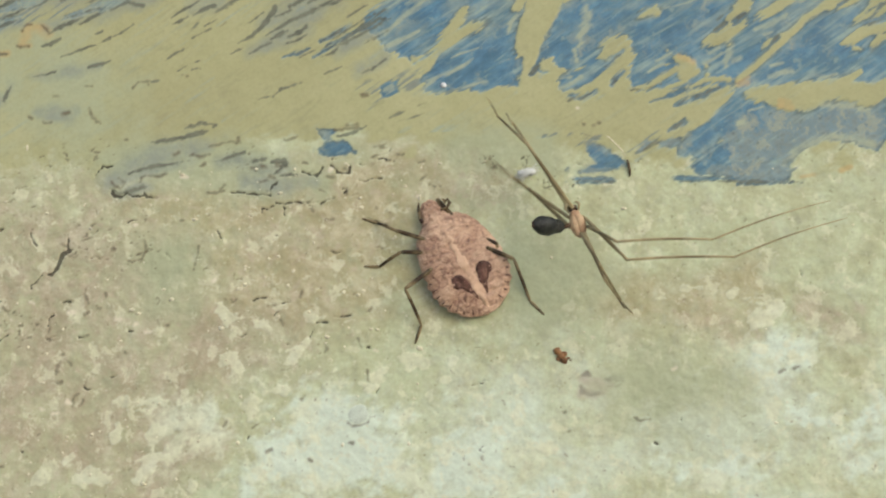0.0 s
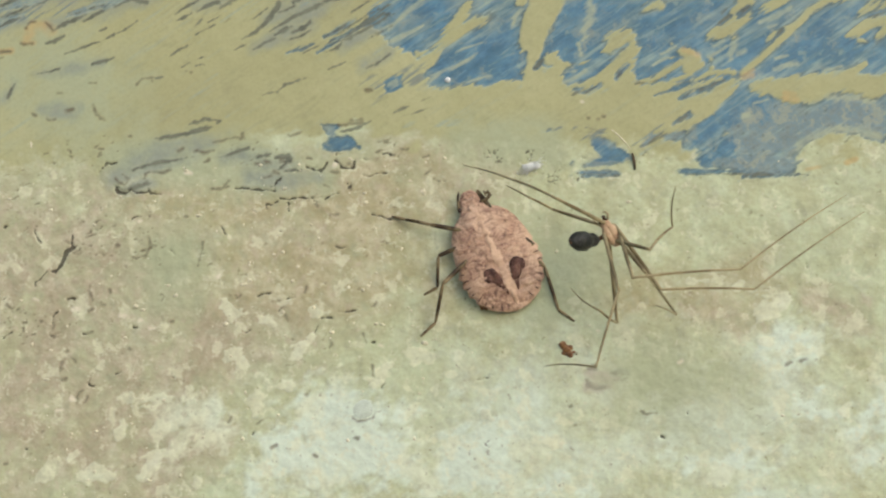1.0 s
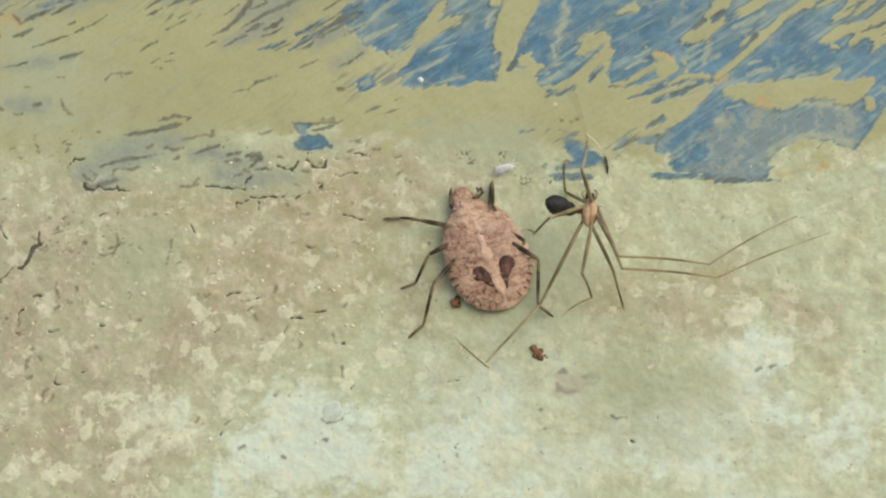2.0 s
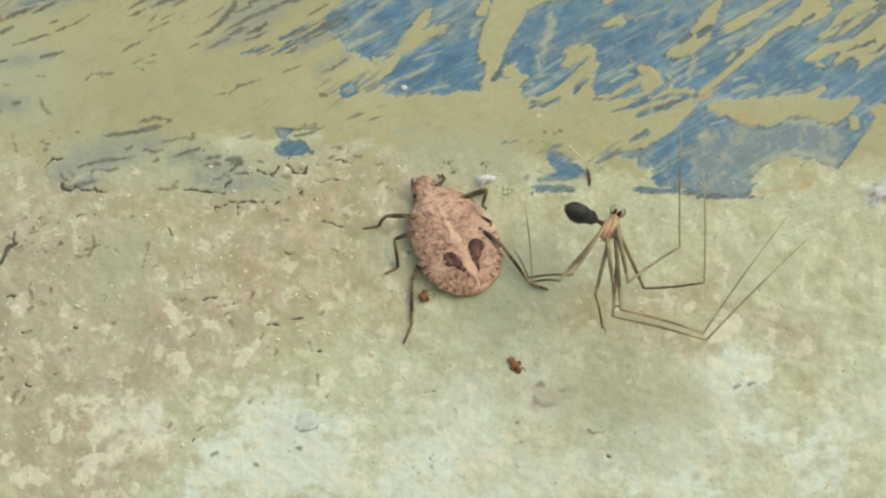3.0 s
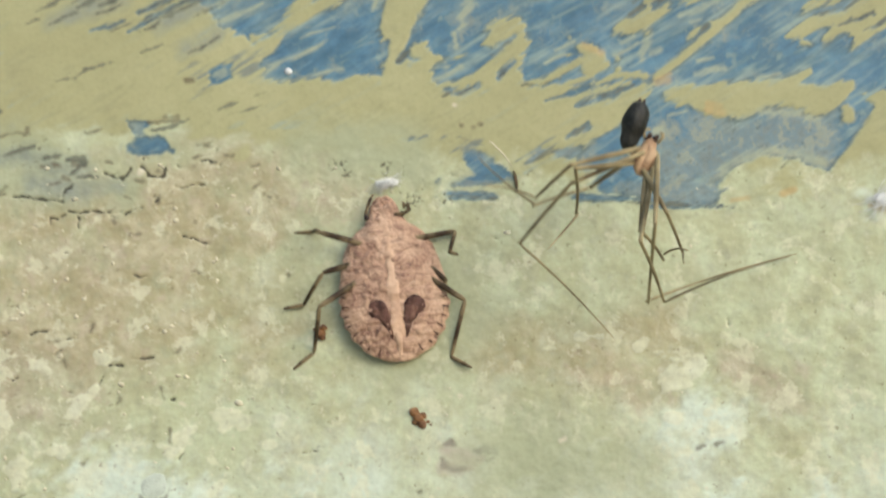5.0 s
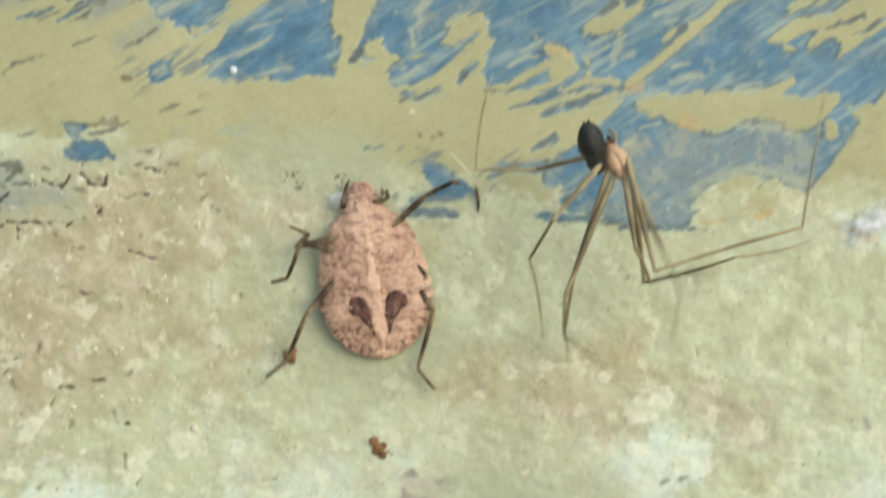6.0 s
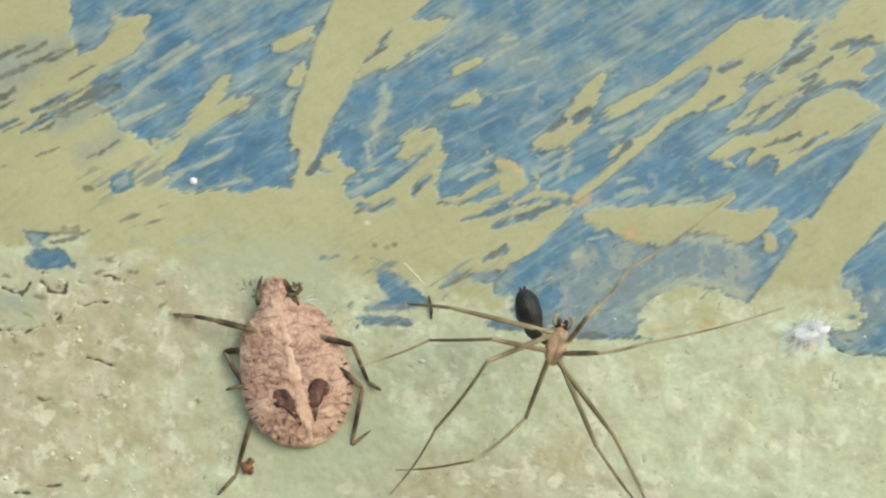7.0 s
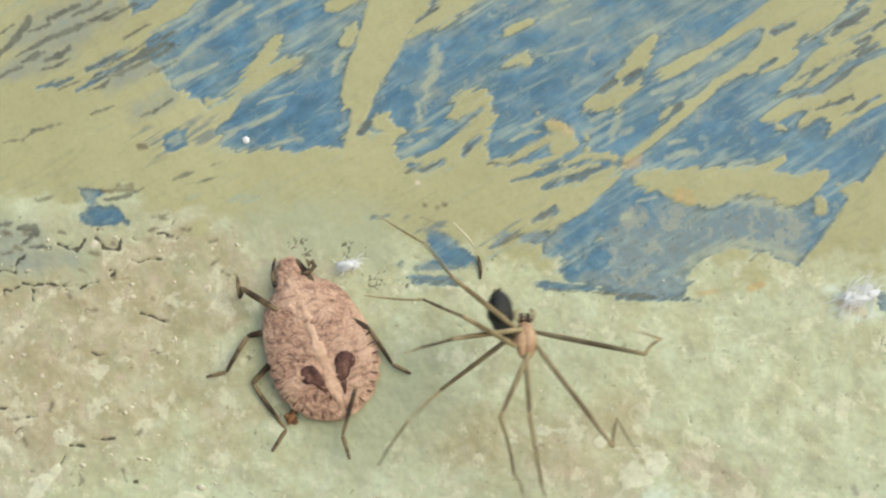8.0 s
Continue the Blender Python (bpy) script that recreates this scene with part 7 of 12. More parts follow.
def build_grit():
    """Sand grains and flakes of lime standing in the plaster."""
    r = random.Random(11)
    bm = bmesh.new()
    for k in range(330):
        u, v = r.uniform(-50, 52), r.uniform(-26, 9)
        if r.random() < 0.55:
            u = r.uniform(-50, -2)
        size = 0.07 + 0.17 * r.random() ** 3
        if v < -9 and u > -20 and r.random() < 0.6:
            continue
        lump(bm, (u, v, 0.02), (size * r.uniform(0.7, 1.8), size, size * 0.35), k, 0.7, 1)
    # the larger pale grains
    for k, (u, v, a, b) in enumerate(((-2.5, 5.3, 0.18, 0.31), (-4.9, 1.3, 0.13, 0.16), (-4.7, -0.5, 0.09, 0.24), (-2.4, 8.4, 0.09, 0.15), (-18.0, -0.8, 0.18, 0.14), (-4.0, 6.5, 0.22, 0.13), (-17.0, -0.6, 0.20, 0.17), (-23.6, -3.0, 0.15, 0.15), (-20.5, -1.9, 0.15, 0.12), (-27.8, 8.2, 0.24, 0.15), (-8.5, 4.4, 0.23, 0.17), (-45.4, 11.5, 0.16, 0.39), (-15.4, -2.1, 0.21, 0.18), (-29.1, -3.9, 0.21, 0.15), (-21.0, -3.9, 0.35, 0.15))):
        lump(bm, (u, v, 0.02), (a, b, 0.3 * min(a, b)), k + 3, 0.45, 2)
    ob = tagged(part("grit", bm, GRIT), "pale sand grains standing in the rough plaster", "grit", kind="stuff")
    ob.matrix_basis = on_wall(0, 0, 0)
    return ob


build_grit()


# ---------------------------------------------------------------- what moves
def lying(u, v, h, turn):
    """The bug's pose on the wall: it leans a little towards its right side."""
    return on_wall(u, v, h, turn) @ pose(0, 0, 0, 0, 8, 0)


def motions():
    walk(shield_bug, [
        (0, lying(1.60, -0.95, 0.05, 31.2)), (0.5, lying(2.66, -1.12, 0.05, 28.4)), (1, lying(4.56, -0.90, 0.05, 25.0)),
        (1.5, lying(6.46, -0.89, 0.05, 22.6)), (2.8, lying(5.45, 1.49, 0.05, 26.1)), (3, lying(5.09, 1.92, 0.05, 30.2)),
        (3.5, lying(5.72, 1.16, 0.05, 25.6)), (4, lying(7.17, 1.43, 0.05, 21.3)), (4.5, lying(8.66, 0.01, 0.05, 12.6)),
        (4.7, lying(8.83, -0.29, 0.05, 11.0)), (5.8, lying(10.70, 1.78, 0.05, 9.6)), (6, lying(10.85, 2.39, 0.05, 10.6)),
        (6.5, lying(9.28, 3.06, 0.05, 13.8)), (7, lying(8.15, 3.41, 0.05, 16.9)), (7.5, lying(7.13, 2.70, 0.05, 25.6)),
        (8, lying(6.15, 1.90, 0.05, 24.8))])
    walk(spider, [
        (0, on_wall(13.98, 1.05, 7.00, 17.3)), (0.5, on_wall(13.92, 0.32, 7.00, 12.8)), (1, on_wall(16.54, -0.60, 7.00, 30.7)),
        (1.5, on_wall(16.46, 0.79, 7.00, 15.2)), (2.8, on_wall(20.00, 1.98, 8.00, -19.1)), (3, on_wall(20.78, 1.32, 8.00, -23.9)),
        (3.5, on_wall(22.69, 4.69, 8.00, -28.5)), (4, on_wall(23.31, 4.82, 9.00, -36.1)), (4.5, on_wall(28.48, 8.27, 9.00, 19.3)),
        (4.7, on_wall(27.93, 6.24, 9.00, 3.4)), (5.8, on_wall(30.36, 11.78, 9.00, -31.3)), (6, on_wall(28.51, 10.14, 9.00, 30.1)),
        (6.5, on_wall(35.95, 15.26, 9.00, 10.0)), (7, on_wall(28.05, 5.24, 8.00, -13.8)), (7.5, on_wall(27.81, 4.90, 8.00, -11.0)),
        (8, on_wall(22.57, 2.60, 8.00, 5.1))])
    walk(spider_abdomen, [
        (0, aim(-1.45, 0, 0.1, -0.696, 0.171, 0.697)), (0.25, aim(-1.45, 0, 0.1, -0.741, 0.152, 0.655)), (0.5, aim(-1.45, 0, 0.1, -0.780, 0.128, 0.612)),
        (0.75, aim(-1.45, 0, 0.1, -0.715, 0.157, 0.681)), (1, aim(-1.45, 0, 0.1, -0.637, 0.176, 0.750)), (1.25, aim(-1.45, 0, 0.1, -0.626, 0.214, 0.750)),
        (1.5, aim(-1.45, 0, 0.1, -0.612, 0.251, 0.750)), (1.75, aim(-1.45, 0, 0.1, -0.642, 0.176, 0.746)), (2, aim(-1.45, 0, 0.1, -0.663, 0.097, 0.743)),
        (2.25, aim(-1.45, 0, 0.1, -0.673, 0.016, 0.739)), (2.5, aim(-1.45, 0, 0.1, -0.674, -0.066, 0.735)), (2.75, aim(-1.45, 0, 0.1, -0.665, -0.148, 0.732)),
        (2.8, aim(-1.45, 0, 0.1, -0.662, -0.164, 0.731)), (3, aim(-1.45, 0, 0.1, -0.762, -0.143, 0.631)), (3.25, aim(-1.45, 0, 0.1, -0.811, -0.185, 0.554)),
        (3.5, aim(-1.45, 0, 0.1, -0.848, -0.229, 0.477)), (3.75, aim(-1.45, 0, 0.1, -0.888, -0.140, 0.438)), (4, aim(-1.45, 0, 0.1, -0.916, -0.045, 0.399)),
        (4.25, aim(-1.45, 0, 0.1, -0.651, 0.708, 0.274)), (4.5, aim(-1.45, 0, 0.1, 0.131, 0.980, 0.150)), (4.7, aim(-1.45, 0, 0.1, 0.224, 0.947, 0.232)),
        (4.75, aim(-1.45, 0, 0.1, 0.187, 0.953, 0.238)), (5, aim(-1.45, 0, 0.1, -0.000, 0.963, 0.269)), (5.25, aim(-1.45, 0, 0.1, -0.183, 0.936, 0.301)),
        (5.5, aim(-1.45, 0, 0.1, -0.356, 0.874, 0.332)), (5.75, aim(-1.45, 0, 0.1, -0.511, 0.779, 0.363)), (5.8, aim(-1.45, 0, 0.1, -0.539, 0.757, 0.369)),
        (6, aim(-1.45, 0, 0.1, 0.212, 0.857, 0.469)), (6.25, aim(-1.45, 0, 0.1, 0.190, 0.932, 0.310)), (6.5, aim(-1.45, 0, 0.1, 0.158, 0.976, 0.150)),
        (6.75, aim(-1.45, 0, 0.1, -0.191, 0.970, 0.150)), (7, aim(-1.45, 0, 0.1, -0.516, 0.843, 0.150)), (7.25, aim(-1.45, 0, 0.1, -0.489, 0.859, 0.150)),
        (7.5, aim(-1.45, 0, 0.1, -0.461, 0.875, 0.150)), (7.75, aim(-1.45, 0, 0.1, -0.277, 0.936, 0.216)), (8, aim(-1.45, 0, 0.1, -0.087, 0.956, 0.282))])
    walk(carried_crumb, [
        (0, on_wall(3.48, -5.62, 0.35, 28.8)), (0.5, on_wall(3.47, -5.95, 0.35, 25.4)), (1, on_wall(3.77, -6.30, 0.35, 21.8)),
        (1.5, on_wall(3.88, -6.05, 0.35, 20.5)), (2.8, on_wall(3.10, -4.73, 0.35, 28.1)), (3, on_wall(2.79, -4.29, 0.35, 32.2)),
        (3.5, on_wall(2.79, -4.58, 0.35, 28.6)), (4, on_wall(3.24, -4.47, 0.35, 24.2)), (4.5, on_wall(3.71, -4.97, 0.35, 13.7)),
        (4.7, on_wall(3.83, -4.82, 0.35, 12.1)), (5.8, on_wall(4.40, -3.82, 0.35, 9.5)), (6, on_wall(4.98, -4.24, 0.35, 10.5)),
        (6.5, on_wall(5.06, -4.64, 0.35, 13.2)), (7, on_wall(5.18, -4.65, 0.35, 17.7)), (7.5, on_wall(4.92, -4.40, 0.35, 24.5)),
        (8, on_wall(4.67, -4.26, 0.35, 26.3))])
    walk(bug_legs[0][0], [
        (0, aim(-1.70, 2.70, 1.30, -0.681, 0.732, 0.017)), (0.5, aim(-1.70, 2.70, 1.30, -0.695, 0.719, 0.018)), (1, aim(-1.70, 2.70, 1.30, -0.816, 0.577, -0.030)),
        (1.467, aim(-1.70, 2.70, 1.30, -0.831, 0.555, -0.039)), (1.5, aim(-1.70, 2.70, 1.30, -0.830, 0.556, -0.039)), (2, aim(-1.70, 2.70, 1.30, -0.848, 0.524, 0.072)),
        (2.5, aim(-1.70, 2.70, 1.30, -0.885, 0.405, 0.228)), (2.8, aim(-1.70, 2.70, 1.30, -0.910, 0.330, 0.252)), (3, aim(-1.70, 2.70, 1.30, -0.890, 0.378, 0.256)),
        (3.233, aim(-1.70, 2.70, 1.30, -0.880, 0.396, 0.264)), (3.433, aim(-1.70, 2.70, 1.30, -0.869, 0.413, 0.273)), (3.5, aim(-1.70, 2.70, 1.30, -0.869, 0.412, 0.272)),
        (3.767, aim(-1.70, 2.70, 1.30, -0.948, 0.314, 0.043)), (4, aim(-1.70, 2.70, 1.30, -0.962, 0.240, -0.130)), (4.333, aim(-1.70, 2.70, 1.30, -0.932, 0.318, 0.173)),
        (4.5, aim(-1.70, 2.70, 1.30, -0.891, 0.344, 0.295)), (4.7, aim(-1.70, 2.70, 1.30, -0.912, 0.287, 0.293)), (5.2, aim(-1.70, 2.70, 1.30, -0.904, 0.327, 0.277)),
        (5.7, aim(-1.70, 2.70, 1.30, -0.895, 0.357, 0.266)), (5.8, aim(-1.70, 2.70, 1.30, -0.896, 0.356, 0.265)), (6, aim(-1.70, 2.70, 1.30, -0.960, -0.098, 0.261)),
        (6.5, aim(-1.70, 2.70, 1.30, -0.782, 0.551, 0.290)), (7, aim(-1.70, 2.70, 1.30, -0.847, 0.436, 0.304)), (7.5, aim(-1.70, 2.70, 1.30, -0.740, 0.609, 0.284)),
        (7.733, aim(-1.70, 2.70, 1.30, -0.690, 0.659, 0.299)), (7.933, aim(-1.70, 2.70, 1.30, -0.587, 0.740, 0.328)), (8, aim(-1.70, 2.70, 1.30, -0.570, 0.750, 0.336))])
    walk(bug_legs[0][1], [
        (0, aim(3.60, 0.00, 0.00, 0.719, -0.217, -0.660)), (0.5, aim(3.60, 0.00, 0.00, 0.864, -0.109, -0.491)), (1, aim(3.60, 0.00, 0.00, 0.871, -0.144, -0.470)),
        (1.467, aim(3.60, 0.00, 0.00, 0.871, -0.151, -0.468)), (1.5, aim(3.60, 0.00, 0.00, 0.872, -0.149, -0.466)), (2, aim(3.60, 0.00, 0.00, 0.642, -0.139, -0.754)),
        (2.5, aim(3.60, 0.00, 0.00, 0.155, -0.093, -0.984)), (2.8, aim(3.60, 0.00, 0.00, 0.062, -0.068, -0.996)), (3, aim(3.60, 0.00, 0.00, 0.017, 0.024, -1.000)),
        (3.233, aim(3.60, 0.00, 0.00, -0.010, -0.016, -1.000)), (3.433, aim(3.60, 0.00, 0.00, -0.033, -0.055, -0.998)), (3.5, aim(3.60, 0.00, 0.00, -0.031, -0.059, -0.998)),
        (3.767, aim(3.60, 0.00, 0.00, 0.730, -0.019, -0.683)), (4, aim(3.60, 0.00, 0.00, 0.986, -0.036, -0.164)), (4.333, aim(3.60, 0.00, 0.00, 0.501, -0.408, -0.763)),
        (4.5, aim(3.60, 0.00, 0.00, 0.165, -0.519, -0.839)), (4.7, aim(3.60, 0.00, 0.00, 0.035, -0.282, -0.959)), (5.2, aim(3.60, 0.00, 0.00, 0.026, -0.207, -0.978)),
        (5.7, aim(3.60, 0.00, 0.00, -0.020, -0.121, -0.992)), (5.8, aim(3.60, 0.00, 0.00, -0.021, -0.119, -0.993)), (6, aim(3.60, 0.00, 0.00, -0.529, -0.284, -0.800)),
        (6.5, aim(3.60, 0.00, 0.00, -0.052, -0.094, -0.994)), (7, aim(3.60, 0.00, 0.00, 0.290, -0.032, -0.957)), (7.5, aim(3.60, 0.00, 0.00, 0.240, -0.245, -0.939)),
        (7.733, aim(3.60, 0.00, 0.00, 0.068, -0.033, -0.997)), (7.933, aim(3.60, 0.00, 0.00, -0.224, 0.172, -0.959)), (8, aim(3.60, 0.00, 0.00, -0.273, 0.189, -0.943))])
    walk(bug_legs[0][2], [
        (0, aim(5.91, -0.70, -2.12, 0.981, -0.034, -0.189)), (0.5, aim(6.37, -0.35, -1.58, 0.864, -0.016, -0.503)), (1, aim(6.40, -0.46, -1.51, 0.888, -0.150, -0.435)),
        (1.467, aim(6.40, -0.48, -1.50, 0.965, 0.203, 0.165)), (1.5, aim(6.40, -0.48, -1.50, 0.964, 0.207, 0.170)), (2, aim(5.66, -0.45, -2.42, 0.969, 0.240, -0.053)),
        (2.5, aim(4.10, -0.30, -3.16, 0.889, 0.256, -0.380)), (2.8, aim(3.80, -0.22, -3.20, 0.866, 0.249, -0.434)), (3, aim(3.65, 0.08, -3.21, 0.908, 0.045, -0.417)),
        (3.233, aim(3.57, -0.05, -3.21, 0.706, 0.593, -0.388)), (3.433, aim(3.49, -0.18, -3.20, 0.205, 0.960, -0.192)), (3.5, aim(3.50, -0.19, -3.20, 0.148, 0.974, -0.173)),
        (3.767, aim(5.94, -0.06, -2.19, 0.806, 0.532, -0.260)), (4, aim(6.77, -0.12, -0.53, 0.999, 0.026, -0.046)), (4.333, aim(5.21, -1.31, -2.45, 0.962, 0.165, -0.218)),
        (4.5, aim(4.13, -1.67, -2.69, 0.930, 0.229, -0.287)), (4.7, aim(3.71, -0.91, -3.08, 0.788, 0.106, -0.607)), (5.2, aim(3.68, -0.67, -3.14, 0.814, 0.246, -0.526)),
        (5.7, aim(3.54, -0.39, -3.19, 0.816, 0.403, -0.415)), (5.8, aim(3.53, -0.38, -3.19, 0.816, 0.407, -0.411)), (6, aim(1.90, -0.91, -2.57, 0.725, -0.593, -0.351)),
        (6.5, aim(3.43, -0.30, -3.19, 0.891, -0.191, -0.412)), (7, aim(4.53, -0.10, -3.07, 0.959, 0.139, -0.246)), (7.5, aim(4.37, -0.79, -3.02, 0.830, 0.068, -0.553)),
        (7.733, aim(3.82, -0.11, -3.20, 0.800, -0.390, -0.457)), (7.933, aim(2.88, 0.55, -3.08, 0.592, -0.769, -0.243)), (8, aim(2.72, 0.61, -3.03, 0.568, -0.790, -0.229))])
    walk(bug_legs[1][0], [
        (0, aim(-2.00, 1.50, 1.20, -0.842, 0.533, -0.085)), (0.3, aim(-2.00, 1.50, 1.20, -0.818, 0.490, -0.301)), (0.5, aim(-2.00, 1.50, 1.20, -0.780, 0.478, -0.404)),
        (1, aim(-2.00, 1.50, 1.20, -0.976, 0.059, -0.208)), (1.4, aim(-2.00, 1.50, 1.20, -0.943, -0.204, -0.263)), (1.5, aim(-2.00, 1.50, 1.20, -0.935, -0.230, -0.269)),
        (2, aim(-2.00, 1.50, 1.20, -0.994, -0.085, -0.062)), (2.5, aim(-2.00, 1.50, 1.20, -0.966, 0.095, 0.242)), (2.8, aim(-2.00, 1.50, 1.20, -0.950, 0.097, 0.298)),
        (3, aim(-2.00, 1.50, 1.20, -0.993, 0.102, 0.058)), (3.333, aim(-2.00, 1.50, 1.20, -0.988, 0.010, -0.152)), (3.5, aim(-2.00, 1.50, 1.20, -0.974, -0.025, -0.226)),
        (3.833, aim(-2.00, 1.50, 1.20, -0.997, 0.063, -0.036)), (4, aim(-2.00, 1.50, 1.20, -0.994, 0.101, 0.029)), (4.5, aim(-2.00, 1.50, 1.20, -0.979, 0.061, -0.195)),
        (4.7, aim(-2.00, 1.50, 1.20, -0.998, -0.061, -0.026)), (5.2, aim(-2.00, 1.50, 1.20, -0.976, -0.206, -0.067)), (5.7, aim(-2.00, 1.50, 1.20, -0.913, -0.390, -0.118)),
        (5.8, aim(-2.00, 1.50, 1.20, -0.909, -0.399, -0.120)), (5.9, aim(-2.00, 1.50, 1.20, -0.989, -0.035, 0.142)), (6, aim(-2.00, 1.50, 1.20, -0.861, 0.371, 0.348)),
        (6.333, aim(-2.00, 1.50, 1.20, -0.917, 0.315, -0.244)), (6.5, aim(-2.00, 1.50, 1.20, -0.857, 0.265, -0.442)), (7, aim(-2.00, 1.50, 1.20, -0.871, 0.172, -0.460)),
        (7.2, aim(-2.00, 1.50, 1.20, -0.919, 0.227, -0.322)), (7.333, aim(-2.00, 1.50, 1.20, -0.948, 0.268, -0.170)), (7.5, aim(-2.00, 1.50, 1.20, -0.960, 0.269, -0.073)),
        (8, aim(-2.00, 1.50, 1.20, -0.870, 0.193, -0.453))])
    walk(bug_legs[1][1], [
        (0, aim(3.20, 0.00, 0.00, 0.766, 0.350, -0.540)), (0.3, aim(3.20, 0.00, 0.00, 0.601, 0.764, -0.234)), (0.5, aim(3.20, 0.00, 0.00, 0.381, 0.918, -0.111)),
        (1, aim(3.20, 0.00, 0.00, 0.440, 0.817, -0.373)), (1.4, aim(3.20, 0.00, 0.00, 0.933, 0.350, 0.078)), (1.5, aim(3.20, 0.00, 0.00, 0.954, 0.267, 0.134)),
        (2, aim(3.20, 0.00, 0.00, 0.773, 0.565, -0.288)), (2.5, aim(3.20, 0.00, 0.00, 0.128, 0.765, -0.631)), (2.8, aim(3.20, 0.00, 0.00, -0.026, 0.768, -0.640)),
        (3, aim(3.20, 0.00, 0.00, 0.131, 0.685, -0.716)), (3.333, aim(3.20, 0.00, 0.00, 0.731, 0.639, -0.238)), (3.5, aim(3.20, 0.00, 0.00, 0.836, 0.548, 0.000)),
        (3.833, aim(3.20, 0.00, 0.00, 0.390, 0.756, -0.526)), (4, aim(3.20, 0.00, 0.00, 0.144, 0.756, -0.639)), (4.5, aim(3.20, 0.00, 0.00, 0.587, 0.708, -0.393)),
        (4.7, aim(3.20, 0.00, 0.00, 0.548, 0.539, -0.640)), (5.2, aim(3.20, 0.00, 0.00, 0.820, 0.484, -0.306)), (5.7, aim(3.20, 0.00, 0.00, 0.947, 0.288, 0.143)),
        (5.8, aim(3.20, 0.00, 0.00, 0.947, 0.276, 0.163)), (5.9, aim(3.20, 0.00, 0.00, 0.644, 0.705, -0.296)), (6, aim(3.20, 0.00, 0.00, -0.047, 0.884, -0.465)),
        (6.333, aim(3.20, 0.00, 0.00, -0.056, 0.978, -0.202)), (6.5, aim(3.20, 0.00, 0.00, -0.150, 0.974, -0.167)), (7, aim(3.20, 0.00, 0.00, -0.553, 0.829, 0.084)),
        (7.2, aim(3.20, 0.00, 0.00, -0.016, 0.981, 0.192)), (7.333, aim(3.20, 0.00, 0.00, 0.552, 0.830, 0.074)), (7.5, aim(3.20, 0.00, 0.00, 0.815, 0.573, -0.090)),
        (8, aim(3.20, 0.00, 0.00, 0.559, 0.778, 0.286))])
    walk(bug_legs[1][2], [
        (0, aim(5.66, 1.12, -1.73, 0.993, -0.028, -0.111)), (0.3, aim(5.13, 2.45, -0.75, 0.881, 0.456, 0.128)), (0.5, aim(4.42, 2.95, -0.36, 0.712, 0.660, 0.240)),
        (1, aim(4.61, 2.62, -1.20, 0.994, 0.105, 0.007)), (1.4, aim(6.20, 1.13, 0.25, 0.975, -0.209, 0.078)), (1.5, aim(6.26, 0.86, 0.43, 0.968, -0.239, 0.080)),
        (2, aim(5.68, 1.81, -0.92, 0.971, -0.152, -0.182)), (2.5, aim(3.61, 2.46, -2.02, 0.817, -0.004, -0.577)), (2.8, aim(3.12, 2.47, -2.05, 0.765, 0.008, -0.644)),
        (3, aim(3.62, 2.20, -2.30, 0.967, 0.056, -0.250)), (3.333, aim(5.55, 2.05, -0.76, 1.000, 0.015, -0.013)), (3.5, aim(5.89, 1.76, 0.00, 0.996, -0.012, 0.091)),
        (3.833, aim(4.45, 2.43, -1.69, 0.930, 0.349, -0.113)), (4, aim(3.66, 2.43, -2.05, 0.879, 0.453, -0.149)), (4.5, aim(5.08, 2.27, -1.26, 1.000, 0.007, 0.014)),
        (4.7, aim(4.96, 1.73, -2.06, 0.988, -0.094, 0.122)), (5.2, aim(5.83, 1.56, -0.98, 0.951, -0.152, -0.271)), (5.7, aim(6.24, 0.92, 0.46, 0.773, -0.138, -0.619)),
        (5.8, aim(6.24, 0.89, 0.52, 0.767, -0.134, -0.627)), (5.9, aim(5.27, 2.26, -0.95, 0.629, 0.071, -0.774)), (6, aim(3.05, 2.84, -1.49, 0.460, 0.362, -0.811)),
        (6.333, aim(3.02, 3.14, -0.65, 0.959, 0.209, -0.193)), (6.5, aim(2.72, 3.13, -0.54, 0.986, 0.137, 0.094)), (7, aim(1.42, 2.66, 0.27, 0.988, 0.151, 0.035)),
        (7.2, aim(3.15, 3.15, 0.62, 0.969, 0.192, -0.156)), (7.333, aim(4.97, 2.67, 0.24, 0.911, 0.247, -0.329)), (7.5, aim(5.82, 1.84, -0.29, 0.870, 0.245, -0.428)),
        (8, aim(5.00, 2.50, 0.92, 0.902, 0.069, 0.426))])
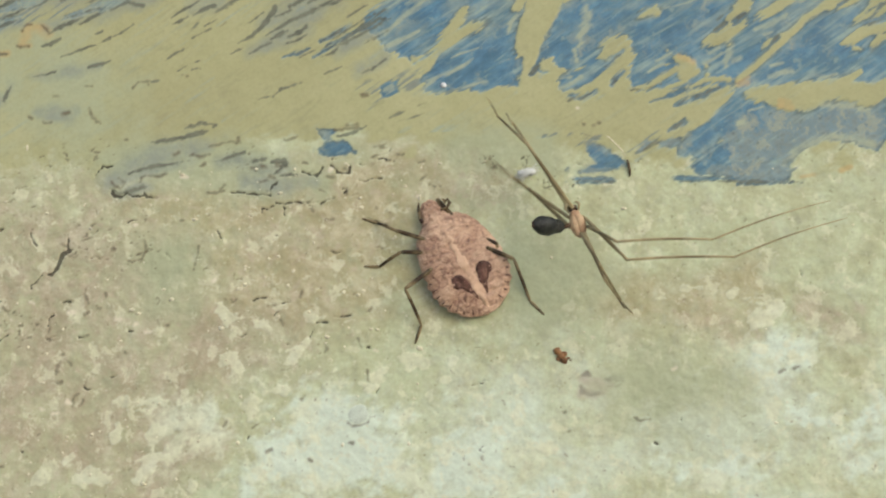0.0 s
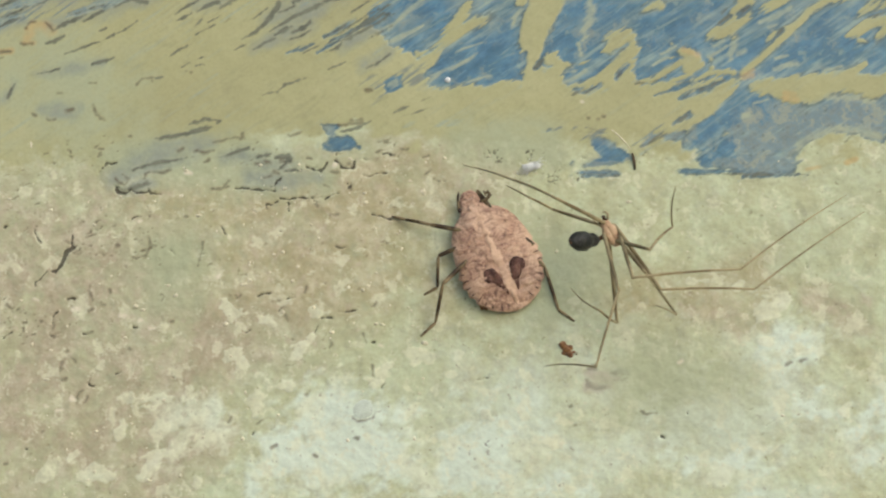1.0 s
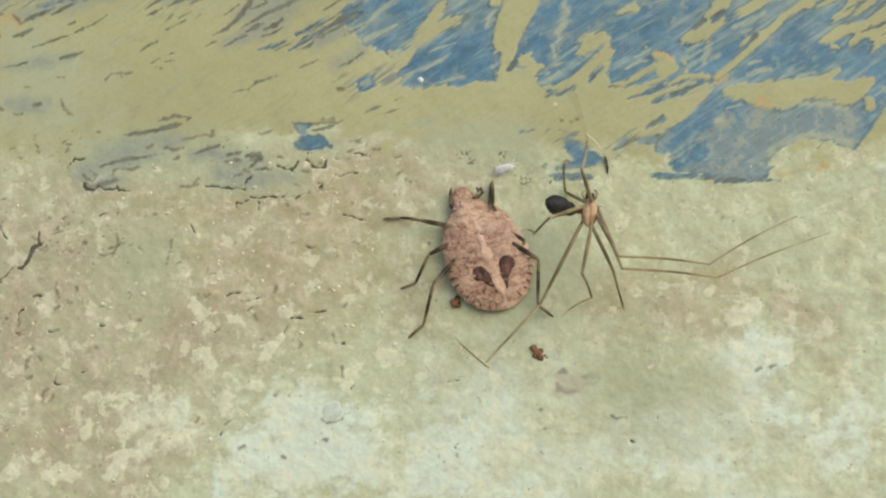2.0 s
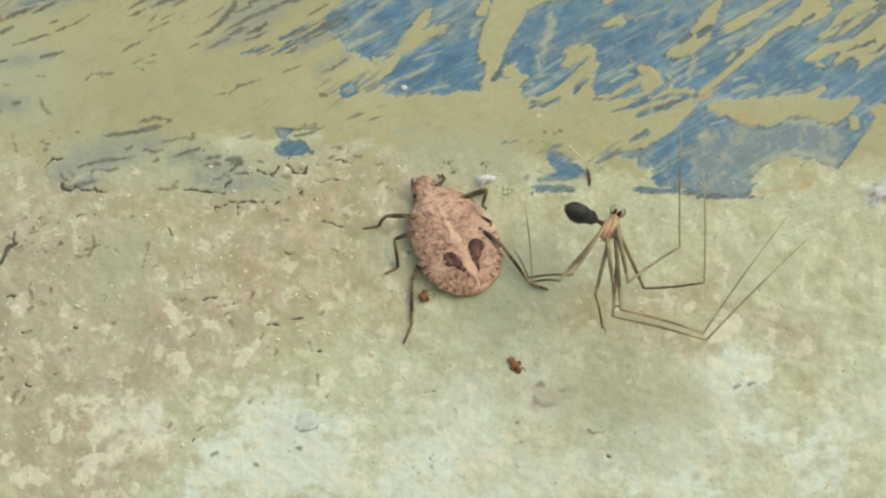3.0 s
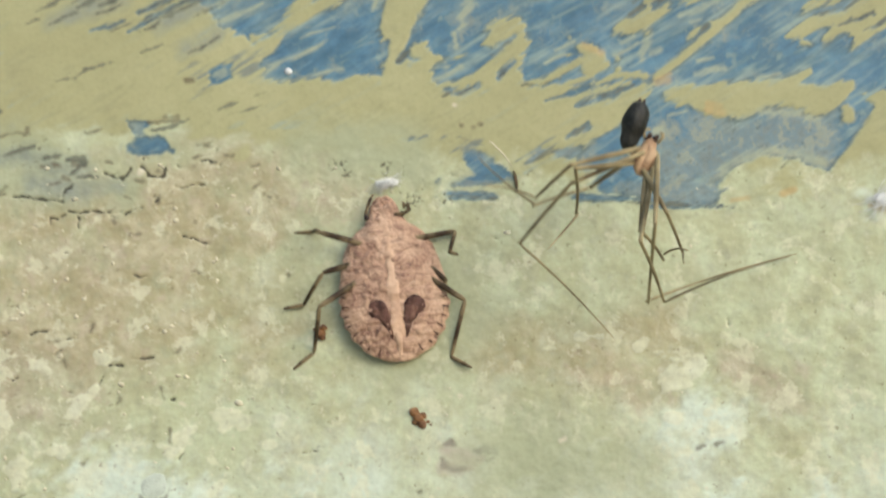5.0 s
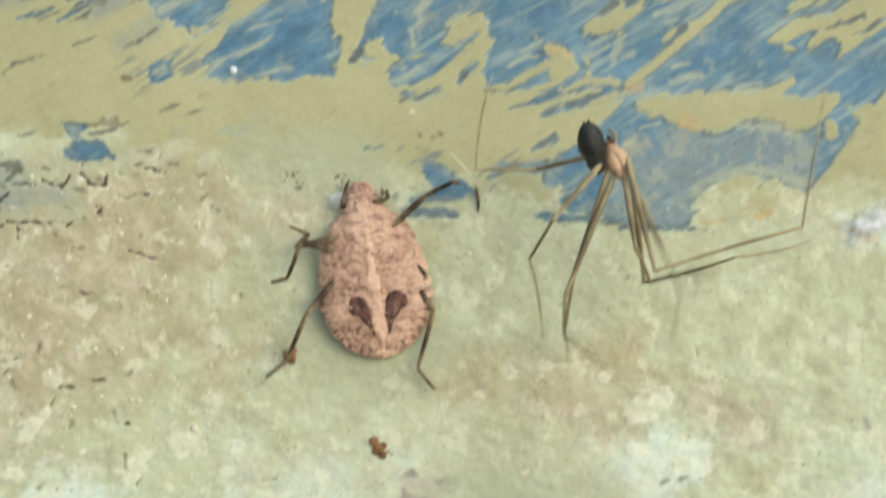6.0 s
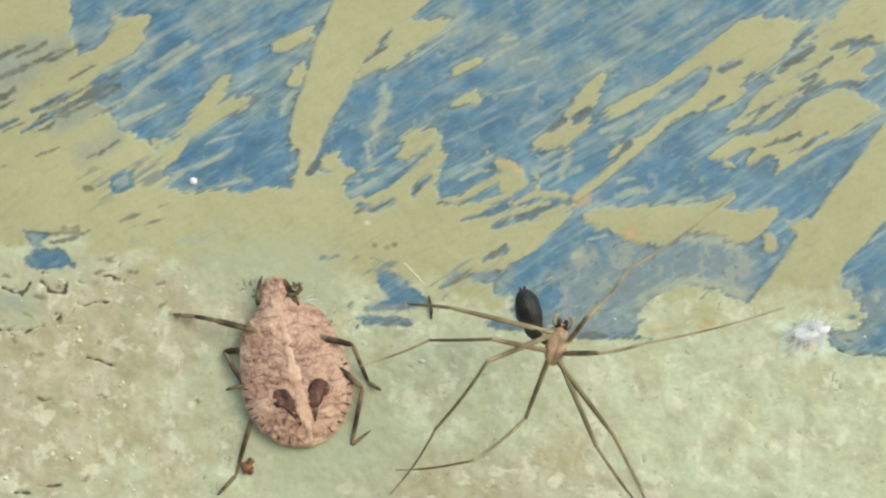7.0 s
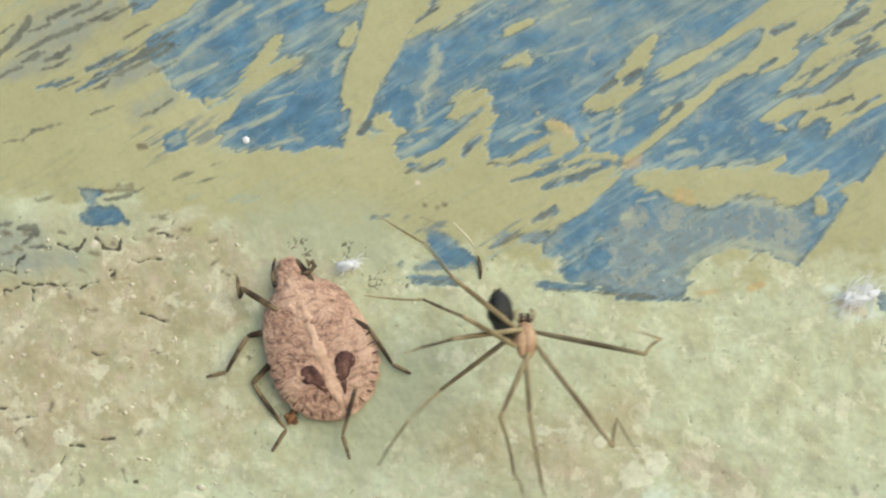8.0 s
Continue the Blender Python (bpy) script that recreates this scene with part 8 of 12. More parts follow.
    walk(bug_legs[2][0], [
        (0, aim(-2.10, 0.20, 1.20, -0.958, -0.173, 0.227)), (0.5, aim(-2.10, 0.20, 1.20, -0.973, -0.134, 0.189)), (1, aim(-2.10, 0.20, 1.20, -0.894, -0.384, 0.231)),
        (1.5, aim(-2.10, 0.20, 1.20, -0.893, -0.375, 0.249)), (2, aim(-2.10, 0.20, 1.20, -0.876, -0.466, 0.123)), (2.5, aim(-2.10, 0.20, 1.20, -0.787, -0.612, -0.076)),
        (2.8, aim(-2.10, 0.20, 1.20, -0.736, -0.666, -0.120)), (3, aim(-2.10, 0.20, 1.20, -0.759, -0.567, -0.320)), (3.5, aim(-2.10, 0.20, 1.20, -0.892, -0.390, 0.227)),
        (4, aim(-2.10, 0.20, 1.20, -0.859, -0.460, 0.226)), (4.5, aim(-2.10, 0.20, 1.20, -0.895, -0.385, 0.227)), (4.7, aim(-2.10, 0.20, 1.20, -0.824, -0.505, 0.257)),
        (5.2, aim(-2.10, 0.20, 1.20, -0.836, -0.492, 0.244)), (5.7, aim(-2.10, 0.20, 1.20, -0.835, -0.499, 0.233)), (5.8, aim(-2.10, 0.20, 1.20, -0.834, -0.501, 0.232)),
        (6, aim(-2.10, 0.20, 1.20, -0.705, -0.661, 0.255)), (6.5, aim(-2.10, 0.20, 1.20, -0.591, -0.726, -0.351)), (7, aim(-2.10, 0.20, 1.20, -0.446, -0.834, -0.324)),
        (7.5, aim(-2.10, 0.20, 1.20, -0.840, -0.402, -0.365)), (8, aim(-2.10, 0.20, 1.20, -0.850, -0.367, -0.378))])
    walk(bug_legs[2][1], [
        (0, aim(4.30, 0.00, 0.00, 0.053, 0.745, -0.665)), (0.5, aim(4.30, 0.00, 0.00, 0.117, 0.679, -0.724)), (1, aim(4.30, 0.00, 0.00, 0.515, 0.366, -0.775)),
        (1.5, aim(4.30, 0.00, 0.00, 0.552, 0.342, -0.760)), (2, aim(4.30, 0.00, 0.00, 0.716, 0.361, -0.598)), (2.5, aim(4.30, 0.00, 0.00, 0.894, 0.358, -0.269)),
        (2.8, aim(4.30, 0.00, 0.00, 0.919, 0.350, -0.181)), (3, aim(4.30, 0.00, 0.00, 0.906, 0.413, 0.096)), (3.5, aim(4.30, 0.00, 0.00, 0.244, 0.549, -0.800)),
        (4, aim(4.30, 0.00, 0.00, 0.651, 0.480, -0.588)), (4.5, aim(4.30, 0.00, 0.00, 0.288, 0.473, -0.832)), (4.7, aim(4.30, 0.00, 0.00, 0.259, 0.463, -0.848)),
        (5.2, aim(4.30, 0.00, 0.00, 0.384, 0.405, -0.830)), (5.7, aim(4.30, 0.00, 0.00, 0.528, 0.313, -0.790)), (5.8, aim(4.30, 0.00, 0.00, 0.535, 0.308, -0.787)),
        (6, aim(4.30, 0.00, 0.00, 0.663, 0.190, -0.725)), (6.5, aim(4.30, 0.00, 0.00, 0.953, 0.233, 0.195)), (7, aim(4.30, 0.00, 0.00, 0.986, -0.024, 0.166)),
        (7.5, aim(4.30, 0.00, 0.00, 0.533, 0.829, 0.172)), (8, aim(4.30, 0.00, 0.00, 0.161, 0.987, -0.002))])
    walk(bug_legs[2][2], [
        (0, aim(4.53, 3.28, -2.93, 0.732, 0.470, -0.493)), (0.5, aim(4.82, 2.99, -3.19, 0.788, 0.534, -0.306)), (1, aim(6.57, 1.61, -3.42, 0.955, -0.079, -0.285)),
        (1.5, aim(6.73, 1.51, -3.35, 0.818, -0.142, -0.557)), (2, aim(7.46, 1.59, -2.63, 0.869, -0.180, -0.462)), (2.5, aim(8.24, 1.58, -1.18, 0.934, -0.191, -0.301)),
        (2.8, aim(8.35, 1.54, -0.80, 0.950, -0.177, -0.255)), (3, aim(8.29, 1.82, 0.42, 0.986, 0.035, 0.166)), (3.5, aim(5.38, 2.42, -3.52, 0.715, 0.649, -0.259)),
        (4, aim(7.17, 2.11, -2.59, 0.739, 0.486, -0.467)), (4.5, aim(5.57, 2.09, -3.67, 0.866, 0.420, -0.273)), (4.7, aim(5.44, 2.04, -3.74, 0.928, -0.011, -0.373)),
        (5.2, aim(5.99, 1.79, -3.66, 0.965, 0.033, -0.262)), (5.7, aim(6.63, 1.38, -3.48, 0.990, 0.067, -0.124)), (5.8, aim(6.66, 1.36, -3.47, 0.990, 0.068, -0.121)),
        (6, aim(7.22, 0.84, -3.19, 0.905, -0.214, -0.367)), (6.5, aim(8.50, 1.03, 0.86, 0.842, -0.324, 0.432)), (7, aim(8.65, -0.10, 0.73, 0.801, -0.471, 0.369)),
        (7.5, aim(6.65, 3.65, 0.76, 0.980, 0.199, 0.015)), (8, aim(5.01, 4.35, -0.01, 0.877, 0.212, 0.432))])
    walk(bug_legs[3][0], [
        (0, aim(1.70, 2.70, 1.30, -0.162, 0.977, -0.135)), (0.5, aim(1.70, 2.70, 1.30, -0.267, 0.952, -0.152)), (1, aim(1.70, 2.70, 1.30, -0.176, 0.974, -0.143)),
        (1.2, aim(1.70, 2.70, 1.30, 0.191, 0.972, -0.136)), (1.333, aim(1.70, 2.70, 1.30, 0.542, 0.832, -0.113)), (1.5, aim(1.70, 2.70, 1.30, 0.731, 0.677, -0.087)),
        (2, aim(1.70, 2.70, 1.30, 0.455, 0.882, -0.120)), (2.367, aim(1.70, 2.70, 1.30, 0.014, 0.989, -0.146)), (2.8, aim(1.70, 2.70, 1.30, -0.329, 0.932, -0.154)),
        (2.867, aim(1.70, 2.70, 1.30, 0.135, 0.969, -0.206)), (2.9, aim(1.70, 2.70, 1.30, 0.563, 0.798, -0.214)), (2.933, aim(1.70, 2.70, 1.30, 0.886, 0.430, -0.176)),
        (3, aim(1.70, 2.70, 1.30, 0.989, -0.125, -0.083)), (3.167, aim(1.70, 2.70, 1.30, 0.892, 0.418, -0.172)), (3.267, aim(1.70, 2.70, 1.30, 0.500, 0.840, -0.211)),
        (3.367, aim(1.70, 2.70, 1.30, 0.006, 0.982, -0.191)), (3.5, aim(1.70, 2.70, 1.30, -0.315, 0.937, -0.153)), (4, aim(1.70, 2.70, 1.30, -0.342, 0.927, -0.152)),
        (4.167, aim(1.70, 2.70, 1.30, 0.196, 0.954, -0.227)), (4.267, aim(1.70, 2.70, 1.30, 0.745, 0.624, -0.235)), (4.367, aim(1.70, 2.70, 1.30, 0.987, 0.057, -0.152)),
        (4.5, aim(1.70, 2.70, 1.30, 0.944, -0.323, -0.066)), (4.7, aim(1.70, 2.70, 1.30, 0.992, -0.108, -0.057)), (5.2, aim(1.70, 2.70, 1.30, 0.986, 0.151, -0.074)),
        (5.7, aim(1.70, 2.70, 1.30, 0.873, 0.480, -0.085)), (5.8, aim(1.70, 2.70, 1.30, 0.867, 0.492, -0.085)), (5.933, aim(1.70, 2.70, 1.30, 0.835, 0.550, 0.024)),
        (6, aim(1.70, 2.70, 1.30, 0.820, 0.569, 0.062)), (6.5, aim(1.70, 2.70, 1.30, 0.855, 0.516, 0.058)), (6.7, aim(1.70, 2.70, 1.30, 0.563, 0.826, -0.020)),
        (6.8, aim(1.70, 2.70, 1.30, 0.226, 0.970, -0.086)), (7, aim(1.70, 2.70, 1.30, -0.222, 0.964, -0.147)), (7.167, aim(1.70, 2.70, 1.30, 0.020, 0.989, -0.148)),
        (7.267, aim(1.70, 2.70, 1.30, 0.284, 0.949, -0.139)), (7.4, aim(1.70, 2.70, 1.30, 0.562, 0.818, -0.119)), (7.5, aim(1.70, 2.70, 1.30, 0.619, 0.777, -0.113)),
        (7.667, aim(1.70, 2.70, 1.30, 0.374, 0.917, -0.138)), (7.767, aim(1.70, 2.70, 1.30, 0.116, 0.982, -0.150)), (7.9, aim(1.70, 2.70, 1.30, -0.177, 0.973, -0.152)),
        (8, aim(1.70, 2.70, 1.30, -0.251, 0.956, -0.149))])
    walk(bug_legs[3][1], [
        (0, aim(3.60, 0.00, 0.00, -0.915, 0.316, -0.250)), (0.5, aim(3.60, 0.00, 0.00, -0.871, 0.421, -0.254)), (1, aim(3.60, 0.00, 0.00, -0.913, 0.326, -0.244)),
        (1.2, aim(3.60, 0.00, 0.00, -0.996, 0.072, 0.056)), (1.333, aim(3.60, 0.00, 0.00, -0.903, -0.144, 0.405)), (1.5, aim(3.60, 0.00, 0.00, -0.754, -0.208, 0.622)),
        (2, aim(3.60, 0.00, 0.00, -0.933, -0.093, 0.349)), (2.367, aim(3.60, 0.00, 0.00, -0.980, 0.195, -0.028)), (2.8, aim(3.60, 0.00, 0.00, -0.862, 0.433, -0.264)),
        (2.867, aim(3.60, 0.00, 0.00, -0.997, 0.026, -0.073)), (2.9, aim(3.60, 0.00, 0.00, -0.938, -0.316, 0.145)), (2.933, aim(3.60, 0.00, 0.00, -0.750, -0.534, 0.389)),
        (3, aim(3.60, 0.00, 0.00, -0.466, -0.609, 0.643)), (3.167, aim(3.60, 0.00, 0.00, -0.736, -0.547, 0.400)), (3.267, aim(3.60, 0.00, 0.00, -0.954, -0.282, 0.106)),
        (3.367, aim(3.60, 0.00, 0.00, -0.983, 0.126, -0.136)), (3.5, aim(3.60, 0.00, 0.00, -0.882, 0.394, -0.259)), (4, aim(3.60, 0.00, 0.00, -0.850, 0.452, -0.271)),
        (4.167, aim(3.60, 0.00, 0.00, -0.991, -0.094, -0.092)), (4.267, aim(3.60, 0.00, 0.00, -0.781, -0.584, 0.220)), (4.367, aim(3.60, 0.00, 0.00, -0.363, -0.745, 0.560)),
        (4.5, aim(3.60, 0.00, 0.00, -0.067, -0.686, 0.724)), (4.7, aim(3.60, 0.00, 0.00, -0.367, -0.693, 0.621)), (5.2, aim(3.60, 0.00, 0.00, -0.295, -0.611, 0.735)),
        (5.7, aim(3.60, 0.00, 0.00, -0.144, -0.597, 0.789)), (5.8, aim(3.60, 0.00, 0.00, -0.138, -0.599, 0.789)), (5.933, aim(3.60, 0.00, 0.00, 0.500, -0.362, 0.787)),
        (6, aim(3.60, 0.00, 0.00, 0.697, -0.248, 0.673)), (6.5, aim(3.60, 0.00, 0.00, 0.708, -0.257, 0.657)), (6.7, aim(3.60, 0.00, 0.00, -0.031, -0.788, 0.615)),
        (6.8, aim(3.60, 0.00, 0.00, -0.778, -0.559, 0.286)), (7, aim(3.60, 0.00, 0.00, -0.919, 0.310, -0.244)), (7.167, aim(3.60, 0.00, 0.00, -0.880, 0.473, -0.035)),
        (7.267, aim(3.60, 0.00, 0.00, -0.762, 0.618, 0.194)), (7.4, aim(3.60, 0.00, 0.00, -0.533, 0.758, 0.375)), (7.5, aim(3.60, 0.00, 0.00, -0.444, 0.801, 0.401)),
        (7.667, aim(3.60, 0.00, 0.00, -0.608, 0.731, 0.310)), (7.767, aim(3.60, 0.00, 0.00, -0.771, 0.625, 0.124)), (7.9, aim(3.60, 0.00, 0.00, -0.889, 0.427, -0.164)),
        (8, aim(3.60, 0.00, 0.00, -0.909, 0.335, -0.249))])
    walk(bug_legs[3][2], [
        (0, aim(0.66, 1.01, -0.80, -0.896, 0.289, -0.338)), (0.5, aim(0.80, 1.35, -0.82, -0.850, 0.399, -0.344)), (1, aim(0.67, 1.05, -0.78, -0.886, 0.318, -0.337)),
        (1.2, aim(0.40, 0.23, 0.18, -0.631, -0.143, -0.763)), (1.333, aim(0.70, -0.46, 1.30, -0.007, -0.264, -0.965)), (1.5, aim(1.18, -0.67, 2.00, 0.352, -0.051, -0.935)),
        (2, aim(0.61, -0.30, 1.12, -0.098, -0.272, -0.957)), (2.367, aim(0.45, 0.63, -0.09, -0.706, -0.013, -0.708)), (2.8, aim(0.83, 1.39, -0.85, -0.862, 0.370, -0.345)),
        (2.867, aim(0.40, 0.08, -0.23, -0.658, -0.188, -0.729)), (2.9, aim(0.59, -1.01, 0.47, -0.289, -0.492, -0.821)), (2.933, aim(1.19, -1.72, 1.25, 0.121, -0.491, -0.863)),
        (3, aim(2.11, -1.95, 2.06, 0.335, -0.041, -0.941)), (3.167, aim(1.24, -1.76, 1.28, 0.139, -0.479, -0.867)), (3.267, aim(0.54, -0.90, 0.34, -0.356, -0.463, -0.812)),
        (3.367, aim(0.45, 0.41, -0.44, -0.773, -0.049, -0.633)), (3.5, aim(0.77, 1.27, -0.83, -0.874, 0.346, -0.343)), (4, aim(0.87, 1.45, -0.87, -0.868, 0.357, -0.345)),
        (4.167, aim(0.42, -0.30, -0.30, -0.604, -0.228, -0.764)), (4.267, aim(1.09, -1.88, 0.71, -0.036, -0.523, -0.852)), (4.367, aim(2.44, -2.39, 1.80, 0.361, -0.220, -0.906)),
        (4.5, aim(3.38, -2.20, 2.32, 0.299, 0.139, -0.944)), (4.7, aim(2.42, -2.22, 1.99, 0.494, 0.089, -0.865)), (5.2, aim(2.65, -1.96, 2.36, 0.436, -0.002, -0.900)),
        (5.7, aim(3.14, -1.92, 2.53, 0.342, -0.039, -0.939)), (5.8, aim(3.16, -1.92, 2.53, 0.339, -0.041, -0.940)), (5.933, aim(5.20, -1.16, 2.53, 0.152, -0.127, -0.980)),
        (6, aim(5.84, -0.80, 2.16, 0.074, -0.168, -0.983)), (6.5, aim(5.87, -0.83, 2.11, 0.210, -0.114, -0.971)), (6.7, aim(3.50, -2.53, 1.98, -0.252, -0.391, -0.885)),
        (6.8, aim(1.10, -1.80, 0.92, -0.648, -0.207, -0.733)), (7, aim(0.65, 0.99, -0.78, -0.894, 0.298, -0.335)), (7.167, aim(0.77, 1.52, -0.11, -0.687, -0.213, -0.694)),
        (7.267, aim(1.15, 1.98, 0.62, -0.123, -0.525, -0.842)), (7.4, aim(1.89, 2.44, 1.20, 0.598, -0.330, -0.730)), (7.5, aim(2.17, 2.57, 1.29, 0.750, -0.169, -0.639)),
        (7.667, aim(1.65, 2.35, 1.00, 0.277, -0.509, -0.815)), (7.767, aim(1.13, 2.01, 0.40, -0.334, -0.458, -0.824)), (7.9, aim(0.75, 1.37, -0.53, -0.848, 0.100, -0.521)),
        (8, aim(0.68, 1.08, -0.80, -0.888, 0.313, -0.338))])
    walk(bug_legs[4][0], [
        (0, aim(2.00, 1.50, 1.20, 0.623, -0.782, -0.010)), (0.2, aim(2.00, 1.50, 1.20, 0.677, -0.735, -0.041)), (0.333, aim(2.00, 1.50, 1.20, 0.769, -0.636, -0.067)),
        (0.5, aim(2.00, 1.50, 1.20, 0.825, -0.559, -0.085)), (0.7, aim(2.00, 1.50, 1.20, 0.729, -0.682, -0.061)), (0.833, aim(2.00, 1.50, 1.20, 0.618, -0.785, -0.036)),
        (1, aim(2.00, 1.50, 1.20, 0.561, -0.828, -0.015)), (1.5, aim(2.00, 1.50, 1.20, 0.627, -0.779, -0.001)), (2, aim(2.00, 1.50, 1.20, 0.625, -0.781, -0.005)),
        (2.5, aim(2.00, 1.50, 1.20, 0.612, -0.791, -0.014)), (2.8, aim(2.00, 1.50, 1.20, 0.631, -0.776, -0.018)), (3, aim(2.00, 1.50, 1.20, 0.636, -0.772, -0.017)),
        (3.5, aim(2.00, 1.50, 1.20, 0.674, -0.739, -0.008)), (4, aim(2.00, 1.50, 1.20, 0.660, -0.751, -0.019)), (4.5, aim(2.00, 1.50, 1.20, 0.686, -0.727, 0.001)),
        (4.7, aim(2.00, 1.50, 1.20, 0.687, -0.727, 0.001)), (5.2, aim(2.00, 1.50, 1.20, 0.642, -0.766, -0.009)), (5.7, aim(2.00, 1.50, 1.20, 0.596, -0.803, -0.017)),
        (5.8, aim(2.00, 1.50, 1.20, 0.591, -0.806, -0.017)), (6, aim(2.00, 1.50, 1.20, 0.592, -0.806, -0.017)), (6.367, aim(2.00, 1.50, 1.20, 0.900, -0.385, 0.205)),
        (6.5, aim(2.00, 1.50, 1.20, 0.931, -0.274, 0.243)), (6.767, aim(2.00, 1.50, 1.20, 0.896, -0.376, 0.234)), (7, aim(2.00, 1.50, 1.20, 0.851, -0.473, 0.227)),
        (7.2, aim(2.00, 1.50, 1.20, 0.808, -0.572, 0.140)), (7.3, aim(2.00, 1.50, 1.20, 0.767, -0.638, 0.064)), (7.5, aim(2.00, 1.50, 1.20, 0.719, -0.694, -0.035)),
        (7.667, aim(2.00, 1.50, 1.20, 0.703, -0.710, -0.036)), (7.733, aim(2.00, 1.50, 1.20, 0.686, -0.727, -0.037)), (7.8, aim(2.00, 1.50, 1.20, 0.667, -0.744, -0.035)),
        (7.9, aim(2.00, 1.50, 1.20, 0.649, -0.760, -0.032)), (8, aim(2.00, 1.50, 1.20, 0.653, -0.757, -0.027))])
    walk(bug_legs[4][1], [
        (0, aim(3.20, 0.00, 0.00, -0.077, -0.960, -0.269)), (0.2, aim(3.20, 0.00, 0.00, 0.106, -0.978, 0.180)), (0.333, aim(3.20, 0.00, 0.00, 0.215, -0.741, 0.636)),
        (0.5, aim(3.20, 0.00, 0.00, 0.274, -0.464, 0.842)), (0.7, aim(3.20, 0.00, 0.00, 0.222, -0.812, 0.540)), (0.833, aim(3.20, 0.00, 0.00, 0.133, -0.989, 0.062)),
        (1, aim(3.20, 0.00, 0.00, 0.021, -0.963, -0.270)), (1.5, aim(3.20, 0.00, 0.00, 0.009, -0.963, -0.269)), (2, aim(3.20, 0.00, 0.00, -0.024, -0.963, -0.269)),
        (2.5, aim(3.20, 0.00, 0.00, -0.049, -0.963, -0.266)), (2.8, aim(3.20, 0.00, 0.00, -0.088, -0.961, -0.261)), (3, aim(3.20, 0.00, 0.00, -0.094, -0.961, -0.261)),
        (3.5, aim(3.20, 0.00, 0.00, -0.096, -0.961, -0.260)), (4, aim(3.20, 0.00, 0.00, -0.148, -0.955, -0.258)), (4.5, aim(3.20, 0.00, 0.00, -0.081, -0.961, -0.264)),
        (4.7, aim(3.20, 0.00, 0.00, -0.083, -0.961, -0.263)), (5.2, aim(3.20, 0.00, 0.00, -0.065, -0.962, -0.265)), (5.7, aim(3.20, 0.00, 0.00, -0.029, -0.964, -0.265)),
        (5.8, aim(3.20, 0.00, 0.00, -0.023, -0.964, -0.265)), (6, aim(3.20, 0.00, 0.00, -0.025, -0.964, -0.265)), (6.367, aim(3.20, 0.00, 0.00, -0.086, -0.903, -0.421)),
        (6.5, aim(3.20, 0.00, 0.00, -0.072, -0.894, -0.441)), (6.767, aim(3.20, 0.00, 0.00, 0.244, -0.839, -0.487)), (7, aim(3.20, 0.00, 0.00, 0.462, -0.728, -0.507)),
        (7.2, aim(3.20, 0.00, 0.00, 0.694, -0.590, -0.413)), (7.3, aim(3.20, 0.00, 0.00, 0.853, -0.439, -0.282)), (7.5, aim(3.20, 0.00, 0.00, 0.970, -0.229, -0.076)),
        (7.667, aim(3.20, 0.00, 0.00, 0.951, -0.303, -0.055)), (7.733, aim(3.20, 0.00, 0.00, 0.936, -0.350, -0.038)), (7.8, aim(3.20, 0.00, 0.00, 0.916, -0.401, -0.026)),
        (7.9, aim(3.20, 0.00, 0.00, 0.885, -0.465, -0.008)), (8, aim(3.20, 0.00, 0.00, 0.870, -0.493, -0.006))])
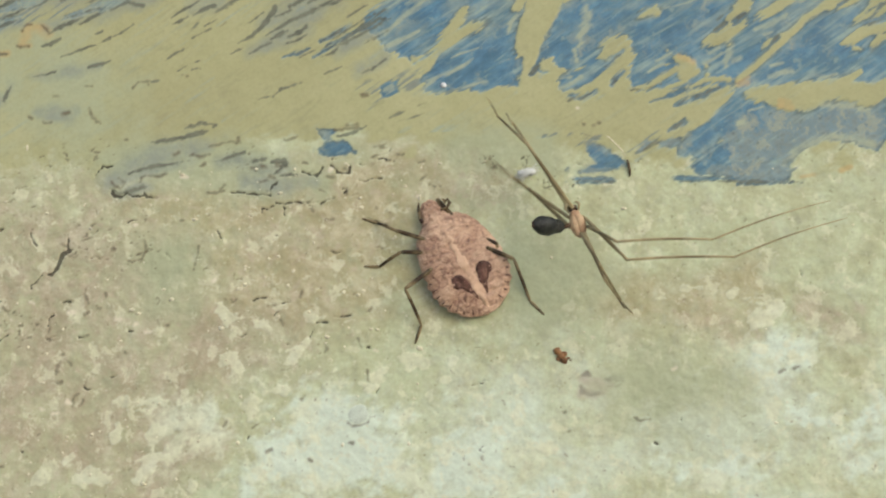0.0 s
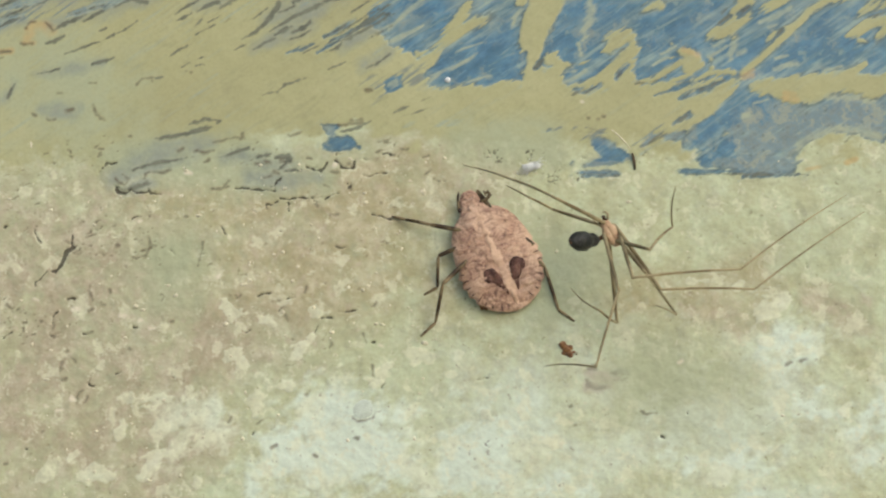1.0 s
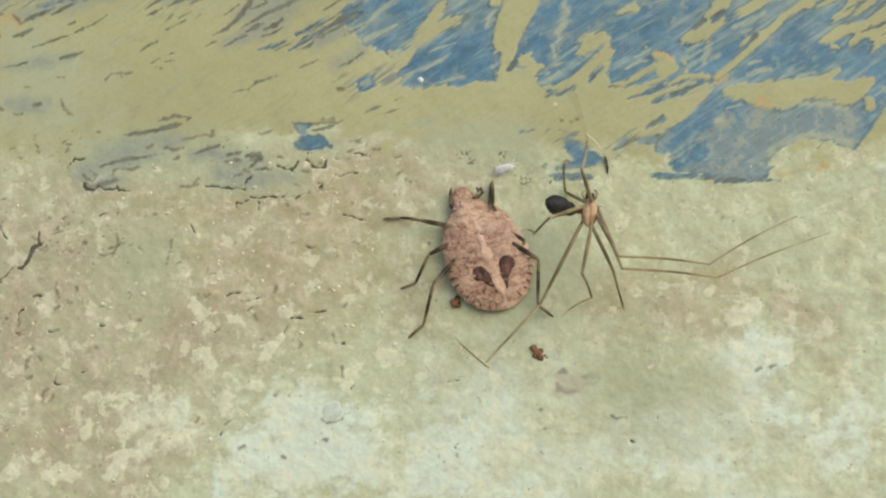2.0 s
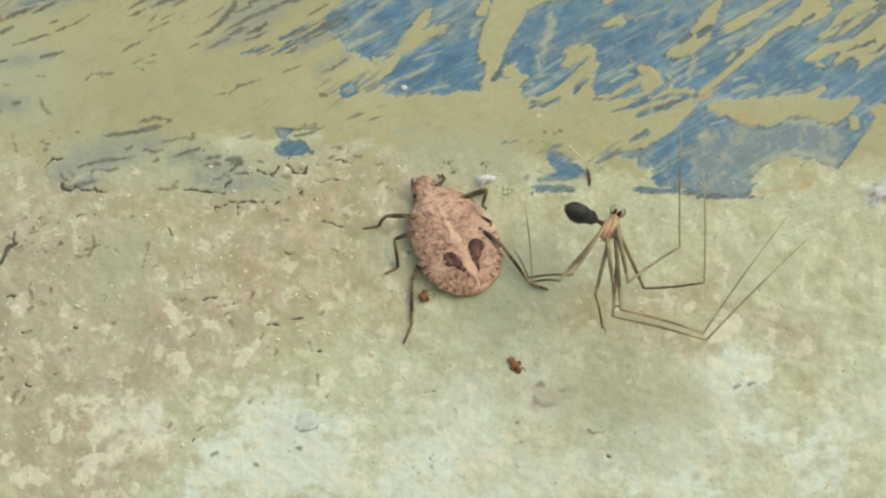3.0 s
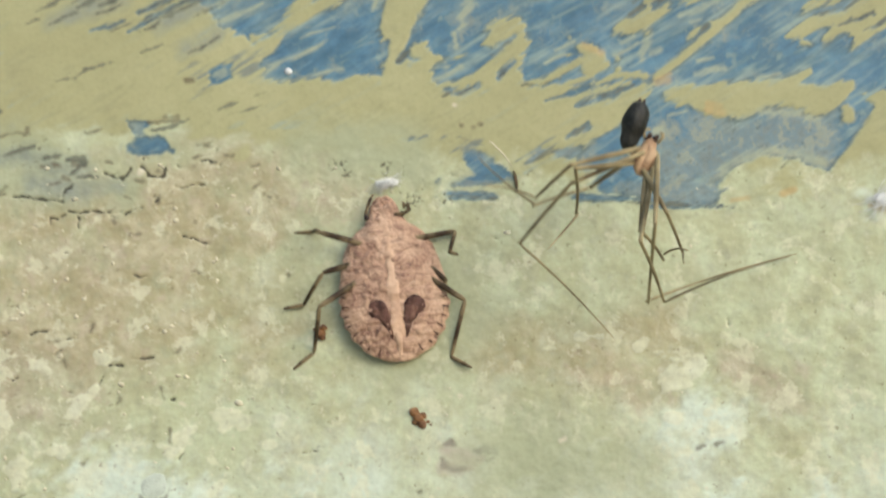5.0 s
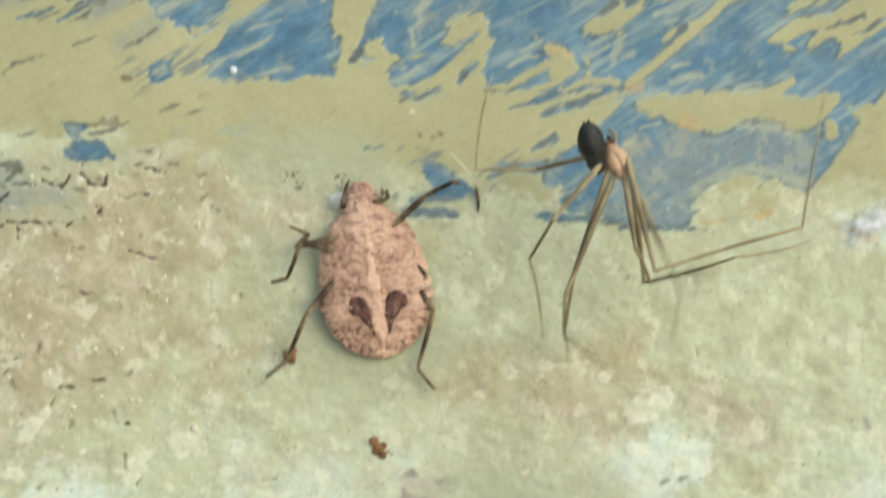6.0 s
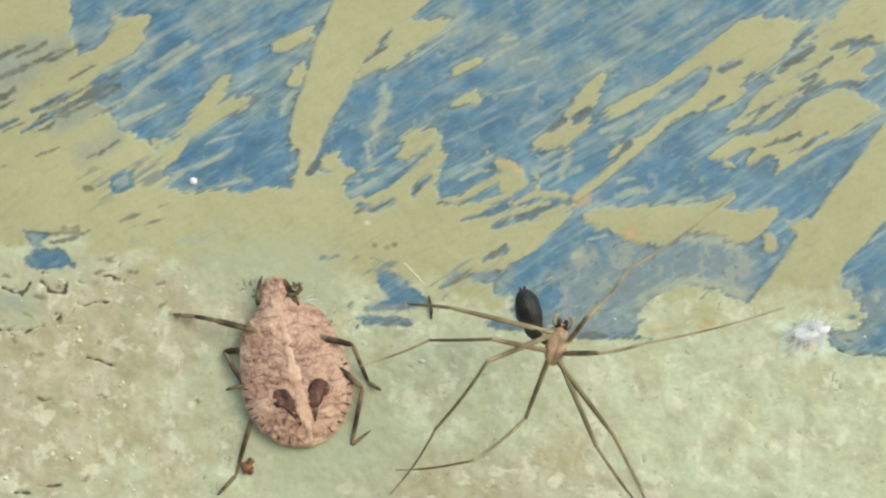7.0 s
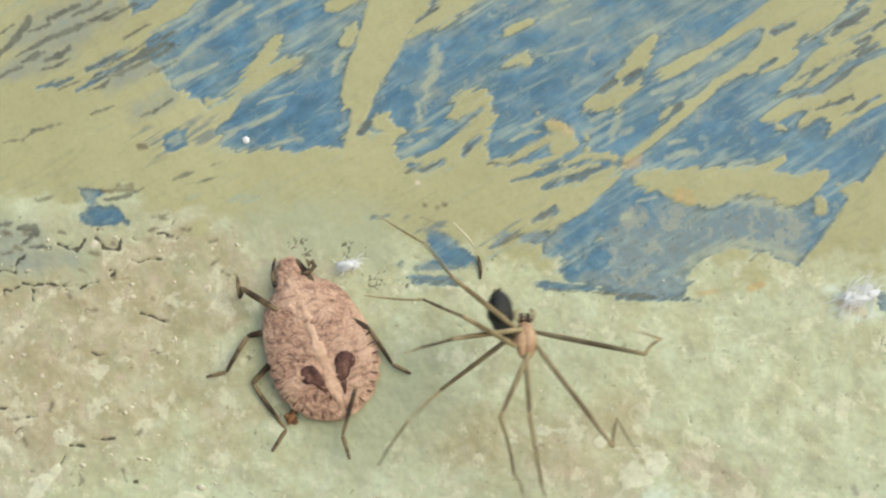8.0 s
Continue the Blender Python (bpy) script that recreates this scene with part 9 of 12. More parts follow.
    walk(bug_legs[4][2], [
        (0, aim(2.95, -3.08, -0.86, 0.497, -0.468, -0.731)), (0.2, aim(3.54, -3.14, 0.58, 0.420, -0.238, -0.875)), (0.333, aim(3.89, -2.38, 2.04, 0.317, 0.020, -0.948)),
        (0.5, aim(4.08, -1.49, 2.70, 0.268, 0.183, -0.946)), (0.7, aim(3.91, -2.61, 1.73, 0.339, -0.034, -0.940)), (0.833, aim(3.63, -3.18, 0.20, 0.457, -0.286, -0.842)),
        (1, aim(3.27, -3.09, -0.87, 0.530, -0.430, -0.731)), (1.5, aim(3.23, -3.09, -0.86, 0.493, -0.464, -0.736)), (2, aim(3.12, -3.09, -0.86, 0.499, -0.462, -0.734)),
        (2.5, aim(3.04, -3.09, -0.85, 0.528, -0.441, -0.726)), (2.8, aim(2.92, -3.09, -0.84, 0.539, -0.439, -0.719)), (3, aim(2.90, -3.08, -0.84, 0.535, -0.443, -0.719)),
        (3.5, aim(2.89, -3.08, -0.83, 0.514, -0.463, -0.722)), (4, aim(2.72, -3.07, -0.83, 0.523, -0.464, -0.715)), (4.5, aim(2.94, -3.09, -0.85, 0.483, -0.482, -0.731)),
        (4.7, aim(2.93, -3.09, -0.85, 0.483, -0.483, -0.731)), (5.2, aim(2.99, -3.09, -0.85, 0.511, -0.458, -0.727)), (5.7, aim(3.11, -3.09, -0.85, 0.541, -0.427, -0.725)),
        (5.8, aim(3.12, -3.09, -0.85, 0.544, -0.424, -0.724)), (6, aim(3.12, -3.09, -0.85, 0.543, -0.424, -0.724)), (6.367, aim(2.92, -2.90, -1.35, 0.159, -0.956, -0.247)),
        (6.5, aim(2.97, -2.87, -1.42, 0.054, -0.994, -0.095)), (6.767, aim(3.98, -2.69, -1.56, 0.611, -0.739, 0.283)), (7, aim(4.68, -2.34, -1.63, 0.812, -0.248, 0.529)),
        (7.2, aim(5.43, -1.89, -1.33, 0.253, -0.071, 0.965)), (7.3, aim(5.94, -1.41, -0.90, -0.360, 0.027, 0.933)), (7.5, aim(6.32, -0.74, -0.24, -0.889, 0.052, 0.455)),
        (7.667, aim(6.25, -0.97, -0.18, -0.514, -0.075, 0.854)), (7.733, aim(6.21, -1.12, -0.12, -0.064, -0.129, 0.990)), (7.8, aim(6.14, -1.29, -0.08, 0.481, -0.114, 0.869)),
        (7.9, aim(6.04, -1.49, -0.02, 0.947, 0.000, 0.321)), (8, aim(5.99, -1.58, -0.02, 0.999, 0.030, 0.027))])
    walk(bug_legs[5][0], [
        (0, aim(2.10, 0.20, 1.20, 0.557, -0.813, 0.166)), (0.5, aim(2.10, 0.20, 1.20, 0.498, -0.820, 0.282)), (1, aim(2.10, 0.20, 1.20, 0.420, -0.905, -0.072)),
        (1.5, aim(2.10, 0.20, 1.20, 0.493, -0.857, 0.151)), (2, aim(2.10, 0.20, 1.20, 0.546, -0.822, 0.161)), (2.5, aim(2.10, 0.20, 1.20, 0.635, -0.752, 0.178)),
        (2.8, aim(2.10, 0.20, 1.20, 0.687, -0.702, 0.188)), (3, aim(2.10, 0.20, 1.20, 0.384, -0.912, 0.145)), (3.5, aim(2.10, 0.20, 1.20, 0.609, -0.774, 0.175)),
        (4, aim(2.10, 0.20, 1.20, 0.726, -0.659, 0.196)), (4.367, aim(2.10, 0.20, 1.20, 0.662, -0.749, 0.006)), (4.5, aim(2.10, 0.20, 1.20, 0.652, -0.758, -0.029)),
        (4.667, aim(2.10, 0.20, 1.20, 0.781, -0.614, 0.117)), (4.7, aim(2.10, 0.20, 1.20, 0.787, -0.603, 0.129)), (5.2, aim(2.10, 0.20, 1.20, 0.678, -0.731, 0.077)),
        (5.7, aim(2.10, 0.20, 1.20, 0.516, -0.856, 0.008)), (5.8, aim(2.10, 0.20, 1.20, 0.508, -0.861, 0.005)), (6, aim(2.10, 0.20, 1.20, 0.460, -0.888, 0.014)),
        (6.5, aim(2.10, 0.20, 1.20, 0.342, -0.940, 0.009)), (6.7, aim(2.10, 0.20, 1.20, 0.455, -0.891, 0.007)), (6.833, aim(2.10, 0.20, 1.20, 0.548, -0.837, 0.002)),
        (7, aim(2.10, 0.20, 1.20, 0.593, -0.805, -0.004)), (7.5, aim(2.10, 0.20, 1.20, 0.708, -0.680, 0.190)), (7.7, aim(2.10, 0.20, 1.20, 0.474, -0.872, 0.126)),
        (7.833, aim(2.10, 0.20, 1.20, 0.159, -0.986, 0.042)), (8, aim(2.10, 0.20, 1.20, -0.033, -0.999, -0.010))])
    walk(bug_legs[5][1], [
        (0, aim(4.30, 0.00, 0.00, 0.628, -0.641, -0.441)), (0.5, aim(4.30, 0.00, 0.00, 0.622, -0.404, -0.670)), (1, aim(4.30, 0.00, 0.00, 0.851, -0.523, -0.048)),
        (1.5, aim(4.30, 0.00, 0.00, 0.458, -0.849, -0.264)), (2, aim(4.30, 0.00, 0.00, 0.508, -0.811, -0.290)), (2.5, aim(4.30, 0.00, 0.00, 0.593, -0.737, -0.326)),
        (2.8, aim(4.30, 0.00, 0.00, 0.589, -0.735, -0.336)), (3, aim(4.30, 0.00, 0.00, 0.918, -0.240, -0.316)), (3.5, aim(4.30, 0.00, 0.00, 0.648, -0.619, -0.444)),
        (4, aim(4.30, 0.00, 0.00, 0.666, -0.592, -0.453)), (4.367, aim(4.30, 0.00, 0.00, 0.913, -0.395, -0.101)), (4.5, aim(4.30, 0.00, 0.00, 0.933, -0.358, -0.026)),
        (4.667, aim(4.30, 0.00, 0.00, 0.315, -0.897, -0.309)), (4.7, aim(4.30, 0.00, 0.00, 0.248, -0.916, -0.317)), (5.2, aim(4.30, 0.00, 0.00, 0.380, -0.882, -0.278)),
        (5.7, aim(4.30, 0.00, 0.00, 0.558, -0.806, -0.197)), (5.8, aim(4.30, 0.00, 0.00, 0.568, -0.800, -0.192)), (6, aim(4.30, 0.00, 0.00, 0.626, -0.779, 0.031)),
        (6.5, aim(4.30, 0.00, 0.00, 0.910, -0.414, 0.032)), (6.7, aim(4.30, 0.00, 0.00, 0.781, -0.623, -0.050)), (6.833, aim(4.30, 0.00, 0.00, 0.602, -0.787, -0.134)),
        (7, aim(4.30, 0.00, 0.00, 0.469, -0.862, -0.190)), (7.5, aim(4.30, 0.00, 0.00, 0.198, -0.888, -0.414)), (7.7, aim(4.30, 0.00, 0.00, 0.469, -0.833, -0.293)),
        (7.833, aim(4.30, 0.00, 0.00, 0.721, -0.686, -0.096)), (8, aim(4.30, 0.00, 0.00, 0.817, -0.574, 0.053))])
    walk(bug_legs[5][2], [
        (0, aim(7.07, -2.83, -1.94, 0.927, -0.346, -0.143)), (0.5, aim(7.04, -1.78, -2.95, 0.996, 0.044, -0.073)), (1, aim(8.05, -2.31, -0.21, 0.984, 0.059, 0.167)),
        (1.5, aim(6.32, -3.74, -1.16, 0.996, -0.078, 0.031)), (2, aim(6.54, -3.58, -1.28, 0.992, -0.094, 0.081)), (2.5, aim(6.91, -3.25, -1.44, 0.979, -0.096, 0.178)),
        (2.8, aim(6.90, -3.24, -1.48, 0.973, -0.082, 0.218)), (3, aim(8.35, -1.06, -1.39, 0.950, 0.312, -0.033)), (3.5, aim(7.16, -2.73, -1.96, 0.829, 0.248, 0.501)),
        (4, aim(7.24, -2.61, -2.00, 0.746, -0.417, 0.520)), (4.367, aim(8.32, -1.74, -0.45, 0.980, 0.095, 0.177)), (4.5, aim(8.41, -1.58, -0.12, 0.976, 0.194, 0.102)),
        (4.667, aim(5.69, -3.96, -1.36, 0.973, 0.002, 0.229)), (4.7, aim(5.39, -4.04, -1.40, 0.971, -0.012, 0.238)), (5.2, aim(5.97, -3.89, -1.22, 0.932, 0.060, 0.358)),
        (5.7, aim(6.76, -3.55, -0.87, 0.859, 0.126, 0.496)), (5.8, aim(6.80, -3.53, -0.85, 0.854, 0.131, 0.503)), (6, aim(7.06, -3.43, 0.14, 0.998, 0.056, -0.022)),
        (6.5, aim(8.31, -1.83, 0.14, 0.999, -0.015, 0.035)), (6.7, aim(7.74, -2.74, -0.22, 0.892, 0.444, 0.088)), (6.833, aim(6.95, -3.47, -0.59, 0.566, 0.818, 0.105)),
        (7, aim(6.37, -3.80, -0.84, 0.244, 0.965, 0.093)), (7.5, aim(5.17, -3.92, -1.83, 0.860, 0.471, 0.193)), (7.7, aim(6.37, -3.67, -1.29, 0.937, 0.345, 0.061)),
        (7.833, aim(7.48, -3.02, -0.42, 0.981, 0.136, -0.139)), (8, aim(7.90, -2.53, 0.23, 0.963, -0.068, -0.260))])
    walk(spider_legs[0][0], [
        (0, aim(0.70, -0.45, -0.20, 0.221, -0.406, 0.887)), (0.5, aim(0.70, -0.45, -0.20, 0.328, -0.519, 0.789)), (1, aim(0.70, -0.45, -0.20, -0.153, -0.560, 0.814)),
        (1.5, aim(0.70, -0.45, -0.20, 0.202, -0.452, 0.869)), (2, aim(0.70, -0.45, -0.20, 0.229, -0.515, 0.826)), (2.5, aim(0.70, -0.45, -0.20, 0.268, -0.610, 0.745)),
        (2.8, aim(0.70, -0.45, -0.20, 0.277, -0.633, 0.723)), (3, aim(0.70, -0.45, -0.20, 0.385, -0.682, 0.622)), (3.5, aim(0.70, -0.45, -0.20, 0.460, -0.204, 0.864)),
        (3.833, aim(0.70, -0.45, -0.20, 0.323, -0.729, 0.603)), (4, aim(0.70, -0.45, -0.20, 0.242, -0.859, 0.452)), (4.167, aim(0.70, -0.45, -0.20, 0.145, -0.903, 0.405)),
        (4.267, aim(0.70, -0.45, -0.20, 0.033, -0.937, 0.347)), (4.4, aim(0.70, -0.45, -0.20, -0.099, -0.957, 0.271)), (4.5, aim(0.70, -0.45, -0.20, -0.139, -0.959, 0.247)),
        (4.7, aim(0.70, -0.45, -0.20, 0.071, -0.772, 0.632)), (5.067, aim(0.70, -0.45, -0.20, 0.153, -0.706, 0.692)), (5.267, aim(0.70, -0.45, -0.20, 0.235, -0.628, 0.742)),
        (5.5, aim(0.70, -0.45, -0.20, 0.322, -0.529, 0.785)), (5.8, aim(0.70, -0.45, -0.20, 0.373, -0.463, 0.804)), (5.867, aim(0.70, -0.45, -0.20, 0.243, -0.816, 0.525)),
        (5.9, aim(0.70, -0.45, -0.20, 0.078, -0.983, 0.168)), (5.933, aim(0.70, -0.45, -0.20, -0.102, -0.970, -0.220)), (6, aim(0.70, -0.45, -0.20, -0.277, -0.754, -0.596)),
        (6.167, aim(0.70, -0.45, -0.20, -0.348, -0.915, -0.207)), (6.233, aim(0.70, -0.45, -0.20, -0.359, -0.927, 0.104)), (6.3, aim(0.70, -0.45, -0.20, -0.334, -0.844, 0.420)),
        (6.4, aim(0.70, -0.45, -0.20, -0.253, -0.614, 0.747)), (6.5, aim(0.70, -0.45, -0.20, -0.206, -0.485, 0.850)), (6.867, aim(0.70, -0.45, -0.20, 0.131, -0.058, 0.990)),
        (7, aim(0.70, -0.45, -0.20, 0.201, 0.039, 0.979)), (7.333, aim(0.70, -0.45, -0.20, 0.204, -0.123, 0.971)), (7.5, aim(0.70, -0.45, -0.20, 0.204, -0.180, 0.962)),
        (7.667, aim(0.70, -0.45, -0.20, 0.298, -0.333, 0.895)), (7.767, aim(0.70, -0.45, -0.20, 0.390, -0.488, 0.780)), (7.867, aim(0.70, -0.45, -0.20, 0.461, -0.615, 0.640)),
        (8, aim(0.70, -0.45, -0.20, 0.496, -0.683, 0.536))])
    walk(spider_legs[0][1], [
        (0, aim(10.00, 0, 0, -0.312, 0.637, -0.705)), (0.5, aim(10.00, 0, 0, -0.321, 0.645, -0.693)), (1, aim(10.00, 0, 0, -0.310, 0.885, -0.346)),
        (1.5, aim(10.00, 0, 0, -0.380, 0.660, -0.648)), (2, aim(10.00, 0, 0, -0.397, 0.710, -0.582)), (2.5, aim(10.00, 0, 0, -0.439, 0.765, -0.471)),
        (2.8, aim(10.00, 0, 0, -0.453, 0.774, -0.443)), (3, aim(10.00, 0, 0, -0.330, 0.684, -0.651)), (3.5, aim(10.00, 0, 0, -0.753, 0.329, -0.571)),
        (3.833, aim(10.00, 0, 0, -0.444, 0.721, -0.532)), (4, aim(10.00, 0, 0, -0.353, 0.819, -0.453)), (4.167, aim(10.00, 0, 0, -0.391, 0.687, -0.613)),
        (4.267, aim(10.00, 0, 0, -0.353, 0.519, -0.779)), (4.4, aim(10.00, 0, 0, -0.202, 0.314, -0.928)), (4.5, aim(10.00, 0, 0, -0.137, 0.255, -0.957)),
        (4.7, aim(10.00, 0, 0, -0.606, 0.230, -0.761)), (5.067, aim(10.00, 0, 0, -0.528, 0.173, -0.832)), (5.267, aim(10.00, 0, 0, -0.451, 0.062, -0.891)),
        (5.5, aim(10.00, 0, 0, -0.373, -0.125, -0.919)), (5.8, aim(10.00, 0, 0, -0.332, -0.269, -0.904)), (5.867, aim(10.00, 0, 0, 0.519, 0.245, -0.819)),
        (5.9, aim(10.00, 0, 0, 0.775, 0.626, -0.092)), (5.933, aim(10.00, 0, 0, 0.306, 0.759, 0.575)), (6, aim(10.00, 0, 0, -0.565, 0.533, 0.629)),
        (6.167, aim(10.00, 0, 0, 0.184, 0.849, 0.496)), (6.233, aim(10.00, 0, 0, 0.482, 0.876, -0.012)), (6.3, aim(10.00, 0, 0, 0.359, 0.710, -0.606)),
        (6.4, aim(10.00, 0, 0, -0.255, 0.283, -0.925)), (6.5, aim(10.00, 0, 0, -0.528, 0.064, -0.847)), (6.867, aim(10.00, 0, 0, -0.936, -0.006, 0.353)),
        (7, aim(10.00, 0, 0, -0.855, -0.209, 0.474)), (7.333, aim(10.00, 0, 0, -0.807, 0.204, 0.554)), (7.5, aim(10.00, 0, 0, -0.750, 0.131, -0.648)),
        (7.667, aim(10.00, 0, 0, -0.716, 0.166, -0.678)), (7.767, aim(10.00, 0, 0, -0.671, 0.157, -0.724)), (7.867, aim(10.00, 0, 0, -0.623, 0.131, -0.771)),
        (8, aim(10.00, 0, 0, -0.589, 0.109, -0.801))])
    walk(spider_legs[0][2], [
        (0, aim(6.73, 6.69, -7.40, -0.255, 0.819, -0.514)), (0.5, aim(6.63, 6.77, -7.28, 0.165, 0.865, -0.475)), (1, aim(6.74, 9.30, -3.64, -0.510, 0.857, 0.072)),
        (1.5, aim(6.01, 6.93, -6.81, -0.514, 0.774, -0.370)), (2, aim(5.83, 7.45, -6.11, -0.607, 0.766, -0.215)), (2.5, aim(5.39, 8.03, -4.94, -0.746, 0.665, 0.024)),
        (2.8, aim(5.25, 8.13, -4.65, -0.778, 0.624, 0.079)), (3, aim(6.54, 7.18, -6.84, -0.670, 0.633, 0.389)), (3.5, aim(2.10, 3.45, -5.99, -0.311, 0.855, -0.415)),
        (3.833, aim(5.34, 7.57, -5.58, -0.830, 0.501, 0.245)), (4, aim(6.29, 8.60, -4.75, -0.943, 0.243, 0.227)), (4.167, aim(5.90, 7.21, -6.44, -0.753, 0.253, 0.608)),
        (4.267, aim(6.29, 5.45, -8.18, -0.384, 0.234, 0.893)), (4.4, aim(7.88, 3.30, -9.74, 0.150, 0.245, 0.958)), (4.5, aim(8.57, 2.68, -10.05, 0.307, 0.261, 0.915)),
        (4.7, aim(3.64, 2.42, -8.00, 0.713, 0.331, 0.618)), (5.067, aim(4.46, 1.81, -8.73, 0.342, 0.616, 0.709)), (5.267, aim(5.27, 0.65, -9.35, -0.102, 0.804, 0.586)),
        (5.5, aim(6.08, -1.31, -9.65, -0.566, 0.782, 0.261)), (5.8, aim(6.51, -2.82, -9.49, -0.786, 0.617, 0.036)), (5.867, aim(15.44, 2.57, -8.60, -0.802, 0.447, -0.397)),
        (5.9, aim(18.13, 6.57, -0.97, -0.475, 0.415, -0.776)), (5.933, aim(13.22, 7.97, 6.04, 0.017, 0.441, -0.897)), (6, aim(4.07, 5.60, 6.61, 0.471, 0.518, -0.714)),
        (6.167, aim(11.93, 8.91, 5.20, 0.129, 0.607, -0.784)), (6.233, aim(15.06, 9.20, -0.13, -0.104, 0.667, -0.738)), (6.3, aim(13.77, 7.45, -6.36, -0.306, 0.726, -0.616)),
        (6.4, aim(7.32, 2.97, -9.71, -0.464, 0.793, -0.395)), (6.5, aim(4.45, 0.67, -8.89, -0.496, 0.818, -0.290)), (6.867, aim(0.18, -0.07, 3.71, -0.500, -0.268, 0.824)),
        (7, aim(1.02, -2.20, 4.97, -0.389, -0.447, 0.806)), (7.333, aim(1.53, 2.14, 5.82, -0.419, 0.241, 0.875)), (7.5, aim(2.12, 1.37, -6.81, -0.344, 0.204, -0.917)),
        (7.667, aim(2.48, 1.74, -7.12, 0.326, 0.290, -0.900)), (7.767, aim(2.95, 1.65, -7.61, 0.885, 0.247, -0.395)), (7.867, aim(3.46, 1.37, -8.10, 0.949, 0.099, 0.301)),
        (8, aim(3.82, 1.15, -8.41, 0.728, -0.026, 0.685))])
    walk(spider_legs[1][0], [
        (0, aim(0.75, 0.45, -0.20, 0.253, -0.645, 0.721)), (0.5, aim(0.75, 0.45, -0.20, 0.359, -0.649, 0.671)), (1, aim(0.75, 0.45, -0.20, 0.009, -0.826, 0.563)),
        (1.5, aim(0.75, 0.45, -0.20, 0.213, -0.648, 0.731)), (2, aim(0.75, 0.45, -0.20, 0.250, -0.688, 0.682)), (2.5, aim(0.75, 0.45, -0.20, 0.307, -0.743, 0.594)),
        (2.8, aim(0.75, 0.45, -0.20, 0.320, -0.756, 0.571)), (3, aim(0.75, 0.45, -0.20, 0.327, -0.833, 0.446)), (3.333, aim(0.75, 0.45, -0.20, 0.486, -0.351, 0.800)),
        (3.5, aim(0.75, 0.45, -0.20, 0.499, -0.137, 0.856)), (3.767, aim(0.75, 0.45, -0.20, 0.493, -0.625, 0.606)), (4, aim(0.75, 0.45, -0.20, 0.377, -0.889, 0.261)),
        (4.233, aim(0.75, 0.45, -0.20, 0.124, -0.971, 0.207)), (4.4, aim(0.75, 0.45, -0.20, -0.137, -0.981, 0.137)), (4.5, aim(0.75, 0.45, -0.20, -0.197, -0.973, 0.119)),
        (4.7, aim(0.75, 0.45, -0.20, 0.070, -0.780, 0.621)), (5.2, aim(0.75, 0.45, -0.20, 0.220, -0.644, 0.733)), (5.7, aim(0.75, 0.45, -0.20, 0.390, -0.425, 0.817)),
        (5.8, aim(0.75, 0.45, -0.20, 0.397, -0.414, 0.819)), (5.9, aim(0.75, 0.45, -0.20, 0.095, -0.661, 0.745)), (6, aim(0.75, 0.45, -0.20, -0.222, -0.803, 0.553)),
        (6.5, aim(0.75, 0.45, -0.20, -0.030, -0.498, 0.867)), (6.8, aim(0.75, 0.45, -0.20, 0.034, -0.086, 0.996)), (7, aim(0.75, 0.45, -0.20, 0.067, 0.150, 0.986)),
        (7.5, aim(0.75, 0.45, -0.20, 0.001, 0.267, 0.964)), (7.667, aim(0.75, 0.45, -0.20, 0.217, 0.158, 0.963)), (7.767, aim(0.75, 0.45, -0.20, 0.443, 0.025, 0.896)),
        (7.867, aim(0.75, 0.45, -0.20, 0.627, -0.102, 0.772)), (8, aim(0.75, 0.45, -0.20, 0.724, -0.180, 0.666))])
    walk(spider_legs[1][1], [
        (0, aim(10.00, 0, 0, 0.016, 0.753, -0.657)), (0.5, aim(10.00, 0, 0, 0.204, 0.734, -0.648)), (1, aim(10.00, 0, 0, -0.071, 0.720, -0.690)),
        (1.5, aim(10.00, 0, 0, -0.216, 0.672, -0.708)), (2, aim(10.00, 0, 0, -0.235, 0.760, -0.606)), (2.5, aim(10.00, 0, 0, -0.282, 0.866, -0.413)),
        (2.8, aim(10.00, 0, 0, -0.297, 0.884, -0.360)), (3, aim(10.00, 0, 0, -0.212, 0.795, -0.568)), (3.333, aim(10.00, 0, 0, -0.403, 0.774, -0.489)),
        (3.5, aim(10.00, 0, 0, -0.357, 0.740, -0.569)), (3.767, aim(10.00, 0, 0, -0.286, 0.817, -0.501)), (4, aim(10.00, 0, 0, -0.067, 0.854, -0.517)),
        (4.233, aim(10.00, 0, 0, -0.078, 0.463, -0.883)), (4.4, aim(10.00, 0, 0, 0.214, 0.019, -0.977)), (4.5, aim(10.00, 0, 0, 0.312, -0.069, -0.948)),
        (4.7, aim(10.00, 0, 0, -0.438, -0.077, -0.896)), (5.2, aim(10.00, 0, 0, -0.487, -0.016, -0.873)), (5.7, aim(10.00, 0, 0, -0.460, -0.070, -0.885)),
        (5.8, aim(10.00, 0, 0, -0.456, -0.077, -0.886)), (5.9, aim(10.00, 0, 0, -0.233, 0.611, -0.757)), (6, aim(10.00, 0, 0, -0.246, 0.939, -0.241)),
        (6.5, aim(10.00, 0, 0, -0.400, 0.668, -0.627)), (6.8, aim(10.00, 0, 0, -0.904, -0.055, 0.423)), (7, aim(10.00, 0, 0, -0.811, -0.536, 0.235)),
        (7.5, aim(10.00, 0, 0, -0.751, -0.201, -0.629)), (7.667, aim(10.00, 0, 0, -0.798, 0.153, -0.583)), (7.767, aim(10.00, 0, 0, -0.772, 0.228, -0.594)),
        (7.867, aim(10.00, 0, 0, -0.668, 0.176, -0.723)), (8, aim(10.00, 0, 0, -0.564, 0.130, -0.815))])
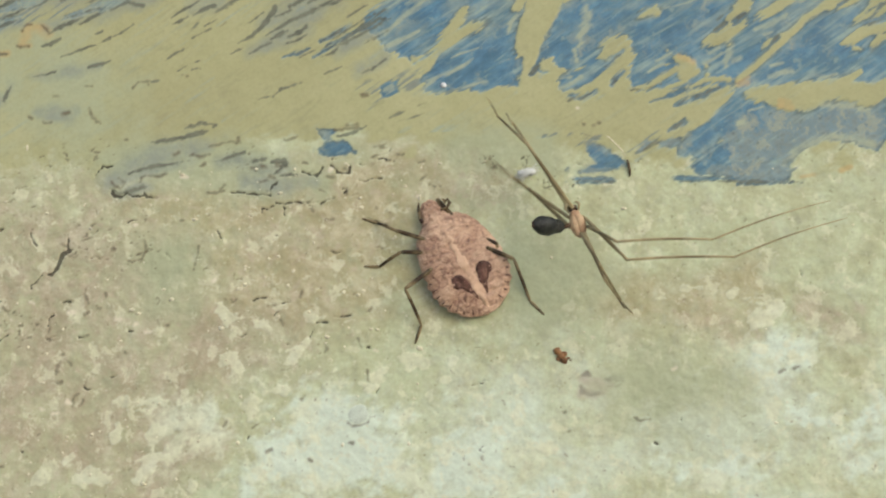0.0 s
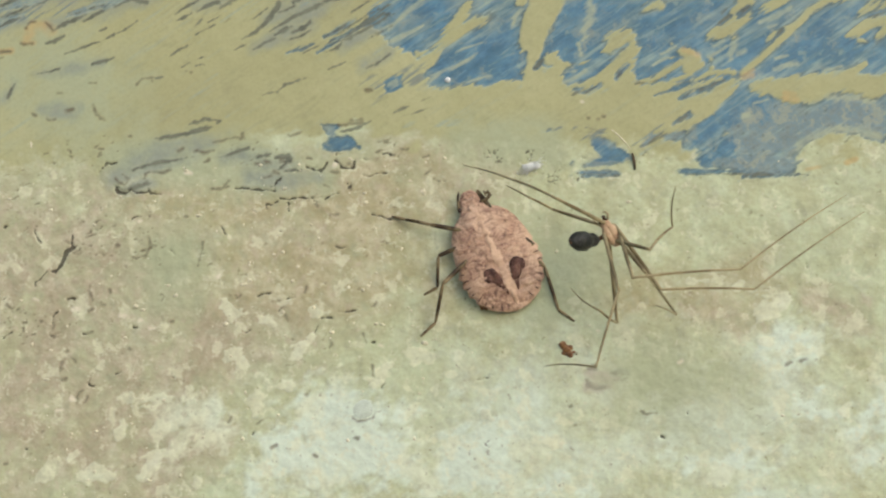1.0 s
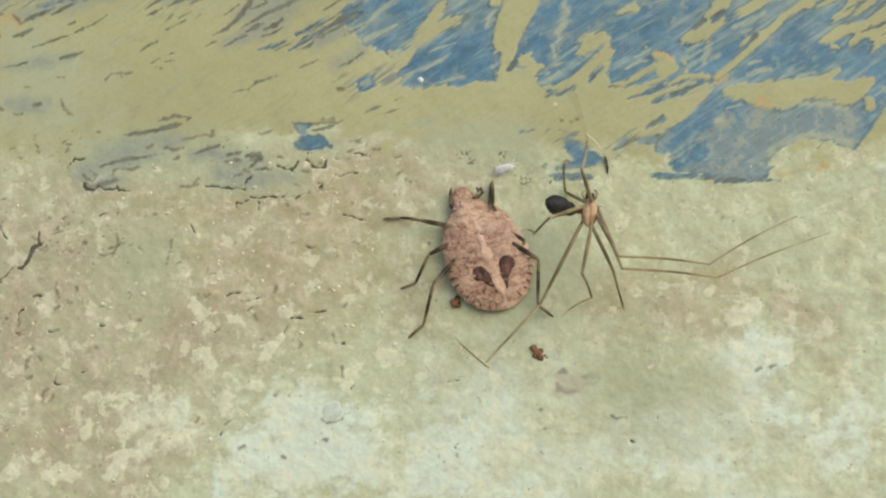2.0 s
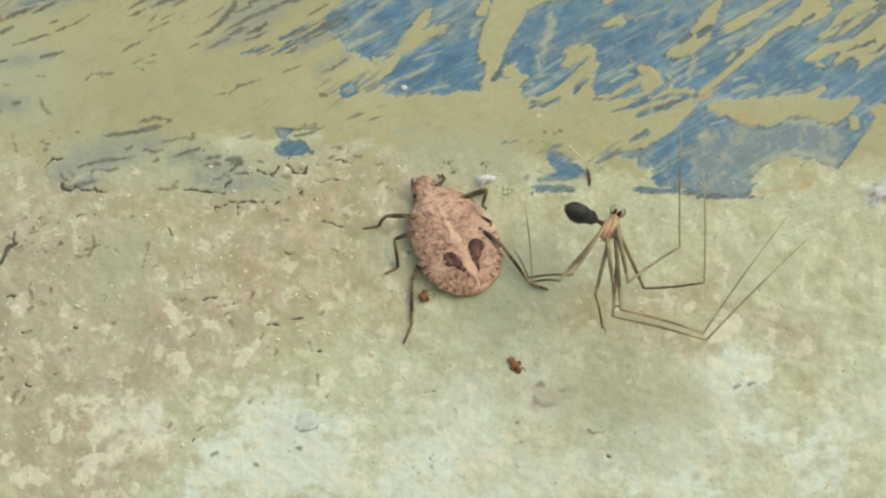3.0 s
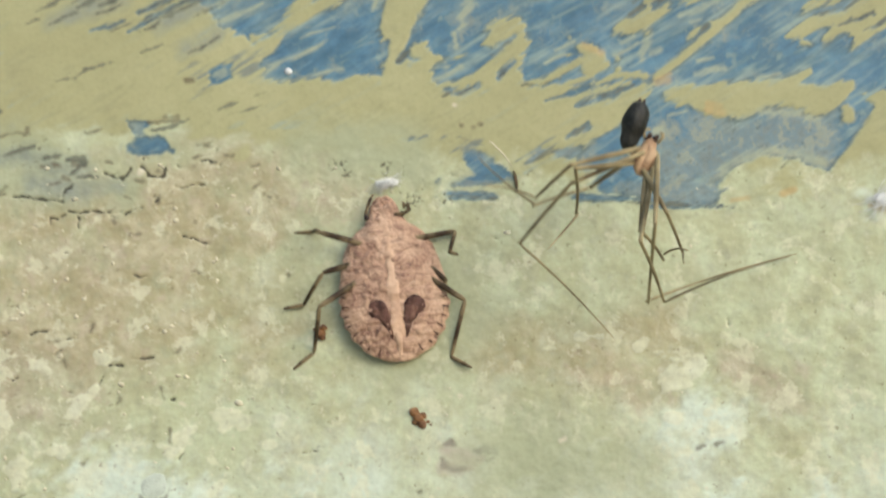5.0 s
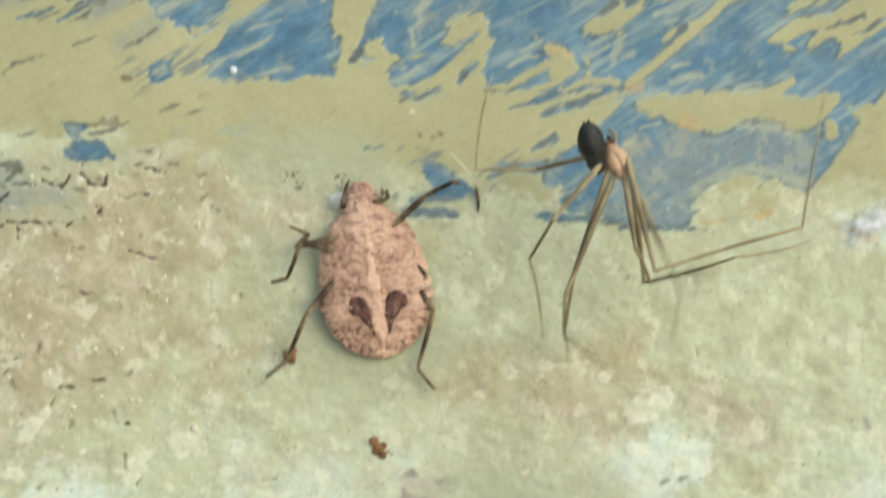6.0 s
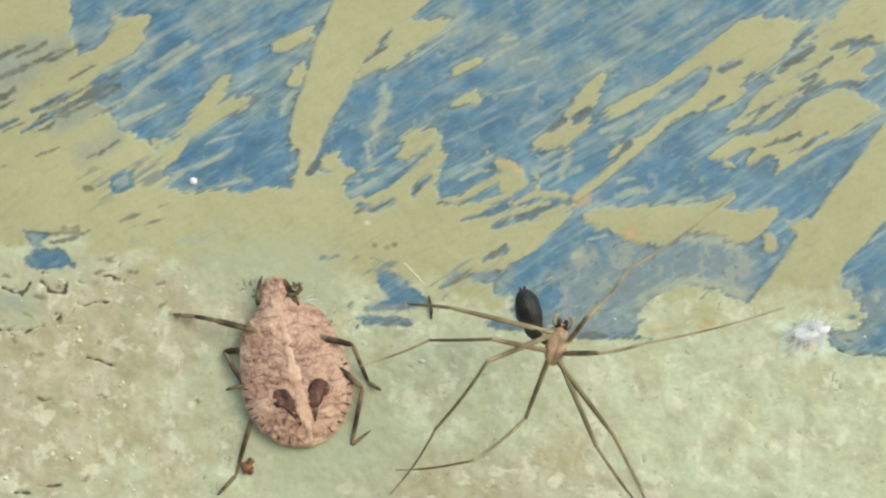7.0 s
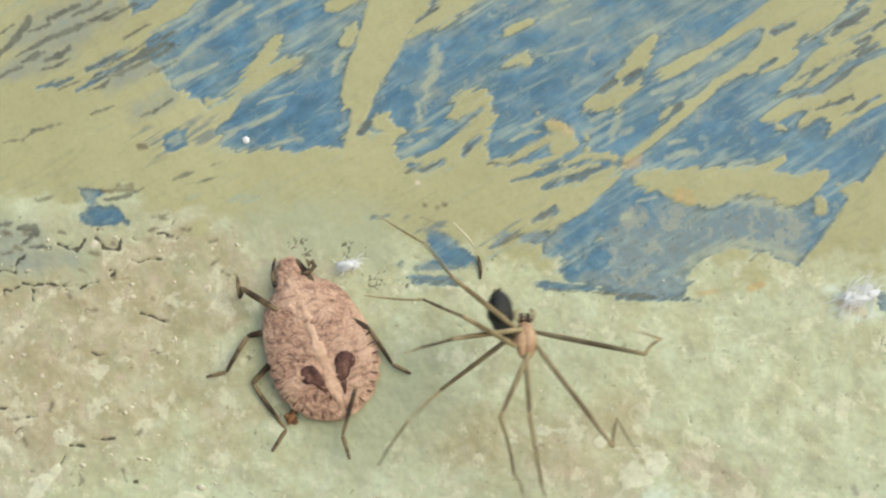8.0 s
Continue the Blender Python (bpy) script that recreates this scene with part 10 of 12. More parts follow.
    walk(spider_legs[1][2], [
        (0, aim(10.17, 7.91, -6.90, -0.212, 0.837, -0.504)), (0.5, aim(12.14, 7.71, -6.80, -0.291, 0.787, -0.543)), (1, aim(9.26, 7.56, -7.24, -0.228, 0.959, -0.167)),
        (1.5, aim(7.73, 7.05, -7.44, -0.229, 0.912, -0.341)), (2, aim(7.53, 7.98, -6.36, -0.394, 0.879, -0.269)), (2.5, aim(7.04, 9.10, -4.33, -0.645, 0.747, -0.163)),
        (2.8, aim(6.88, 9.28, -3.78, -0.702, 0.699, -0.140)), (3, aim(7.77, 8.35, -5.96, -0.706, 0.651, 0.280)), (3.333, aim(5.77, 8.13, -5.13, -0.672, 0.736, -0.083)),
        (3.5, aim(6.25, 7.77, -5.98, -0.680, 0.672, -0.294)), (3.767, aim(6.99, 8.58, -5.26, -0.741, 0.599, 0.305)), (4, aim(9.29, 8.96, -5.42, -0.801, 0.296, 0.520)),
        (4.233, aim(9.18, 4.87, -9.27, -0.765, 0.510, 0.393)), (4.4, aim(12.24, 0.20, -10.26, -0.690, 0.695, 0.203)), (4.5, aim(13.27, -0.72, -9.95, -0.664, 0.732, 0.154)),
        (4.7, aim(5.40, -0.80, -9.40, -0.626, 0.777, 0.058)), (5.2, aim(4.89, -0.17, -9.17, -0.547, 0.835, -0.059)), (5.7, aim(5.17, -0.74, -9.30, -0.448, 0.831, -0.331)),
        (5.8, aim(5.21, -0.80, -9.31, -0.443, 0.827, -0.345)), (5.9, aim(7.55, 6.41, -7.95, -0.754, 0.656, -0.036)), (6, aim(7.42, 9.86, -2.53, -0.921, 0.371, -0.120)),
        (6.5, aim(5.80, 7.01, -6.59, -0.970, 0.199, 0.142)), (6.8, aim(0.50, -0.58, 4.44, -0.705, -0.571, 0.421)), (7, aim(1.49, -5.63, 2.47, -0.464, -0.723, 0.511)),
        (7.5, aim(2.12, -2.11, -6.61, -0.396, -0.502, -0.769)), (7.667, aim(1.62, 1.61, -6.12, 0.191, 0.409, -0.892)), (7.767, aim(1.90, 2.39, -6.24, 0.644, 0.763, -0.056)),
        (7.867, aim(2.99, 1.85, -7.60, 0.658, 0.391, 0.643)), (8, aim(4.07, 1.36, -8.56, 0.482, 0.012, 0.876))])
    walk(spider_legs[2][0], [
        (0, aim(0.25, 0.75, -0.20, -0.274, 0.771, 0.575)), (0.5, aim(0.25, 0.75, -0.20, -0.492, 0.829, 0.264)), (0.667, aim(0.25, 0.75, -0.20, -0.488, 0.745, 0.456)),
        (0.767, aim(0.25, 0.75, -0.20, -0.457, 0.611, 0.646)), (0.867, aim(0.25, 0.75, -0.20, -0.405, 0.455, 0.793)), (1, aim(0.25, 0.75, -0.20, -0.362, 0.343, 0.867)),
        (1.5, aim(0.25, 0.75, -0.20, -0.297, 0.565, 0.770)), (2, aim(0.25, 0.75, -0.20, -0.070, 0.151, 0.986)), (2.367, aim(0.25, 0.75, -0.20, 0.232, -0.408, 0.883)),
        (2.8, aim(0.25, 0.75, -0.20, 0.379, -0.686, 0.621)), (2.9, aim(0.25, 0.75, -0.20, 0.411, -0.666, 0.622)), (3, aim(0.25, 0.75, -0.20, 0.442, -0.646, 0.622)),
        (3.267, aim(0.25, 0.75, -0.20, 0.463, -0.440, 0.769)), (3.5, aim(0.25, 0.75, -0.20, 0.458, -0.250, 0.853)), (3.633, aim(0.25, 0.75, -0.20, 0.437, -0.251, 0.864)),
        (3.7, aim(0.25, 0.75, -0.20, 0.415, -0.252, 0.874)), (3.767, aim(0.25, 0.75, -0.20, 0.390, -0.253, 0.885)), (3.833, aim(0.25, 0.75, -0.20, 0.366, -0.254, 0.895)),
        (3.967, aim(0.25, 0.75, -0.20, 0.335, -0.255, 0.907)), (4, aim(0.25, 0.75, -0.20, 0.333, -0.255, 0.908)), (4.233, aim(0.25, 0.75, -0.20, -0.259, -0.483, 0.836)),
        (4.4, aim(0.25, 0.75, -0.20, -0.744, -0.514, 0.426)), (4.5, aim(0.25, 0.75, -0.20, -0.819, -0.491, 0.298)), (4.567, aim(0.25, 0.75, -0.20, -0.747, -0.518, 0.417)),
        (4.633, aim(0.25, 0.75, -0.20, -0.578, -0.542, 0.610)), (4.7, aim(0.25, 0.75, -0.20, -0.469, -0.539, 0.700)), (5.2, aim(0.25, 0.75, -0.20, -0.508, -0.733, 0.452)),
        (5.7, aim(0.25, 0.75, -0.20, -0.484, -0.871, 0.079)), (5.8, aim(0.25, 0.75, -0.20, -0.481, -0.874, 0.063)), (5.9, aim(0.25, 0.75, -0.20, -0.611, -0.791, 0.039)),
        (6, aim(0.25, 0.75, -0.20, -0.726, -0.688, 0.014)), (6.267, aim(0.25, 0.75, -0.20, -0.873, -0.375, 0.310)), (6.5, aim(0.25, 0.75, -0.20, -0.860, -0.060, 0.506)),
        (7, aim(0.25, 0.75, -0.20, -0.899, -0.048, 0.435)), (7.5, aim(0.25, 0.75, -0.20, -0.852, -0.519, 0.069)), (7.8, aim(0.25, 0.75, -0.20, -0.742, -0.264, 0.617)),
        (8, aim(0.25, 0.75, -0.20, -0.557, -0.075, 0.827))])
    walk(spider_legs[2][1], [
        (0, aim(8.50, 0, 0, 0.165, 0.027, -0.986)), (0.5, aim(8.50, 0, 0, 0.624, 0.053, -0.780)), (0.667, aim(8.50, 0, 0, 0.419, -0.013, -0.908)),
        (0.767, aim(8.50, 0, 0, 0.157, -0.093, -0.983)), (0.867, aim(8.50, 0, 0, -0.103, -0.185, -0.977)), (1, aim(8.50, 0, 0, -0.267, -0.259, -0.928)),
        (1.5, aim(8.50, 0, 0, -0.311, -0.078, -0.947)), (2, aim(8.50, 0, 0, -0.734, -0.678, -0.050)), (2.367, aim(8.50, 0, 0, -0.872, 0.490, -0.001)),
        (2.8, aim(8.50, 0, 0, -0.720, 0.607, -0.337)), (2.9, aim(8.50, 0, 0, -0.730, 0.612, -0.305)), (3, aim(8.50, 0, 0, -0.737, 0.619, -0.273)),
        (3.267, aim(8.50, 0, 0, -0.779, 0.625, -0.041)), (3.5, aim(8.50, 0, 0, -0.719, 0.690, 0.087)), (3.633, aim(8.50, 0, 0, -0.778, 0.628, -0.023)),
        (3.7, aim(8.50, 0, 0, -0.822, 0.554, -0.135)), (3.767, aim(8.50, 0, 0, -0.851, 0.459, -0.257)), (3.833, aim(8.50, 0, 0, -0.856, 0.362, -0.369)),
        (3.967, aim(8.50, 0, 0, -0.830, 0.231, -0.508)), (4, aim(8.50, 0, 0, -0.827, 0.225, -0.515)), (4.233, aim(8.50, 0, 0, -0.816, -0.029, -0.577)),
        (4.4, aim(8.50, 0, 0, -0.098, -0.064, -0.993)), (4.5, aim(8.50, 0, 0, 0.112, -0.050, -0.992)), (4.567, aim(8.50, 0, 0, 0.036, -0.021, -0.999)),
        (4.633, aim(8.50, 0, 0, -0.087, 0.003, -0.996)), (4.7, aim(8.50, 0, 0, -0.144, -0.009, -0.990)), (5.2, aim(8.50, 0, 0, 0.036, -0.032, -0.999)),
        (5.7, aim(8.50, 0, 0, 0.271, -0.013, -0.963)), (5.8, aim(8.50, 0, 0, 0.281, -0.012, -0.960)), (5.9, aim(8.50, 0, 0, 0.405, 0.013, -0.914)),
        (6, aim(8.50, 0, 0, 0.520, 0.067, -0.851)), (6.267, aim(8.50, 0, 0, 0.342, 0.047, -0.938)), (6.5, aim(8.50, 0, 0, 0.250, 0.120, -0.961)),
        (7, aim(8.50, 0, 0, 0.026, 0.020, -0.999)), (7.5, aim(8.50, 0, 0, 0.597, 0.242, -0.765)), (7.8, aim(8.50, 0, 0, -0.194, 0.088, -0.977)),
        (8, aim(8.50, 0, 0, -0.570, 0.002, -0.821))])
    walk(spider_legs[2][2], [
        (0, aim(9.90, 0.23, -8.38, 0.472, 0.030, 0.881)), (0.5, aim(13.80, 0.45, -6.63, 0.464, 0.329, 0.822)), (0.667, aim(12.06, -0.11, -7.72, 0.911, 0.350, 0.218)),
        (0.767, aim(9.84, -0.79, -8.36, 0.778, 0.196, -0.596)), (0.867, aim(7.63, -1.57, -8.31, 0.126, -0.052, -0.991)), (1, aim(6.23, -2.20, -7.89, -0.370, -0.202, -0.907)),
        (1.5, aim(5.86, -0.66, -8.05, 0.078, -0.094, -0.993)), (2, aim(2.26, -5.76, -0.43, -0.432, -0.849, -0.304)), (2.367, aim(1.09, 4.16, -0.01, -0.885, 0.171, 0.434)),
        (2.8, aim(2.38, 5.16, -2.87, -0.983, 0.179, 0.040)), (2.9, aim(2.30, 5.20, -2.60, -0.860, 0.186, 0.475)), (3, aim(2.24, 5.26, -2.32, -0.561, 0.162, 0.811)),
        (3.267, aim(1.88, 5.31, -0.35, -0.765, 0.481, 0.428)), (3.5, aim(2.39, 5.86, 0.74, -0.823, 0.566, -0.046)), (3.633, aim(1.89, 5.34, -0.20, -0.504, 0.862, 0.051)),
        (3.7, aim(1.51, 4.71, -1.15, -0.078, 0.988, 0.133)), (3.767, aim(1.27, 3.90, -2.19, 0.417, 0.893, 0.172)), (3.833, aim(1.22, 3.07, -3.14, 0.791, 0.595, 0.140)),
        (3.967, aim(1.45, 1.97, -4.32, 1.000, 0.024, 0.003)), (4, aim(1.47, 1.91, -4.38, 1.000, -0.007, -0.006)), (4.233, aim(1.56, -0.25, -4.91, 0.778, 0.586, 0.227)),
        (4.4, aim(7.67, -0.54, -8.44, 0.266, 0.806, 0.528)), (4.5, aim(9.46, -0.42, -8.44, 0.140, 0.840, 0.524)), (4.567, aim(8.80, -0.18, -8.49, 0.015, 0.966, 0.257)),
        (4.633, aim(7.76, 0.03, -8.47, -0.339, 0.921, -0.191)), (4.7, aim(7.28, -0.07, -8.41, -0.565, 0.751, -0.341)), (5.2, aim(8.81, -0.27, -8.49, -0.371, 0.897, -0.239)),
        (5.7, aim(10.80, -0.11, -8.18, -0.272, 0.962, 0.018)), (5.8, aim(10.89, -0.10, -8.16, -0.273, 0.962, 0.030)), (5.9, aim(11.94, 0.11, -7.77, -0.073, 0.878, 0.473)),
        (6, aim(12.92, 0.57, -7.24, 0.186, 0.604, 0.775)), (6.267, aim(11.41, 0.40, -7.98, 0.238, 0.077, 0.968)), (6.5, aim(10.62, 1.02, -8.17, 0.512, -0.405, 0.758)),
        (7, aim(8.72, 0.17, -8.50, 0.420, 0.081, 0.904)), (7.5, aim(13.58, 2.06, -6.50, -0.359, 0.183, 0.915)), (7.8, aim(6.85, 0.75, -8.31, 0.477, 0.060, 0.877)),
        (8, aim(3.65, 0.01, -6.98, 0.820, 0.039, 0.570))])
    walk(spider_legs[3][0], [
        (0, aim(-0.10, 0.80, -0.20, -0.217, 0.899, -0.380)), (0.5, aim(-0.10, 0.80, -0.20, -0.543, 0.683, -0.489)), (1, aim(-0.10, 0.80, -0.20, -0.371, 0.630, -0.682)),
        (1.5, aim(-0.10, 0.80, -0.20, -0.618, 0.648, -0.445)), (2, aim(-0.10, 0.80, -0.20, -0.317, 0.325, -0.891)), (2.3, aim(-0.10, 0.80, -0.20, 0.122, -0.140, -0.983)),
        (2.8, aim(-0.10, 0.80, -0.20, 0.501, -0.538, -0.679)), (2.933, aim(-0.10, 0.80, -0.20, 0.554, -0.459, -0.695)), (3, aim(-0.10, 0.80, -0.20, 0.571, -0.430, -0.699)),
        (3.233, aim(-0.10, 0.80, -0.20, 0.242, -0.579, -0.778)), (3.433, aim(-0.10, 0.80, -0.20, -0.163, -0.652, -0.741)), (3.5, aim(-0.10, 0.80, -0.20, -0.202, -0.653, -0.730)),
        (4, aim(-0.10, 0.80, -0.20, -0.213, -0.335, -0.918)), (4.3, aim(-0.10, 0.80, -0.20, -0.584, -0.572, -0.576)), (4.5, aim(-0.10, 0.80, -0.20, -0.714, -0.629, -0.307)),
        (4.633, aim(-0.10, 0.80, -0.20, -0.498, -0.308, -0.811)), (4.7, aim(-0.10, 0.80, -0.20, -0.365, -0.156, -0.918)), (5.2, aim(-0.10, 0.80, -0.20, -0.517, -0.382, -0.766)),
        (5.7, aim(-0.10, 0.80, -0.20, -0.635, -0.612, -0.472)), (5.8, aim(-0.10, 0.80, -0.20, -0.638, -0.620, -0.458)), (5.9, aim(-0.10, 0.80, -0.20, -0.680, -0.221, -0.699)),
        (6, aim(-0.10, 0.80, -0.20, -0.573, 0.226, -0.788)), (6.233, aim(-0.10, 0.80, -0.20, -0.766, -0.282, -0.578)), (6.433, aim(-0.10, 0.80, -0.20, -0.675, -0.729, -0.117)),
        (6.5, aim(-0.10, 0.80, -0.20, -0.649, -0.758, -0.065)), (6.833, aim(-0.10, 0.80, -0.20, -0.249, -0.812, -0.529)), (7, aim(-0.10, 0.80, -0.20, -0.077, -0.755, -0.651)),
        (7.267, aim(-0.10, 0.80, -0.20, -0.543, -0.786, -0.295)), (7.5, aim(-0.10, 0.80, -0.20, -0.790, -0.608, 0.079)), (7.767, aim(-0.10, 0.80, -0.20, -0.797, -0.567, -0.209)),
        (8, aim(-0.10, 0.80, -0.20, -0.753, -0.497, -0.432))])
    walk(spider_legs[3][1], [
        (0, aim(8.50, 0, 0, -0.187, 0.067, 0.980)), (0.5, aim(8.50, 0, 0, -0.476, 0.145, 0.867)), (1, aim(8.50, 0, 0, -0.616, 0.147, 0.774)),
        (1.5, aim(8.50, 0, 0, -0.224, 0.152, 0.963)), (2, aim(8.50, 0, 0, -0.856, -0.124, 0.502)), (2.3, aim(8.50, 0, 0, -0.878, 0.055, 0.476)),
        (2.8, aim(8.50, 0, 0, -0.302, 0.616, 0.727)), (2.933, aim(8.50, 0, 0, -0.295, 0.543, 0.786)), (3, aim(8.50, 0, 0, -0.294, 0.515, 0.805)),
        (3.233, aim(8.50, 0, 0, -0.609, 0.284, 0.741)), (3.433, aim(8.50, 0, 0, -0.460, 0.077, 0.885)), (3.5, aim(8.50, 0, 0, -0.417, 0.070, 0.906)),
        (4, aim(8.50, 0, 0, -0.765, -0.304, 0.567)), (4.3, aim(8.50, 0, 0, -0.003, -0.075, 0.997)), (4.5, aim(8.50, 0, 0, 0.448, 0.062, 0.892)),
        (4.633, aim(8.50, 0, 0, -0.251, 0.225, 0.941)), (4.7, aim(8.50, 0, 0, -0.488, 0.328, 0.809)), (5.2, aim(8.50, 0, 0, -0.373, 0.268, 0.888)),
        (5.7, aim(8.50, 0, 0, -0.215, 0.318, 0.923)), (5.8, aim(8.50, 0, 0, -0.208, 0.321, 0.924)), (5.9, aim(8.50, 0, 0, -0.515, 0.069, 0.854)),
        (6, aim(8.50, 0, 0, -0.433, 0.024, 0.901)), (6.233, aim(8.50, 0, 0, -0.182, -0.023, 0.983)), (6.433, aim(8.50, 0, 0, 0.432, 0.021, 0.902)),
        (6.5, aim(8.50, 0, 0, 0.494, 0.022, 0.869)), (6.833, aim(8.50, 0, 0, -0.033, -0.172, 0.985)), (7, aim(8.50, 0, 0, -0.223, -0.254, 0.941)),
        (7.267, aim(8.50, 0, 0, 0.641, 0.194, 0.743)), (7.5, aim(8.50, 0, 0, 0.800, 0.595, 0.077)), (7.767, aim(8.50, 0, 0, 0.428, 0.392, 0.814)),
        (8, aim(8.50, 0, 0, -0.186, 0.086, 0.979))])
    walk(spider_legs[3][2], [
        (0, aim(6.91, 0.57, 8.33, 0.705, -0.026, -0.709)), (0.5, aim(4.46, 1.24, 7.37, 0.814, -0.051, -0.578)), (1, aim(3.26, 1.25, 6.58, 0.935, -0.129, -0.330)),
        (1.5, aim(6.59, 1.29, 8.18, 0.360, -0.066, -0.931)), (2, aim(1.23, -1.05, 4.27, 0.937, -0.161, -0.311)), (2.3, aim(1.04, 0.47, 4.04, 0.799, 0.571, -0.189)),
        (2.8, aim(5.93, 5.24, 6.18, 0.066, 0.304, -0.950)), (2.933, aim(5.99, 4.61, 6.68, -0.450, 0.445, -0.774)), (3, aim(6.00, 4.37, 6.85, -0.604, 0.473, -0.642)),
        (3.233, aim(3.32, 2.42, 6.30, -0.106, -0.242, -0.965)), (3.433, aim(4.59, 0.65, 7.52, 0.624, -0.494, -0.605)), (3.5, aim(4.95, 0.59, 7.70, 0.679, -0.462, -0.571)),
        (4, aim(1.99, -2.58, 4.82, 0.449, -0.882, -0.145)), (4.3, aim(8.47, -0.63, 8.48, 0.752, -0.377, -0.541)), (4.5, aim(12.31, 0.53, 7.58, 0.566, -0.028, -0.824)),
        (4.633, aim(6.36, 1.92, 8.00, 0.864, -0.467, -0.189)), (4.7, aim(4.35, 2.79, 6.88, 0.822, -0.556, 0.127)), (5.2, aim(5.33, 2.28, 7.55, 0.736, -0.618, -0.276)),
        (5.7, aim(6.67, 2.70, 7.85, 0.486, -0.605, -0.630)), (5.8, aim(6.73, 2.73, 7.85, 0.473, -0.604, -0.642)), (5.9, aim(4.12, 0.59, 7.26, 0.516, -0.536, -0.668)),
        (6, aim(4.82, 0.20, 7.66, 0.464, -0.707, -0.533)), (6.233, aim(6.95, -0.20, 8.36, 0.329, -0.067, -0.942)), (6.433, aim(12.17, 0.18, 7.67, 0.402, 0.259, -0.878)),
        (6.5, aim(12.70, 0.19, 7.39, 0.419, 0.260, -0.870)), (6.833, aim(8.22, -1.46, 8.37, 0.817, -0.305, -0.489)), (7, aim(6.60, -2.16, 8.00, 0.766, -0.510, -0.392)),
        (7.267, aim(13.95, 1.65, 6.31, 0.616, 0.091, -0.782)), (7.5, aim(15.30, 5.05, 0.65, -0.034, 0.424, -0.905)), (7.767, aim(12.14, 3.33, 6.92, 0.472, 0.248, -0.846)),
        (8, aim(6.92, 0.73, 8.32, 0.807, 0.102, -0.582))])
    walk(spider_legs[4][0], [
        (0, aim(0.30, -0.75, -0.20, 0.077, -0.767, 0.637)), (0.5, aim(0.30, -0.75, -0.20, 0.185, -0.831, 0.525)), (1, aim(0.30, -0.75, -0.20, 0.019, -0.638, 0.770)),
        (1.5, aim(0.30, -0.75, -0.20, -0.230, -0.720, 0.655)), (2, aim(0.30, -0.75, -0.20, -0.076, -0.741, 0.667)), (2.5, aim(0.30, -0.75, -0.20, 0.175, -0.738, 0.652)),
        (2.8, aim(0.30, -0.75, -0.20, 0.238, -0.729, 0.642)), (3, aim(0.30, -0.75, -0.20, 0.198, -0.765, 0.612)), (3.5, aim(0.30, -0.75, -0.20, 0.147, -0.538, 0.830)),
        (4, aim(0.30, -0.75, -0.20, -0.054, -0.846, 0.530)), (4.4, aim(0.30, -0.75, -0.20, -0.133, -0.988, -0.081)), (4.5, aim(0.30, -0.75, -0.20, -0.140, -0.978, -0.155)),
        (4.633, aim(0.30, -0.75, -0.20, 0.040, -0.898, 0.439)), (4.7, aim(0.30, -0.75, -0.20, 0.104, -0.779, 0.618)), (5.2, aim(0.30, -0.75, -0.20, 0.222, -0.716, 0.662)),
        (5.7, aim(0.30, -0.75, -0.20, 0.365, -0.615, 0.699)), (5.8, aim(0.30, -0.75, -0.20, 0.371, -0.611, 0.700)), (6, aim(0.30, -0.75, -0.20, -0.096, -0.818, 0.568)),
        (6.433, aim(0.30, -0.75, -0.20, -0.668, -0.563, 0.487)), (6.5, aim(0.30, -0.75, -0.20, -0.692, -0.542, 0.477)), (6.733, aim(0.30, -0.75, -0.20, -0.185, -0.728, 0.660)),
        (6.933, aim(0.30, -0.75, -0.20, 0.443, -0.655, 0.612)), (7, aim(0.30, -0.75, -0.20, 0.499, -0.633, 0.592)), (7.5, aim(0.30, -0.75, -0.20, -0.037, -0.559, 0.829)),
        (8, aim(0.30, -0.75, -0.20, -0.237, -0.550, 0.801))])
